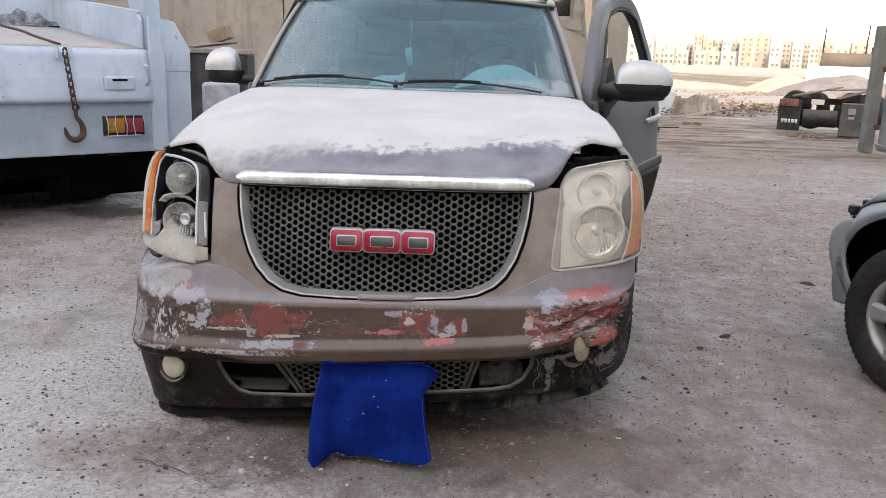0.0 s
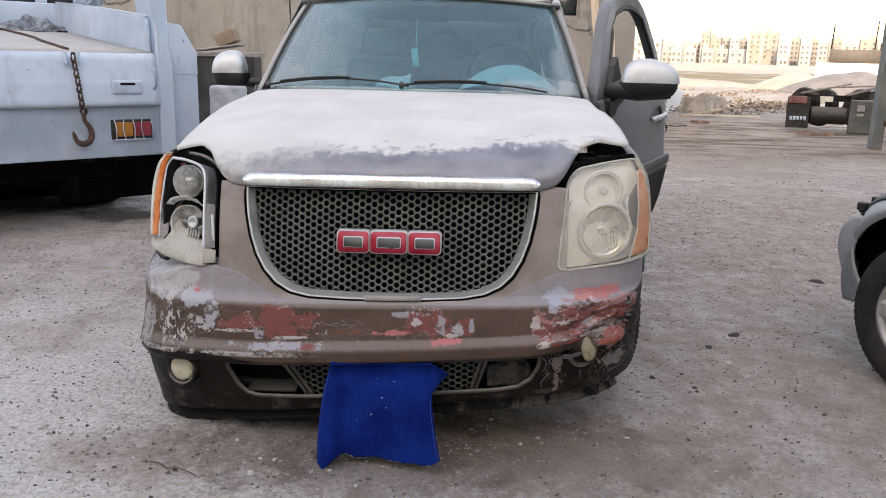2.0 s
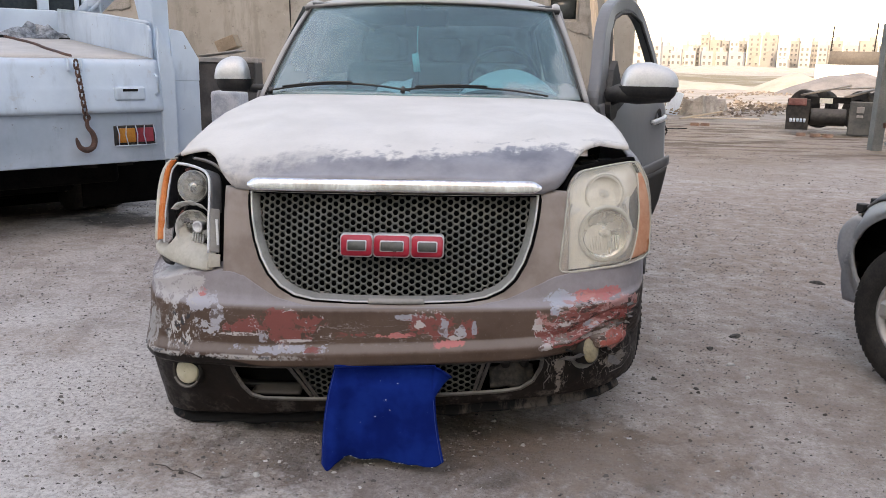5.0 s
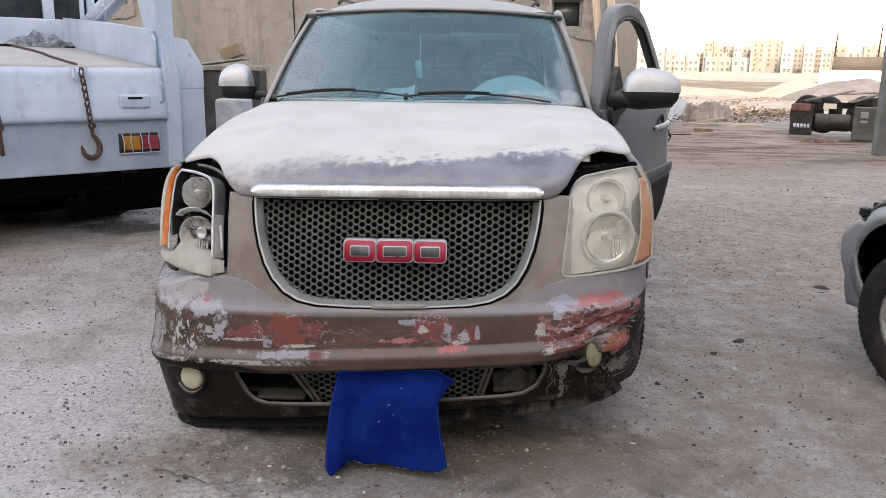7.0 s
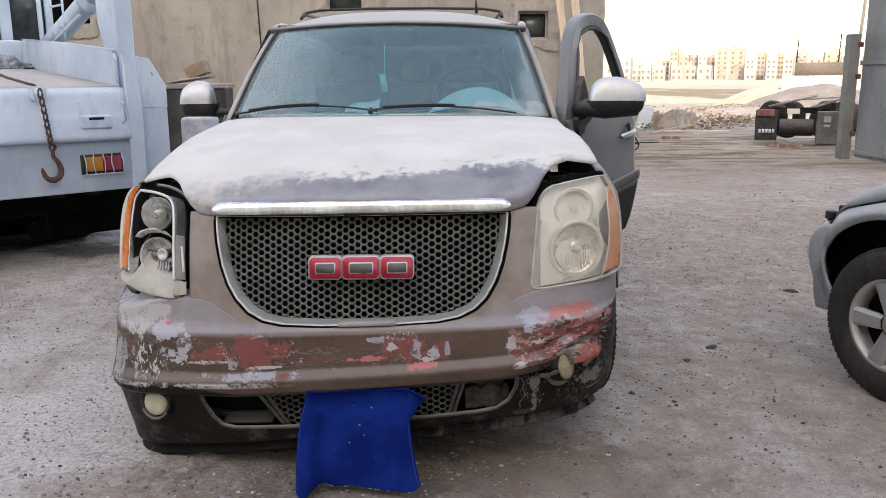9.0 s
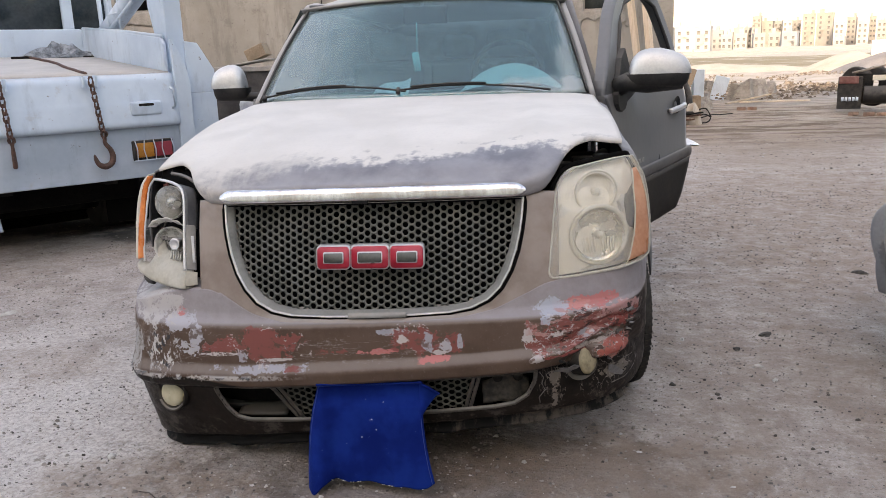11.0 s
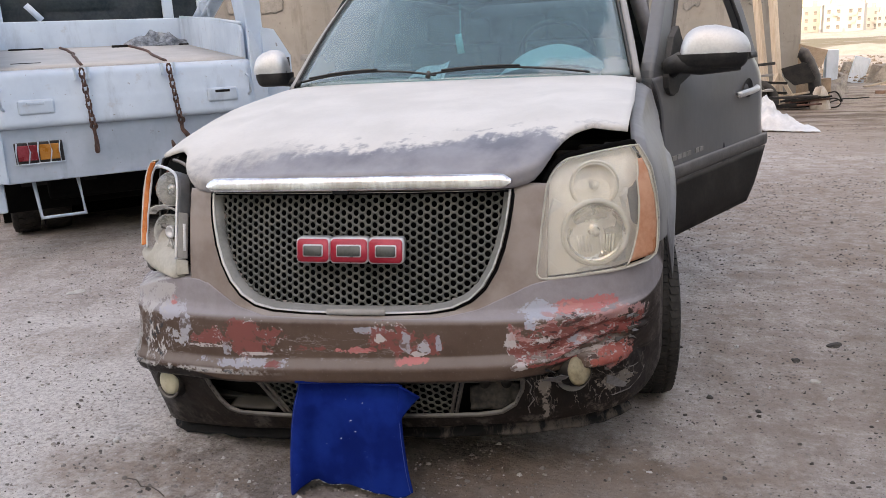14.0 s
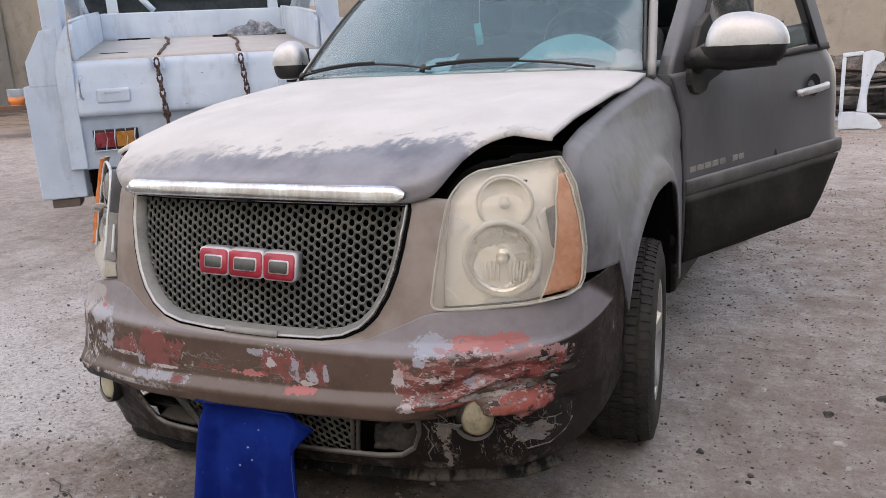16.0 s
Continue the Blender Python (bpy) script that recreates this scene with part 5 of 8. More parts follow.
DIRTY = surf("dirty_yellowed_plastic", (0.44, 0.405, 0.335), (0.60, 0.56, 0.485), 0.55, 0, 14, 60, 0.2, 0.4, (0.36, 0.33, 0.29))
part("lamp_housing", grid(housing, 60, 18), DIRTY, broken, "pale cracked lower housing", solid=0.006)
part("housing_corner", grid(lambda a, b: lp(-0.201 - 0.030 * a, -0.163 - 0.062 * b + 0.012 * a * b, -0.036 * a - 0.010 * b * b), 6, 8), DIRTY, broken, solid=0.008, bevel=0.003)
CLOUDED = surf("clouded_reflector", (0.40, 0.385, 0.35), (0.68, 0.66, 0.62), 0.30, 0.25, 22, 60, 0.12, 0.3, (0.40, 0.37, 0.33))
FACE = Vector((-0.14, -1, 0.16)).normalized()
for u, v, r, nm in ((0.016, 0.087, 0.066, "high_beam"), (-0.024, -0.085, 0.074, "low_beam")):
    c = lp(u, v, -0.030)
    lamp_bowl(broken, c, FACE, r, nm, CLOUDED, 0.045, 1.04)
    if nm == "high_beam":
        bm = bmesh.new()
        lathe(bm, [(r * 0.99, 0.0), (r * 0.97, 0.010), (r * 0.86, 0.021), (r * 0.6, 0.030), (r * 0.3, 0.034), (0.001, 0.035)], 28, Matrix.Translation(c) @ FACE.to_track_quat("Z", "Y").to_matrix().to_4x4())
        part("bulb_cover", bm, make_glass("cloudy_bulb_glass", (0.8, 0.8, 0.78), (0.6, 0.58, 0.55), (0.12, 0.40)), broken, "cloudy round lens")
        bm = bmesh.new()
        lathe(bm, [(0.030, -0.03), (0.026, -0.005), (0.012, 0.004), (0.001, 0.006)], 14, Matrix.Translation(c) @ FACE.to_track_quat("Z", "Y").to_matrix().to_4x4())
        part("bulb_cap", bm, MIRRORED, broken, "bright cap before the bulb")


def shard(a, b):
    """The arched rim that is left of the lower reflector."""
    t = radians(152 - 142 * a)
    r = 1.0 - (0.34 - 0.10 * a) * b * math.sin(math.pi * (0.15 + 0.8 * a)) ** 0.5
    c = lp(-0.030, -0.040, -0.005)
    return c + Vector((0.086 * r * math.cos(t), 0.030 * b - 0.014 * math.sin(math.pi * a), 0.070 * r * math.sin(t) + 0.004 * noise.noise((a * 9, b * 3, 4))))


part("reflector_shard", grid(shard, 30, 6), CLOUDED, broken, "broken pale reflector rim", solid=0.004)
bm = bmesh.new()
lathe(bm, [(0.020, -0.05), (0.020, -0.012), (0.025, -0.010), (0.025, 0.0), (0.022, 0.003), (0.017, 0.002), (0.014, -0.010), (0.001, -0.010)], 20, Matrix.Translation(lp(-0.094, -0.072, -0.004)) @ Vector((-0.25, -1, 0.10)).to_track_quat("Z", "Y").to_matrix().to_4x4())
part("bulb_socket", bm, CHROME, broken, "bare metal bulb socket")
for k in range(5):
    bm = bmesh.new()
    x = -0.050 - 0.018 * k
    tube(bm, [lp(x + 0.012, -0.100, -0.030), lp(x, -0.118, -0.022), lp(x - 0.006, -0.136, -0.018)], 0.005, 6)
    part("reflector_flute", bm, CLOUDED, broken)
for k in range(4):
    bm = bmesh.new()
    tube(bm, [lp(0.010 - 0.022 * k, -0.052 + 0.003 * (k % 2), -0.012), lp(0.004 - 0.022 * k, -0.066, -0.010), lp(-0.004 - 0.022 * k, -0.058, -0.014)], 0.006, 6)
    part("reflector_tooth", bm, DARKPL, broken, "grimy broken reflector edge")
bm = bmesh.new()
tube(bm, [lp(*run_at(TRIM_RUN, k / 40), 0.002) for k in range(41)], 0.0062, 8)
part("lamp_trim", bm, CHROME, broken, "bent chrome trim")


def side_wall(f0, f1, du, d, ends=0.0):
    """A strip of the lamp's inner side, from the trim backwards."""
    def at(a, b):
        q = run_at(TRIM_RUN, f0 + (f1 - f0) * b)
        w = min(1.0, ends + 4 * b)
        return lp(q.x - 0.004 + du * a * w, q.y, d * a * w - 0.002)
    return grid(at, 6, 24)


part("lamp_rim", side_wall(0.26, 0.70, -0.010, -0.045, 0.3), surf("smoked_grey_plastic", (0.035, 0.036, 0.042), (0.075, 0.077, 0.085), 0.35, 0, 6, 60, 0.05, 0.3, (0.25, 0.24, 0.23)), broken, "smoked grey inner rim", solid=0.006)
part("lamp_bracket", side_wall(0.68, 0.985, -0.018, -0.034, 0.9), GREYPL, broken, "grey side bracket", solid=0.008, bevel=0.003)
part("bracket_slot", grid(lambda a, b: lp(-0.192 - 0.034 * b - 0.004 * a, -0.026 - 0.10 * b, -0.014 - 0.009 * a), 2, 6), WHITEPL, broken, "pale slot strip", solid=0.003)
REDWIRE = surf("old_red_wire", (0.10, 0.022, 0.016), (0.16, 0.04, 0.028), 0.5, 0, 12, 60, 0.1)
for pts, r, mat in (([(0.062, 0.205, -0.05), (-0.02, 0.203, -0.045), (-0.09, 0.190, -0.05), (-0.15, 0.160, -0.06)], 0.007, DARKPL), ([(0.088, 0.158, -0.04), (0.075, 0.130, -0.05)], 0.012, REDWIRE), ([(0.085, -0.025, -0.05), (0.100, -0.060, -0.045), (0.098, -0.115, -0.05)], 0.008, REDWIRE), ([(0.080, 0.01, -0.06), (0.092, -0.05, -0.055), (0.110, -0.150, -0.05)], 0.007, BLACK), ([(0.13, -0.225, -0.02), (0.10, -0.243, -0.015), (0.06, -0.246, -0.02)], 0.013, BLACK)):
    bm = bmesh.new()
    tube(bm, [lp(*run_at(pts, k / 10)) for k in range(11)], r, 6)
    part("loose_wire", bm, mat, broken, "bent wire behind the lamp")
# black slab painting the shade in the gap round the lamp
part("lamp_socket", slab([(-0.72, 0.20, 0.72), (-0.672, 0.16, 0.72), (-0.675, 0.24, 1.10), (-0.72, 0.31, 1.165), (-0.90, 0.48, 1.185), (-0.98, 0.53, 1.165), (-0.97, 0.46, 1.12), (-0.78, 0.31, 1.10)], 0.10), VOID, suv)

# ---- cabin: glass, pillars, roof, sides


def shield(a, b, out=0.0):
    u = 2 * a - 1
    x = u * (0.885 + (0.745 - 0.885) * b)
    y = (1.50 + 0.12 * u * u) * (1 - b) + (2.13 + 0.11 * u * u) * b
    z = 1.388 * (1 - b) + (1.925 - 0.03 * u * u) * b + 0.025 * math.sin(math.pi * b)
    return Vector((x, y - out, z + out))


glass = part("windshield", grid(shield, 32, 18), WINDSHIELD, suv, "dusty teal-tinted windshield", solid=0.005)
glass.visible_shadow = False
bm = bmesh.new()
tube(bm, [shield(0, k / 12) + Vector((-0.012, 0, 0)) for k in range(13)] + [shield(k / 20, 1) + Vector((0, 0, 0.004)) for k in range(21)] + [shield(1, 1 - k / 12) + Vector((0.012, 0, 0)) for k in range(13)], 0.007, 6)
part("windshield_seal", bm, BLACK, suv)
for sg in (-1, 1):
    bm = bmesh.new()
    pts = [Vector((sg * (0.925 - 0.148 * k / 12), 1.62 + 0.72 * k / 12, 1.355 + 0.555 * k / 12 + 0.03 * math.sin(math.pi * k / 12))) for k in range(13)]
    tube(bm, pts, 0.020, 10, False, 0.8)
    part("windshield_pillar", bm, ROOFP, suv)
    bm = bmesh.new()
    tube(bm, [(sg * 0.770, 2.27, 1.890), (sg * 0.785, 2.36, 1.912), (sg * 0.80, 2.6, 1.940), (sg * 0.82, 3.2, 1.95), (sg * 0.82, 4.6, 1.94), (sg * 0.80, 5.35, 1.90), (sg * 0.90, 5.55, 1.42)], 0.030, 10)
    part("roof_rail", bm, ROOFP, suv)


def roof(a, b):
    u = 2 * a - 1
    y = 2.135 + 0.11 * u * u + 3.2 * b
    z = 1.932 - 0.03 * u * u + (0.025 + 0.080 * (1 - u ** 4)) * math.sin(math.pi / 2 * min(1.0, b * 5)) - 0.05 * max(0, b - 0.85) / 0.15
    return Vector((u * 0.80, y, z))


part("roof", grid(roof, 28, 60), ROOFP, suv, "dusty roof panel", solid=0.02)
bm = bmesh.new()
for y in (2.75, 4.2):
    tube(bm, [(-0.68, y, 2.02), (-0.66, y, 2.045), (-0.56, y, 2.062), (-0.2, y, 2.070), (0.2, y, 2.070), (0.56, y, 2.062), (0.66, y, 2.045), (0.68, y, 2.02)], 0.010, 6)
for sg in (-1, 1):
    tube(bm, [(sg * 0.67, 2.62, 2.00), (sg * 0.67, 2.72, 2.035), (sg * 0.67, 3.4, 2.050), (sg * 0.67, 5.0, 2.035), (sg * 0.67, 5.1, 1.99)], 0.012, 6)
part("roof_rack", bm, BLACK, suv, "black roof rack")
bm = bmesh.new()
rod(bm, (0.50, 2.55, 2.02), (0.495, 2.53, 2.10), 0.012, 0.006)
part("roof_aerial", bm, BLACK, suv)


def side(sg, y0, y1):
    """The body side below the windows."""
    def skin(a, b):
        y = y0 + (y1 - y0) * a
        z0 = 0.42
        d = 0.50 ** 2 - (y - WHEEL_Y - 3.30) ** 2
        if d > 0:
            z0 = max(z0, 0.42 + math.sqrt(d))
        z = z0 + (1.40 - z0) * b
        return Vector((sg * smooth_table(z, [(0.4, 1.0), (0.6, 1.03), (0.9, 1.04), (1.15, 1.025), (1.4, 0.97)]), y, z))
    return grid(skin, 40, 14)


part("body_side", side(-1, 1.74, 5.55), PAINT, suv, solid=0.01)
part("body_side", side(1, 2.93, 5.55), PAINT, suv, solid=0.01)
for sg in (-1, 1):
    part("rocker", boxes((sg * 0.97, 2.6, 0.43, 0.10, 1.7, 0.14)), CLADDING, suv, bevel=0.03)
    bm = bmesh.new()
    tube(bm, [(sg * 0.99, 2.95, 0.5), (sg * 1.0, 2.95, 1.38), (sg * 0.83, 3.0, 1.93)], 0.05, 8)
    part("door_pillar", bm, PAINT, suv)
    part("side_window", grid(lambda a, b: Vector((sg * (0.965 - 0.145 * b), 3.02 + 2.45 * a, 1.40 + 0.51 * b)), 8, 4), SIDEGLASS, suv, solid=0.005)
part("front_window", grid(lambda a, b: Vector((-(0.965 - 0.145 * b), 1.80 + 0.5 * b + (1.15 - 0.5 * b) * a, 1.40 + 0.51 * b)), 8, 4), SIDEGLASS, suv, solid=0.005)
part("tailgate", grid(lambda a, b: Vector(((2 * a - 1) * (1.0 - 0.12 * b), 5.55 - 0.12 * b, 0.45 + 1.52 * b)), 10, 10), PAINT, suv, solid=0.03)
part("floor_pan", boxes((0, 3.3, 0.47, 1.9, 4.2, 0.05), (0, 1.68, 0.85, 1.8, 0.06, 0.75)), VOID, suv)

TEALDASH = surf("dash_top", (0.12, 0.16, 0.165), (0.20, 0.24, 0.245), 0.7, 0, 3, 40, 0.1, 0.25, (0.5, 0.5, 0.48))
SEAT = surf("seat_cloth", (0.10, 0.11, 0.115), (0.15, 0.155, 0.16), 0.9, 0, 6, 90, 0.2, 0.25, (0.3, 0.3, 0.3))

part("headliner", boxes((0, 3.7, 1.925, 1.5, 2.9, 0.015)), SEAT, suv)

def dash(a, b):
    u = 2 * a - 1
    hump = 0.035 * math.exp(-((u - 0.45) / 0.22) ** 2) * math.sin(math.pi * min(1, b * 1.6))
    if b < 0.7:
        return Vector((u * 0.86, 1.60 + 0.08 * u * u + 0.62 * b / 0.7, 1.345 + 0.05 * math.sin(math.pi * b / 1.2) + hump))
    k = (b - 0.7) / 0.3
    return Vector((u * 0.86, 2.22 + 0.05 * k, 1.38 - 0.45 * k + hump * (1 - k)))


part("dashboard", grid(dash, 30, 16), TEALDASH, suv, "grey-teal dashboard", solid=0.02)
part("airbag_cover", grid(lambda a, b: Vector((0.20 + 0.58 * a, 1.74 + 0.26 * b, 1.40 + 0.150 * math.sin(math.pi * a) ** 0.8 * math.sin(math.pi * (0.10 + 0.75 * b)) + 0.006 * noise.noise((a * 5, b * 5, 2)))), 14, 10), surf("pale_teal_vinyl", (0.60, 0.80, 0.80), (0.70, 0.86, 0.86), 0.6, 0, 4, 40, 0.1, 0.3, (0.6, 0.62, 0.6)), suv, "pale teal instrument hood")
part("dash_paper", grid(lambda a, b: Vector((-0.28 + 0.20 * a, 1.72 + 0.14 * b, 1.405 + 0.085 * b * (0.4 + 0.6 * a) + 0.010 * math.sin(6 * a))), 6, 5), surf("white_paper", (0.80, 0.80, 0.79), (0.88, 0.88, 0.87), 0.8), suv, "loose white paper on the dashboard", solid=0.002)
bm = bmesh.new()
cw = Matrix.Translation((0.46, 2.22, 1.49)) @ Matrix.Rotation(radians(-62), 4, "X")
tube(bm, [cw @ Vector((0.205 * math.cos(2 * math.pi * k / 28), 0.205 * math.sin(2 * math.pi * k / 28), 0)) for k in range(28)], 0.017, 8, True)
for a in (200, 340, 90):
    rod(bm, cw @ Vector((0, 0, 0)), cw @ Vector((0.18 * math.cos(radians(a)), 0.18 * math.sin(radians(a)), 0)), 0.018)
rod(bm, cw @ Vector((0, 0, -0.03)), cw @ Vector((0, 0, 0.04)), 0.07)
part("steering_wheel", bm, BLACK, suv)
for x, y in ((-0.42, 2.75), (0.42, 2.75), (-0.45, 3.75), (0.0, 3.75), (0.45, 3.75)):
    bm = boxes((x, y, 0.98, 0.52, 0.52, 0.18), (x, y + 0.30, 1.28, 0.50, 0.14, 0.58), (x, y + 0.33, 1.68, 0.27, 0.10, 0.19))
    part("seat", bm, SEAT, suv, "dark cloth seat", bevel=0.05)
bm = bmesh.new()
rod(bm, (-0.04, 2.15, 1.92), (-0.04, 2.13, 1.86), 0.012)
box(bm, -0.02, 2.125, 1.842, 0.26, 0.035, 0.105)
mirror_in = part("rear_view_mirror", bm, BLACK, suv, bevel=0.02)
bm = bmesh.new()
rod(bm, (-0.07, 2.11, 1.82), (-0.075, 2.10, 1.62), 0.0018, seg=6)
box(bm, -0.08, 2.10, 1.575, 0.040, 0.004, 0.11, Matrix.Rotation(radians(-8), 3, "Y"))
part("hanging_tag", bm, surf("teal_tag", (0.14, 0.70, 0.68), (0.22, 0.80, 0.77), 0.5), suv, "teal tag hanging from the mirror")

# cowl and wipers
part("cowl", grid(lambda a, b: Vector(((2 * a - 1) * 0.90, 1.46 + 0.10 * b + 0.10 * (2 * a - 1) ** 2, 1.372 + 0.012 * b)), 24, 3), BLACK, suv, solid=0.008)
for x0, x1, sg in ((-0.86, -0.06, 1), (-0.10, 0.70, 1)):
    bm = bmesh.new()
    pts = []
    for k in range(13):
        x = x0 + (x1 - x0) * k / 12
        f = k / 12
        u = x / 0.87
        y = 1.50 + 0.12 * u * u
        lift = (0.004 + 0.13 * f * (1 - f) + 0.012 * f) if x0 < -0.5 else (0.022 + 0.10 * f * (1 - f) - 0.020 * f)
        p = shield(0.5 + x / 1.77, lift / 0.54, 0.020)
        pts.append(p)
    tube(bm, pts, 0.006, 6)
    tube(bm, [p + Vector((0, -0.010, 0.010)) for p in pts[1:8]], 0.0055, 6)
    rod(bm, pts[0] + Vector((0, -0.02, -0.015)), pts[0] + Vector((0.0, 0.0, 0.012)), 0.014, 0.010, 10)
    part("wiper", bm, BLACK, suv, "black wiper arm and blade")

# ---- the open door
DU, DN, D0 = Vector((0.5, 0.866, 0)), Vector((0.866, -0.5, 0)), Vector((1.045, 1.715, 0))


def dp(s, z, w=0.0):
    """A place on the open door: s from its hinge, z up, w outwards from its skin."""
    return D0 + DU * s + DN * w + Vector((0, 0, z + 0.06 * s))


def door_skin(a, b):
    zt = 1.365
    s_end = lambda z: smooth_table(z, [(0.50, 0.93), (0.56, 1.02), (0.66, 1.10), (0.80, 1.165), (0.87, 1.185), (0.92, 1.165), (1.1, 1.165), (1.25, 1.155), (1.33, 1.11), (1.37, 1.07)])
    z = 0.515 + (zt - 0.515) * b
    s0 = -lerp_table(z, [(1.05, 0.0), (1.20, 0.012), (1.30, 0.035), (1.37, 0.065)])
    s = s0 + a * (s_end(z) - s0)
    w = smooth_table(z, [(0.5, -0.025), (0.6, 0.0), (0.80, 0.012), (0.86, 0.008), (1.0, 0.0), (1.2, -0.006), (1.3, -0.018), (1.37, -0.035)])
    w -= 0.02 * max(0.0, a - 0.94) / 0.06
    return s, z, w


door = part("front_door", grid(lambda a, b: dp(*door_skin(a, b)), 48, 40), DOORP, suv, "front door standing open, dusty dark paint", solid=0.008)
part("door_inner", grid(lambda a, b: dp(door_skin(a, b)[0] * 0.97 + 0.01, door_skin(a, b)[1], -0.10 + 0.02 * math.sin(math.pi * b)), 20, 16), GREYPL, door, "grey inner door panel", solid=0.012)
bm = bmesh.new()
edge_pts = [(a / 10, 0) for a in range(11)] + [(1, b / 10) for b in range(1, 11)] + [(1 - a / 10, 1) for a in range(1, 11)] + [(0, 1 - b / 10) for b in range(1, 10)]
rings = []
for a, b in edge_pts:
    s, z, w = door_skin(a, b)
    rings.append((bm.verts.new(dp(s, z, w)), bm.verts.new(dp(s * 0.97 + 0.01, z, -0.10))))
for i in range(len(rings)):
    p, q = rings[i], rings[(i + 1) % len(rings)]
    bm.faces.new((p[0], q[0], q[1], p[1]))
part("door_edge", bm, DOORP, door)
part("door_cladding", grid(lambda a, b: dp(min(0.005 + 1.0 * a, 1.0) * (0.965 + 0.20 * b), 0.525 + 0.30 * b, 0.014 + 0.004 * math.sin(math.pi * b) - 0.034 * max(0, 0.3 - b)), 24, 10), CLADDING, door, "dark brown lower door cladding", solid=0.006)
part("door_moulding", grid(lambda a, b: dp(0.003 + 1.172 * a, 0.832 + 0.070 * b, 0.014 + 0.007 * math.sin(math.pi * b) ** 0.5), 24, 6), surf("dusty_moulding", (0.075, 0.070, 0.068), (0.115, 0.108, 0.104), 0.55, 0, 5, 60, 0.05, 0.6, (0.32, 0.30, 0.29), spec=0.25), door, solid=0.006)
for s0, s1 in ((0.035, 0.075), (0.085, 0.125), (0.135, 0.175), (0.185, 0.225), (0.235, 0.275), (0.325, 0.360), (0.370, 0.405)):
    bm = bmesh.new()
    prism(bm, [(s0, 0.930), (s1, 0.930), (s1, 0.954), (s0, 0.954)], lambda a, b: dp(a, b, 0.004), lambda a, b: dp(a, b, 0.012))
    part("badge_bar", bm, GREYPL, door, "plain dull chrome bar", smooth=False)
frame_line = [(0.045, 1.29, -0.045), (0.068, 1.40, -0.048), (0.165, 1.56, -0.085), (0.27, 1.72, -0.125), (0.36, 1.82, -0.15), (0.46, 1.885, -0.17), (0.60, 1.915, -0.18), (0.74, 1.915, -0.18), (0.85, 1.885, -0.175), (0.93, 1.80, -0.15), (1.00, 1.60, -0.095), (1.045, 1.36, -0.03)]


def rounded(rows, n=5):
    """More rows along a soft curve through the given ones."""
    rows, res = [Vector(r) for r in rows], []
    for i in range(len(rows) - 1):
        p0, p1, p2, p3 = rows[max(0, i - 1)], rows[i], rows[i + 1], rows[min(len(rows) - 1, i + 2)]
        for k in range(n):
            t = k / n
            res.append(0.5 * (2 * p1 + (p2 - p0) * t + (2 * p0 - 5 * p1 + 4 * p2 - p3) * t * t + (3 * p1 - p0 - 3 * p2 + p3) * t ** 3))
    return [tuple(p) for p in res + [rows[-1]]]


FRAME_WIDTH = [(0, 0.105), (1, 0.100), (2, 0.085), (3, 0.075), (4, 0.060), (5, 0.042), (11, 0.042)]
frame_dense = rounded(frame_line)
bm = bmesh.new()
rings = []
for i, (s, z, w) in enumerate(frame_dense):
    p0, p1 = frame_dense[max(0, i - 1)], frame_dense[min(len(frame_dense) - 1, i + 1)]
    ds, dz = p1[0] - p0[0], p1[1] - p0[1]
    ln = math.hypot(ds, dz)
    ns, nz = -dz / ln, ds / ln
    wd = lerp_table(i / 5, FRAME_WIDTH)
    rings.append([bm.verts.new(dp(s + ns * e, z + nz * e, w + o)) for e, o in ((wd, -0.004), (wd * 0.85, 0.008), (-wd * 0.85, 0.008), (-wd, -0.002), (-wd, -0.05), (wd, -0.065))])
for a, b in zip(rings, rings[1:]):
    for k in range(6):
        bm.faces.new((a[k], a[(k + 1) % 6], b[(k + 1) % 6], b[k]))
bm.faces.new(rings[0]), bm.faces.new(rings[-1])
part("door_frame", bm, DOORP, door, "dusty window frame", smooth=False, bevel=0.006)
bm = bmesh.new()
tube(bm, [dp(s + (0.05 if i < 4 else 0.0), z - (0.052 if 3 < i < 9 else 0.0), w + 0.005) if i < 9 else dp(s - 0.05, z, w + 0.005) for i, (s, z, w) in enumerate(frame_line)], 0.012, 6)
part("window_seal", bm, BLACK, door)
part("belt_seal", grid(lambda a, b: dp(0.10 + 0.98 * a, 1.352 + 0.03 * b, -0.022 - 0.01 * b), 12, 2), BLACK, door, solid=0.012)
part("door_glass", grid(lambda a, b: dp(0.42 + 0.58 * a, 1.37 + 0.10 * b + 0.02 * a, -0.05 - 0.03 * b), 8, 4), SIDEGLASS, door, "window wound down to a low edge", solid=0.005)
# mirror on the door
bm = bmesh.new()
prism(bm, [(0.030, 1.31), (0.05, 1.275), (0.085, 1.262), (0.13, 1.275), (0.15, 1.31), (0.25, 1.345), (0.25, 1.37), (0.17, 1.60), (0.11, 1.55), (0.045, 1.42), (0.028, 1.36)], lambda a, b: dp(a, b, -0.02 - 0.14 * max(0, b - 1.37)), lambda a, b: dp(a, b, 0.012 - 0.12 * max(0, b - 1.37)))
part("mirror_plate", bm, BLACK, door, smooth=False, bevel=0.004)


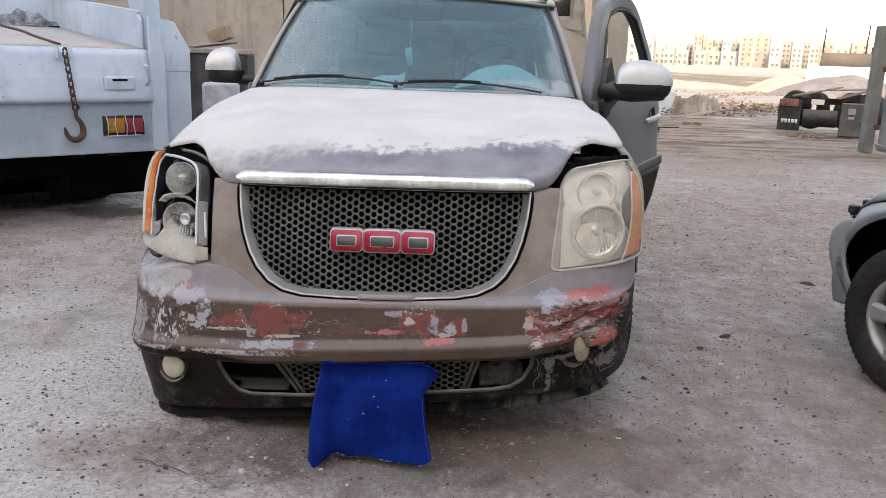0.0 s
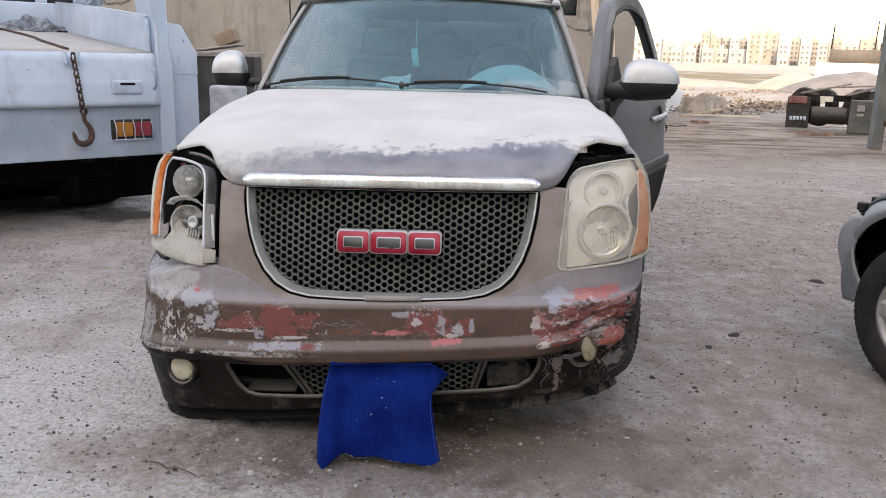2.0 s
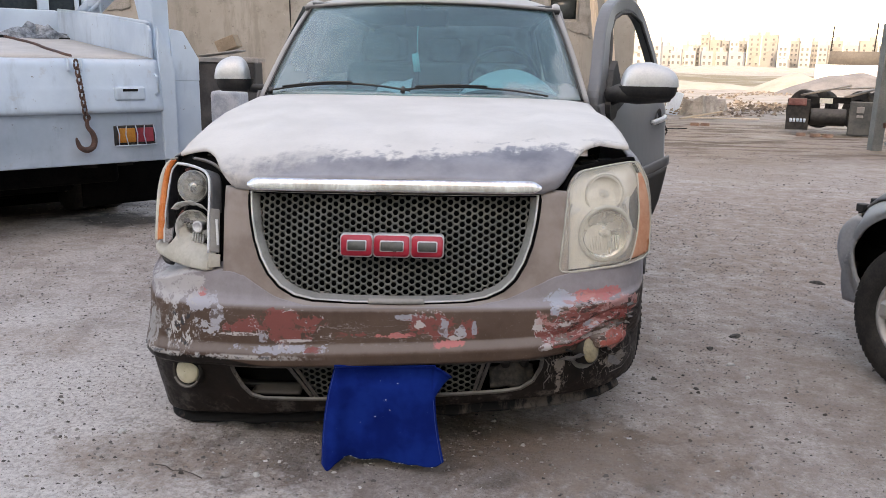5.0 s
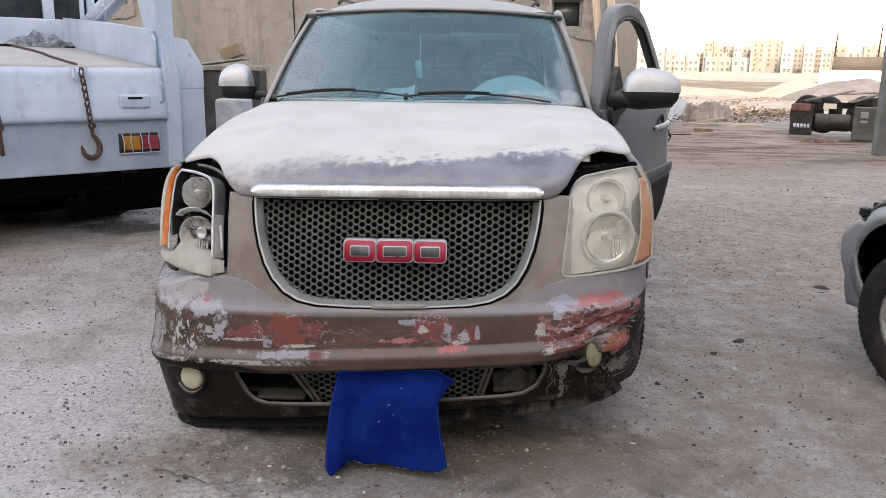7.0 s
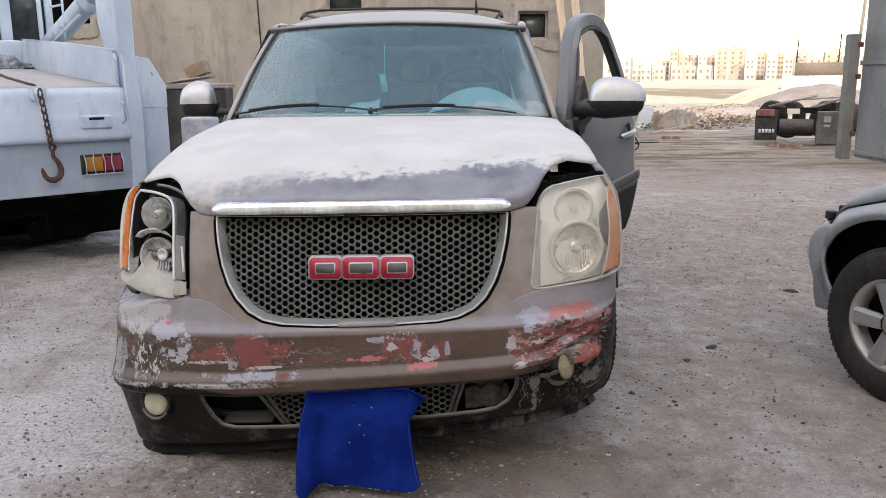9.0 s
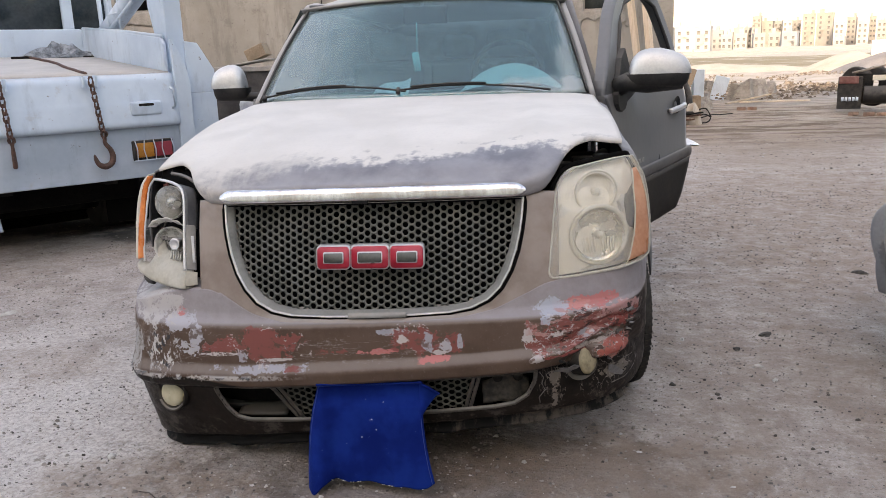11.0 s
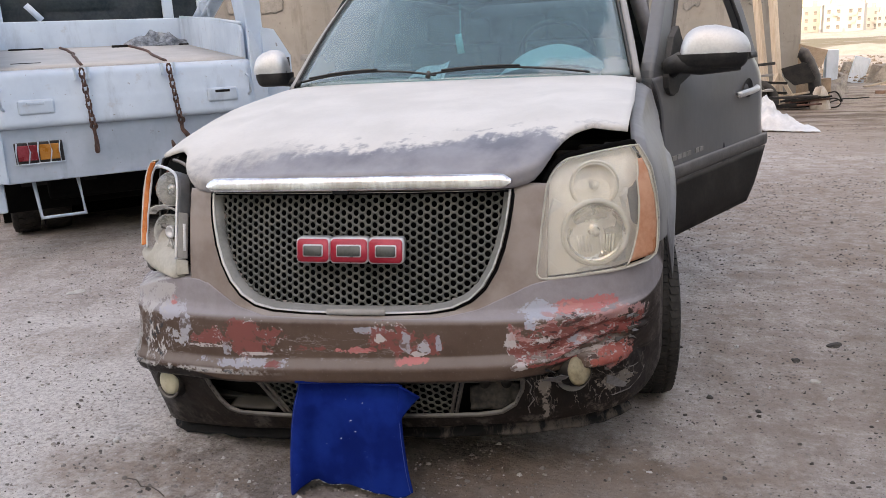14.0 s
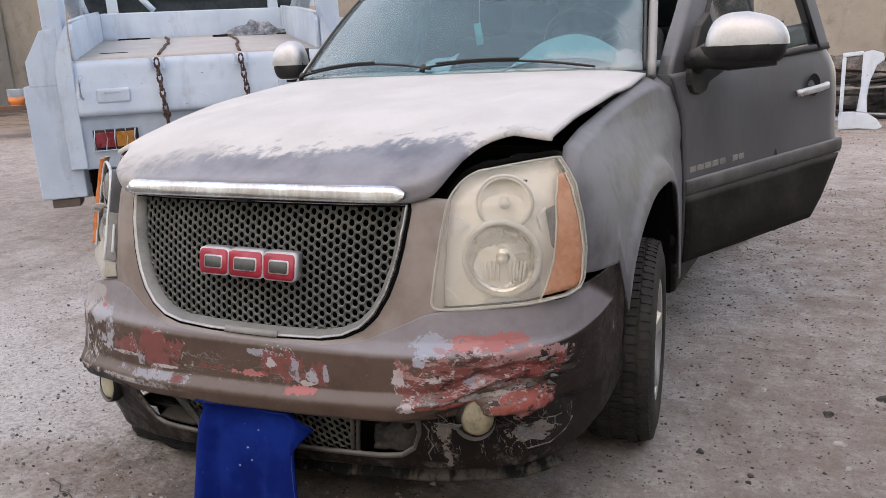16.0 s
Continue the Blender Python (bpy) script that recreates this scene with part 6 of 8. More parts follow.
def pod(c, hx, hy, z_lo, z_hi, low, sg=1, n=28, m=12):
    """Half of a mirror housing: the cap above, or the shell below when low."""
    def f(a, b):
        t = 2 * math.pi * a
        ce, se = math.cos(t), math.sin(t)
        ex, ey = math.copysign(abs(ce) ** 0.62, ce), math.copysign(abs(se) ** 0.75, se)
        k = math.cos(math.pi / 2 * b) ** 0.55
        z = z_lo + (z_hi - z_lo) * math.sin(math.pi / 2 * b)
        lean = 0.10 * (ex if not low else 0)
        return Vector((c[0] + sg * hx * ex * (k if not low else 0.55 + 0.45 * k), c[1] + hy * ey * k, z - (0.02 * (1 + ex) * (1 if not low else 0)) * b * k))
    return grid(f, n, m)


def mirror(c, hx, sg, parent):
    cap = part("mirror_cap", pod(c, hx, 0.075, c[2] - 0.03, c[2] + 0.105, False, sg), CHROME, parent, "dusty chrome mirror cap")
    part("mirror_shell", pod((c[0] - sg * 0.015, c[1], 0), hx * 1.04, 0.078, c[2] - 0.028, c[2] - 0.105, True, sg), BLACK, parent, "black mirror shell")
    part("mirror_glass", grid(lambda a, b: Vector((c[0] + (2 * a - 1) * hx * 0.8, c[1] + 0.066, c[2] - 0.07 + 0.13 * b)), 4, 4), BLACK, parent, solid=0.01)


mirror((1.286, 1.745, 1.498), 0.164, 1, door)
bm = bmesh.new()
tube(bm, [dp(0.08, 1.40, -0.01), (1.12, 1.745, 1.43), (1.22, 1.74, 1.42), (1.40, 1.75, 1.435)], 0.056, 12, False, 0.95)
part("mirror_arm", bm, BLACK, door, "black mirror arm")
bm = bmesh.new()
tube(bm, [dp(0.79, 1.170, 0.008), dp(0.81, 1.174, 0.026), dp(0.93, 1.178, 0.032), dp(1.01, 1.182, 0.026), dp(1.035, 1.182, 0.008)], 0.014, 10, False, 1.3)
part("door_handle", bm, CHROME, door, "dull chrome door handle")
bm = bmesh.new()
lathe(bm, [(0.055, 0.004), (0.05, 0.0), (0.001, -0.018)], 20, Matrix.Translation(dp(0.92, 1.195, 0.006)) @ DN.to_track_quat("Z", "Y").to_matrix().to_4x4())
part("handle_cup", bm, BLACK, door)
for z in (0.62, 1.05):
    bm = bmesh.new()
    rod(bm, dp(-0.06, z, -0.06), dp(0.05, z, -0.06), 0.025)
    part("door_hinge", bm, GREYPL, door)

# mirror on the other side
mirror((-1.182, 1.93, 1.490), 0.105, -1, suv)
bm = bmesh.new()
tube(bm, [(-0.95, 1.96, 1.40), (-1.05, 1.94, 1.405), (-1.17, 1.93, 1.417)], 0.035, 10, False, 0.8)
part("mirror_arm", bm, BLACK, suv)

# ---- blue cloth over the plate


def cloth_fall(a, b):
    left = -0.207 - 0.055 * b ** 0.8 - 0.012 * math.sin(math.pi * b)
    right = 0.192 + 0.040 * b - 0.016 * math.sin(math.pi * b)
    x = left + (right - left) * a
    hem = lerp_table(a, [(0, 0.045), (0.06, 0.040), (0.13, 0.006), (0.20, -0.004), (0.5, 0.004), (0.85, 0.018), (0.95, 0.018), (1, 0.006)])
    z = 0.425 + 0.020 * a - 0.010 * math.sin(math.pi * a) - (0.385 + hem + 0.004 * math.sin(23 * a)) * b
    top = nose(arc_at(max(-0.5, min(0.5, x))), max(z - 0.06 * x, 0.37), 0.014)
    roll = 0.030 * math.exp(-((a - 0.10) / 0.075) ** 2) - 0.020 * math.exp(-((a - 0.22) / 0.06) ** 2)
    fold = b * (roll + 0.016 * math.sin(7 * a + 1.5) + 0.012 * math.exp(-((a - 0.82 + 0.1 * b) / 0.05) ** 2)) + 0.006 * noise.noise((a * 4, b * 4, 8)) * min(1.0, b * 4)
    y = top.y - 0.030 * min(1, b * 4) - 0.055 * b - fold + 0.03 * max(0.0, 0.05 - a) / 0.05 * b
    return Vector((x, y, z))


CLOTH = Nodes("blue_felt")
weave = CLOTH.noise(420, 2, 0.7)
tone = CLOTH.mix(CLOTH.step(CLOTH.noise(7, 4), 0.35, 0.65), (0.0004, 0.0125, 0.120), (0.0008, 0.0235, 0.190))
tone = CLOTH.mix(CLOTH.step(CLOTH.noise(55, 3, 0.6), 0.72, 0.75, 0, 0.6), tone, (0.16, 0.22, 0.40))
CLOTH.bump(weave, 0.4, 0.003)
CLOTH = CLOTH.done(tone, 0.95, specular_ior_level=0.05, sheen_weight=0.12, sheen_roughness=0.35, sheen_tint=(0.05, 0.25, 1.0))
blue = part("blue_cloth", grid(cloth_fall, 72, 56), CLOTH, None, "", solid=0.006)
tagged(blue, "royal blue felt cloth hung over the front bumper", "cloth")


def corner_flap(a, b):
    """The top corner, turned over and hanging as a point beside the cloth."""
    p = cloth_fall(0.975, 0.02 + 0.36 * b)
    fall = (1 - b) ** 1.2
    return p + Vector((0.072 * a * fall, -0.006 - 0.020 * math.sin(math.pi * a) * fall + 0.02 * a * fall, (-0.050 * a + 0.014 * math.sin(math.pi * a)) * fall))


part("folded_corner", grid(corner_flap, 12, 18), CLOTH, blue, solid=0.007)
STITCH = surf("pale_blue_stitching", (0.010, 0.035, 0.20), (0.02, 0.06, 0.28), 0.9, 0, 30, 90, 0.2)
for run in ([cloth_fall(k / 30, 0.018) for k in range(31)], [cloth_fall(0.985, 0.02 + 0.97 * k / 30) for k in range(31)], [cloth_fall(0.012, 0.02 + 0.97 * k / 30) for k in range(31)]):
    bm = bmesh.new()
    tube(bm, [p + Vector((0, -0.0045, 0)) for p in run], 0.0016, 5)
    part("hem", bm, STITCH, blue, "lighter blue stitched hem")
LINT = surf("white_lint", (0.6, 0.6, 0.62), (0.75, 0.75, 0.76), 0.9)
for k in range(20):
    r2 = random.Random(820 + k)
    p = cloth_fall(r2.uniform(0.1, 0.98), 0.996 if k < 16 else r2.uniform(0.1, 0.9)) + Vector((0, -0.006, 0))
    part("lint", boxes((p.x, p.y, p.z, r2.uniform(0.002, 0.006), 0.002, r2.uniform(0.0015, 0.003))), LINT, blue, "white lint", smooth=False)

# ---------------------------------------------------------------- the white tow truck


def make_truck_paint(name, a, b, chipped):
    """White enamel gone blue-grey, with dull grime, dark runs and rusty chips."""
    n = Nodes(name)
    big, mid, fine = n.noise(1.6, 5, 0.6), n.noise(6, 6, 0.66), n.noise(45, 5, 0.7)
    col = n.mix(n.step(big, 0.34, 0.66), a, b)
    col = n.mix(n.step(n.noise(4.5, 6, 0.68, (1.0, 1.0, 0.30)), 0.52, 0.70, 0, 0.45), col, tuple(c * 0.62 for c in a))
    col = n.mix(n.step(mid, 0.60, 0.72, 0, 0.45), col, (0.42, 0.41, 0.41))
    col = n.mix(n.step(n.noise(13, 6, 0.72), 0.665, 0.70, 0, chipped), col, (0.16, 0.13, 0.12))
    col = n.mix(n.step(n.noise(26, 4, 0.65), 0.70, 0.73, 0, chipped), col, (0.13, 0.075, 0.055))
    col = n.mix(n.math("MULTIPLY", n.step(n.up(), 0.3, 0.9), n.step(mid, 0.35, 0.65, 0.15, 0.45)), col, (0.55, 0.53, 0.52))
    n.bump(n.math("ADD", mid, n.math("MULTIPLY", fine, 0.15)), 0.10, 0.010)
    return n.done(col, n.step(mid, 0.3, 0.7, 0.38, 0.62), 0.0)


WHITE = make_truck_paint("grimy_white_paint", (0.46, 0.56, 0.66), (0.58, 0.68, 0.77), 0.7)
# darker copy of the white paint: the low rear panel's shade in the colour
WHITE_SHADED = make_truck_paint("shaded_white_paint", (0.33, 0.405, 0.48), (0.47, 0.55, 0.63), 0.6)
DECK = surf("worn_deck_steel", (0.40, 0.37, 0.34), (0.58, 0.54, 0.51), 0.75, 0, 3.5, 50, 0.15, 0.5, (0.55, 0.50, 0.46))
RUST = surf("rusty_chain", (0.085, 0.050, 0.042), (0.19, 0.105, 0.085), 0.8, 0.4, 20, 90, 0.4)
DARKSTEEL = surf("dark_chassis", (0.010, 0.010, 0.010), (0.026, 0.024, 0.022), 0.85, 0, 5, 60, 0.3, spec=0.1)
DARKGLASS = surf("dark_cab_glass", (0.030, 0.042, 0.048), (0.055, 0.070, 0.075), 0.12, 0, 3, 30, 0.02)
truck = thing("tow_truck", pose(-3.318, 3.524, 0, 0, 0, 44), "white tow truck with chains and hooks hanging from its deck", "truck")


def plate(bm, outline, axis, lo, hi):
    """A plate of an outline, lying across the axis x or y between lo and hi."""
    if axis == "x":
        return prism(bm, outline, lambda a, b: Vector((lo, a, b)), lambda a, b: Vector((hi, a, b)))
    return prism(bm, outline, lambda a, b: Vector((a, lo, b)), lambda a, b: Vector((a, hi, b)))


part("rear_panel", boxes((0, 0.03, 0.875, 2.12, 0.05, 0.45)), WHITE_SHADED, truck, "dusty white rear panel with shade put into its paint", bevel=0.012)


def tail(a, b):
    x = -1.04 + 2.08 * a
    v, z = lerp_table(b, [(0, 0.0), (0.06, -0.035), (0.14, -0.045), (0.45, -0.02), (0.5, -0.015), (0.86, 0.02), (0.95, 0.04), (1, 0.09)]), lerp_table(b, [(0, 1.095), (0.06, 1.10), (0.14, 1.125), (0.45, 1.30), (0.5, 1.315), (0.86, 1.50), (0.95, 1.53), (1, 1.545)])
    return Vector((x, v + 0.006 * noise.noise((x * 2, z * 3, 1)), z))


part("tail_panel", grid(tail, 40, 24), WHITE, truck, "pressed white tail panel", solid=0.01)
part("deck", grid(lambda a, b: Vector((-1.02 + 2.04 * a, 0.085 + 2.58 * b, 1.545 + 0.20 * b)), 6, 6), DECK, truck, "worn dusty deck plate", solid=0.03)
for sg in (-1, 1):
    bm = bmesh.new()
    plate(bm, [(0.10, 1.50), (2.70, 1.62), (2.70, 2.05), (1.2, 1.95), (0.16, 1.86), (0.10, 1.80)], "x", sg * 1.0, sg * 1.035)
    part("deck_side", bm, WHITE, truck, bevel=0.012)
    bm = bmesh.new()
    tube(bm, [(sg * 1.02, 0.14, 1.865), (sg * 1.02, 1.2, 1.955), (sg * 1.02, 2.7, 2.055)], 0.018, 6)
    part("side_rail", bm, WHITE, truck)
    bm = bmesh.new()
    plate(bm, [(sg * 1.035, 0.66), (sg * 1.17, 0.66), (sg * 1.17, 1.45), (sg * 1.155, 1.56), (sg * 1.115, 1.68), (sg * 1.07, 1.78), (sg * 1.035, 1.84)], "y", -0.03, 0.03)
    part("rear_gusset", bm, WHITE, truck, "curved white gusset plate", bevel=0.01)
    ox = 1.31 if sg > 0 else 1.26
    part("outrigger_leg", boxes((sg * ox, 0.20, 0.89, 0.26 if sg > 0 else 0.36, 0.30, 0.95)), WHITE, truck, "white outrigger leg", bevel=0.015)
    part("outrigger_foot", boxes((sg * ox, 0.20, 0.375, 0.22, 0.26, 0.075)), surf("brown_foot_pad", (0.10, 0.07, 0.06), (0.16, 0.12, 0.10), 0.8), truck, "brown foot pad", bevel=0.01) if sg < 0 else part("outrigger_foot", boxes((sg * ox, 0.20, 0.375, 0.22, 0.26, 0.075)), bpy.data.materials["brown_foot_pad"], truck, bevel=0.01)
    for v in (0.06, 0.33):
        bm = bmesh.new()
        plate(bm, [(sg * (ox - 0.13), 1.36), (sg * (ox + 0.13), 1.36), (sg * (ox + 0.13), 1.56), (sg * (ox - 0.01), 1.80), (sg * (ox - 0.13), 1.82)], "y", v - 0.012, v + 0.012)
        part("outrigger_cheek", bm, WHITE, truck, bevel=0.005)
    bm = bmesh.new()
    rod(bm, (sg * (ox - 0.12), 0.20, 1.44), (sg * (ox + 0.12), 0.20, 1.44), 0.05)
    part("pivot_pin", bm, WHITE, truck)
    bm = bmesh.new()
    plate(bm, [(0.22, 1.30), (0.44, 1.30), (0.48, 1.75), (0.66, 2.15), (0.66, 3.6), (0.22, 3.6)], "x", sg * 1.09, sg * 1.25)
    part("mast", bm, WHITE, truck, "white boom mast", bevel=0.015)
    bm = bmesh.new()
    rod(bm, (sg * 1.15, 2.45, 1.92), (sg * 1.15, 0.95, 2.36), 0.10, seg=20)
    rod(bm, (sg * 1.15, 0.95, 2.36), (sg * 1.15, 0.90, 2.375), 0.135, seg=20)
    rod(bm, (sg * 1.15, 0.92, 2.37), (sg * 1.16, 0.45, 2.505), 0.06, seg=16)
    rod(bm, (sg * 1.06, 1.9, 1.98), (sg * 1.06, 1.0, 2.22), 0.018)
    part("boom_cylinder", bm, WHITE, truck, "white hydraulic boom cylinder")
    part("tool_pocket", boxes((sg * 0.75, -0.030, 1.255, 0.27, 0.05, 0.12)), WHITE, truck, bevel=0.02)
    part("pocket_slot", boxes((sg * 0.75, -0.053, 1.285, 0.13, 0.012, 0.022)), DARKSTEEL if sg > 0 else WHITE, truck, bevel=0.004)
    bm = bmesh.new()
    tube(bm, [(sg * 0.98, -0.03, 1.42), (sg * 0.995, -0.06, 1.40), (sg * 1.0, -0.06, 1.26), (sg * 0.985, -0.03, 1.24)], 0.012, 6)
    part("grab_handle", bm, WHITE, truck)
    # tail lamp: housing, two lenses, wire guard
    lamp = part("tail_lamp", boxes((sg * 0.78, 0.0, 0.89, 0.36, 0.03, 0.175)), BLACK, truck, "tail lamp behind white guard wires", bevel=0.008)
    part("amber_lens", boxes((sg * (0.78 - 0.075), -0.018, 0.892, 0.15, 0.02, 0.125)), surf("dirty_amber_tail_lens", (0.40, 0.14, 0.02), (0.55, 0.24, 0.05), 0.35) if sg < 0 else bpy.data.materials["dirty_amber_tail_lens"], lamp, bevel=0.006)
    part("red_lens", boxes((sg * (0.78 + 0.085), -0.018, 0.892, 0.155, 0.02, 0.125)), surf("dirty_red_tail_lens", (0.22, 0.015, 0.02), (0.34, 0.05, 0.07), 0.35) if sg < 0 else bpy.data.materials["dirty_red_tail_lens"], lamp, bevel=0.006)
    bm = bmesh.new()
    for k in range(5):
        x = 0.62 + 0.08 * k
        tube(bm, [(sg * x, -0.032, 0.978), (sg * (x + 0.012 * (-1) ** k), -0.040, 0.90), (sg * (x + 0.01), -0.032, 0.805)], 0.005, 5)
    tube(bm, [(sg * 0.60, -0.034, 0.805), (sg * 0.96, -0.034, 0.805)], 0.005, 5)
    part("lamp_guard", bm, WHITE, lamp)
    bm = bmesh.new()
    for v in (1.45, 1.80):
        rod(bm, (sg * 1.06, v, 1.96), (sg * 1.06, v, 2.55), 0.012, seg=8)
    for z in (2.15, 2.35, 2.5):
        rod(bm, (sg * 1.06, 1.45, z), (sg * 1.06, 1.80, z), 0.012, seg=8)
    part("side_ladder", bm, WHITE, truck, "small white rung ladder")
part("headboard", boxes((0, 2.72, 1.88, 2.0, 0.05, 0.34)), WHITE, truck, "white headboard", bevel=0.015)
for k in range(2):
    bm = bmesh.new()
    rnd = random.Random(3 + k)
    x0 = (-0.35, 0.33)[k]
    tube(bm, [(x0 + 0.10 * math.sin(3 * f / 12) * (f / 12) + 0.012 * rnd.uniform(-1, 1), 0.10 + 2.4 * f / 12, 1.568 + 0.19 * f / 12) for f in range(13)], 0.014, 6)
    part("deck_chain", bm, RUST, truck)


def chain(x, z0, n, sway):
    bm = bmesh.new()
    for k in range(n):
        c = Vector((x + sway * k, -0.055 - 0.012 * min(1, k / 3), z0 - 0.062 * k))
        turn = Matrix.Rotation(radians(90 * (k % 2) + 25), 3, "Z")
        tube(bm, [c + turn @ Vector((0.021 * math.cos(t), 0, 0.043 * math.sin(t))) for t in [2 * math.pi * i / 10 for i in range(10)]], 0.0085, 6, True)
    return bm


part("chain", chain(-0.375, 1.50, 8, 0.004), RUST, truck, "rusty hanging chain")
part("chain", chain(0.315, 1.50, 8, 0.006), RUST, truck, "rusty hanging chain")
for x in (-0.375, 0.315):
    part("chain_bracket", boxes((x - 0.05, 0.0, 1.50, 0.02, 0.09, 0.10), (x + 0.05, 0.0, 1.50, 0.02, 0.09, 0.10)), WHITE, truck, bevel=0.005)


def hook(x, z, k, turn):
    bm = bmesh.new()
    r = Matrix.Rotation(radians(turn), 3, "Z")
    pts = [(0, 0.10), (0.0, 0.05), (0.035, 0.0), (0.05, -0.06), (0.03, -0.115), (-0.025, -0.135), (-0.075, -0.11), (-0.095, -0.06), (-0.10, -0.03)]
    c = Vector((x, -0.06, z))
    pts = [c + r @ Vector((a * k, 0, b * k)) for a, b in pts]
    fine = [pts[0]]
    for i in range(len(pts) - 1):
        p0, p1, p2, p3 = pts[max(0, i - 1)], pts[i], pts[i + 1], pts[min(len(pts) - 1, i + 2)]
        for j in (1, 2, 3, 4):
            f = j / 4
            fine.append(0.5 * (2 * p1 + (p2 - p0) * f + (2 * p0 - 5 * p1 + 4 * p2 - p3) * f ** 2 + (3 * p1 - p0 - 3 * p2 + p3) * f ** 3))
    flat, rings = r @ Vector((0, 1, 0)), []
    for i, c0 in enumerate(fine):
        d = (fine[min(len(fine) - 1, i + 1)] - fine[max(0, i - 1)]).normalized()
        sidev = d.cross(flat)
        rr = lerp_table(i / (len(fine) - 1), [(0, 0.014), (0.35, 0.023), (0.6, 0.025), (0.85, 0.017), (1, 0.005)]) * k
        rings.append([bm.verts.new(c0 + (sidev * math.cos(2 * math.pi * j / 10) + flat * math.sin(2 * math.pi * j / 10)) * rr) for j in range(10)])
    for p, q in zip(rings, rings[1:]):
        for j in range(10):
            bm.faces.new((p[j], p[(j + 1) % 10], q[(j + 1) % 10], q[j]))
    bm.faces.new(rings[0]), bm.faces.new(rings[-1])
    tube(bm, [c + Vector((0.024 * math.cos(t), 0, 0.125 * k + 0.024 * math.sin(t))) for t in [2 * math.pi * i / 10 for i in range(10)]], 0.010, 6, True)
    return bm


part("hook", hook(0.365, 0.93, 1.05, 10), RUST, truck, "rusty grab hook")
part("hook", hook(-0.345, 0.97, 0.8, 80), RUST, truck, "rusty grab hook")
bm = bmesh.new()
tube(bm, [(-0.86, 0.10, 0.66), (-0.84, 0.06, 0.34), (-0.50, 0.06, 0.34), (-0.52, 0.10, 0.66)], 0.018, 6)
part("step_frame", bm, WHITE, truck, "white hanging step frame")
# dark boxes added beside the frame to hold shade under the deck
part("side_tank", boxes((1.02, 2.25, 0.78, 0.5, 1.3, 0.95), (-1.02, 2.25, 0.78, 0.5, 1.3, 0.95)), DARKSTEEL, truck, "dark boxes added for shade under the deck", bevel=0.05)
part("chassis", boxes((-0.42, 2.6, 0.72, 0.10, 5.0, 0.22), (0.42, 2.6, 0.72, 0.10, 5.0, 0.22), (0, 0.6, 0.62, 1.9, 0.10, 0.14), (0, 1.4, 0.50, 1.6, 0.16, 0.16)), DARKSTEEL, truck)
# black boxes and a sheet put in as the shade below the truck
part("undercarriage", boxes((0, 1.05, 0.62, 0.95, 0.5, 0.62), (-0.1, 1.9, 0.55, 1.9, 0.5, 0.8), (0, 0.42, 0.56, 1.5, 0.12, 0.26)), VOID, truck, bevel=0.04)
part("inner_shield", boxes((0.0, 1.98, 0.40, 2.30, 0.04, 0.76)), VOID, truck, "black sheet added for shade behind the rear axle")
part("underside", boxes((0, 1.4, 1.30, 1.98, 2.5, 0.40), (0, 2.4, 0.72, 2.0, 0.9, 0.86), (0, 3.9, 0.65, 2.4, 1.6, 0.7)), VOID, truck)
for sg in (-1, 1):
    for off in (0.0, -0.28):
        wheel(truck, pose(sg * (0.95 + off), 1.45, 0.475) @ (AX_R if sg > 0 else AX_L), 0.475, 0.25, 0.26, 36, 6)
    wheel(truck, pose(sg * 0.95, 4.85, 0.475) @ (AX_R if sg > 0 else AX_L), 0.475, 0.25, 0.26, 36, 6)
    # black sheet hung behind the rear panel in place of shade
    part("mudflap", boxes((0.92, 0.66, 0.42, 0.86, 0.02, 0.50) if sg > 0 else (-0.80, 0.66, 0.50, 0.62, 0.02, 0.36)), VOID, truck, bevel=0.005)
# cab: rear wall with its window opening, roof and sides
part("cab_wall", boxes((0, 3.03, 1.43, 2.6, 0.06, 1.26), (0, 3.03, 2.86, 2.6, 0.06, 0.2), (-0.88, 3.03, 2.41, 0.12, 0.06, 0.7), (0.95, 3.03, 2.41, 0.12, 0.06, 0.7), (-1.31, 3.03, 2.41, 0.08, 0.06, 0.7), (1.42, 3.03, 2.41, 0.08, 0.06, 0.7)), WHITE, truck, "white cab rear wall", bevel=0.012)
part("cab_window", boxes((0.035, 3.05, 2.41, 1.72, 0.012, 0.72)), DARKGLASS, truck, "dark cab rear window")
part("corner_window", boxes((1.20, 3.05, 2.41, 0.40, 0.012, 0.72)), DARKGLASS, truck)
part("corner_window", boxes((-1.11, 3.05, 2.41, 0.36, 0.012, 0.72)), DARKGLASS, truck)
for sg in (-1, 1):
    bm = bmesh.new()
    plate(bm, [(3.0, 0.8), (5.2, 0.8), (5.2, 1.7), (4.9, 2.9), (3.0, 2.9)], "x", sg * 1.30, sg * 1.34)
    part("cab_side", bm, WHITE, truck)
part("cab_roof", boxes((0, 3.95, 2.97, 2.6, 1.9, 0.06), (0, 5.2, 1.3, 2.6, 0.06, 1.0)), WHITE, truck, bevel=0.02)
part("window_sticker", boxes((-0.50, 3.03, 2.16, 0.07, 0.006, 0.22, Matrix.Rotation(radians(-40), 3, "Y"))), WHITE, truck)
# crumpled grey rag on the deck


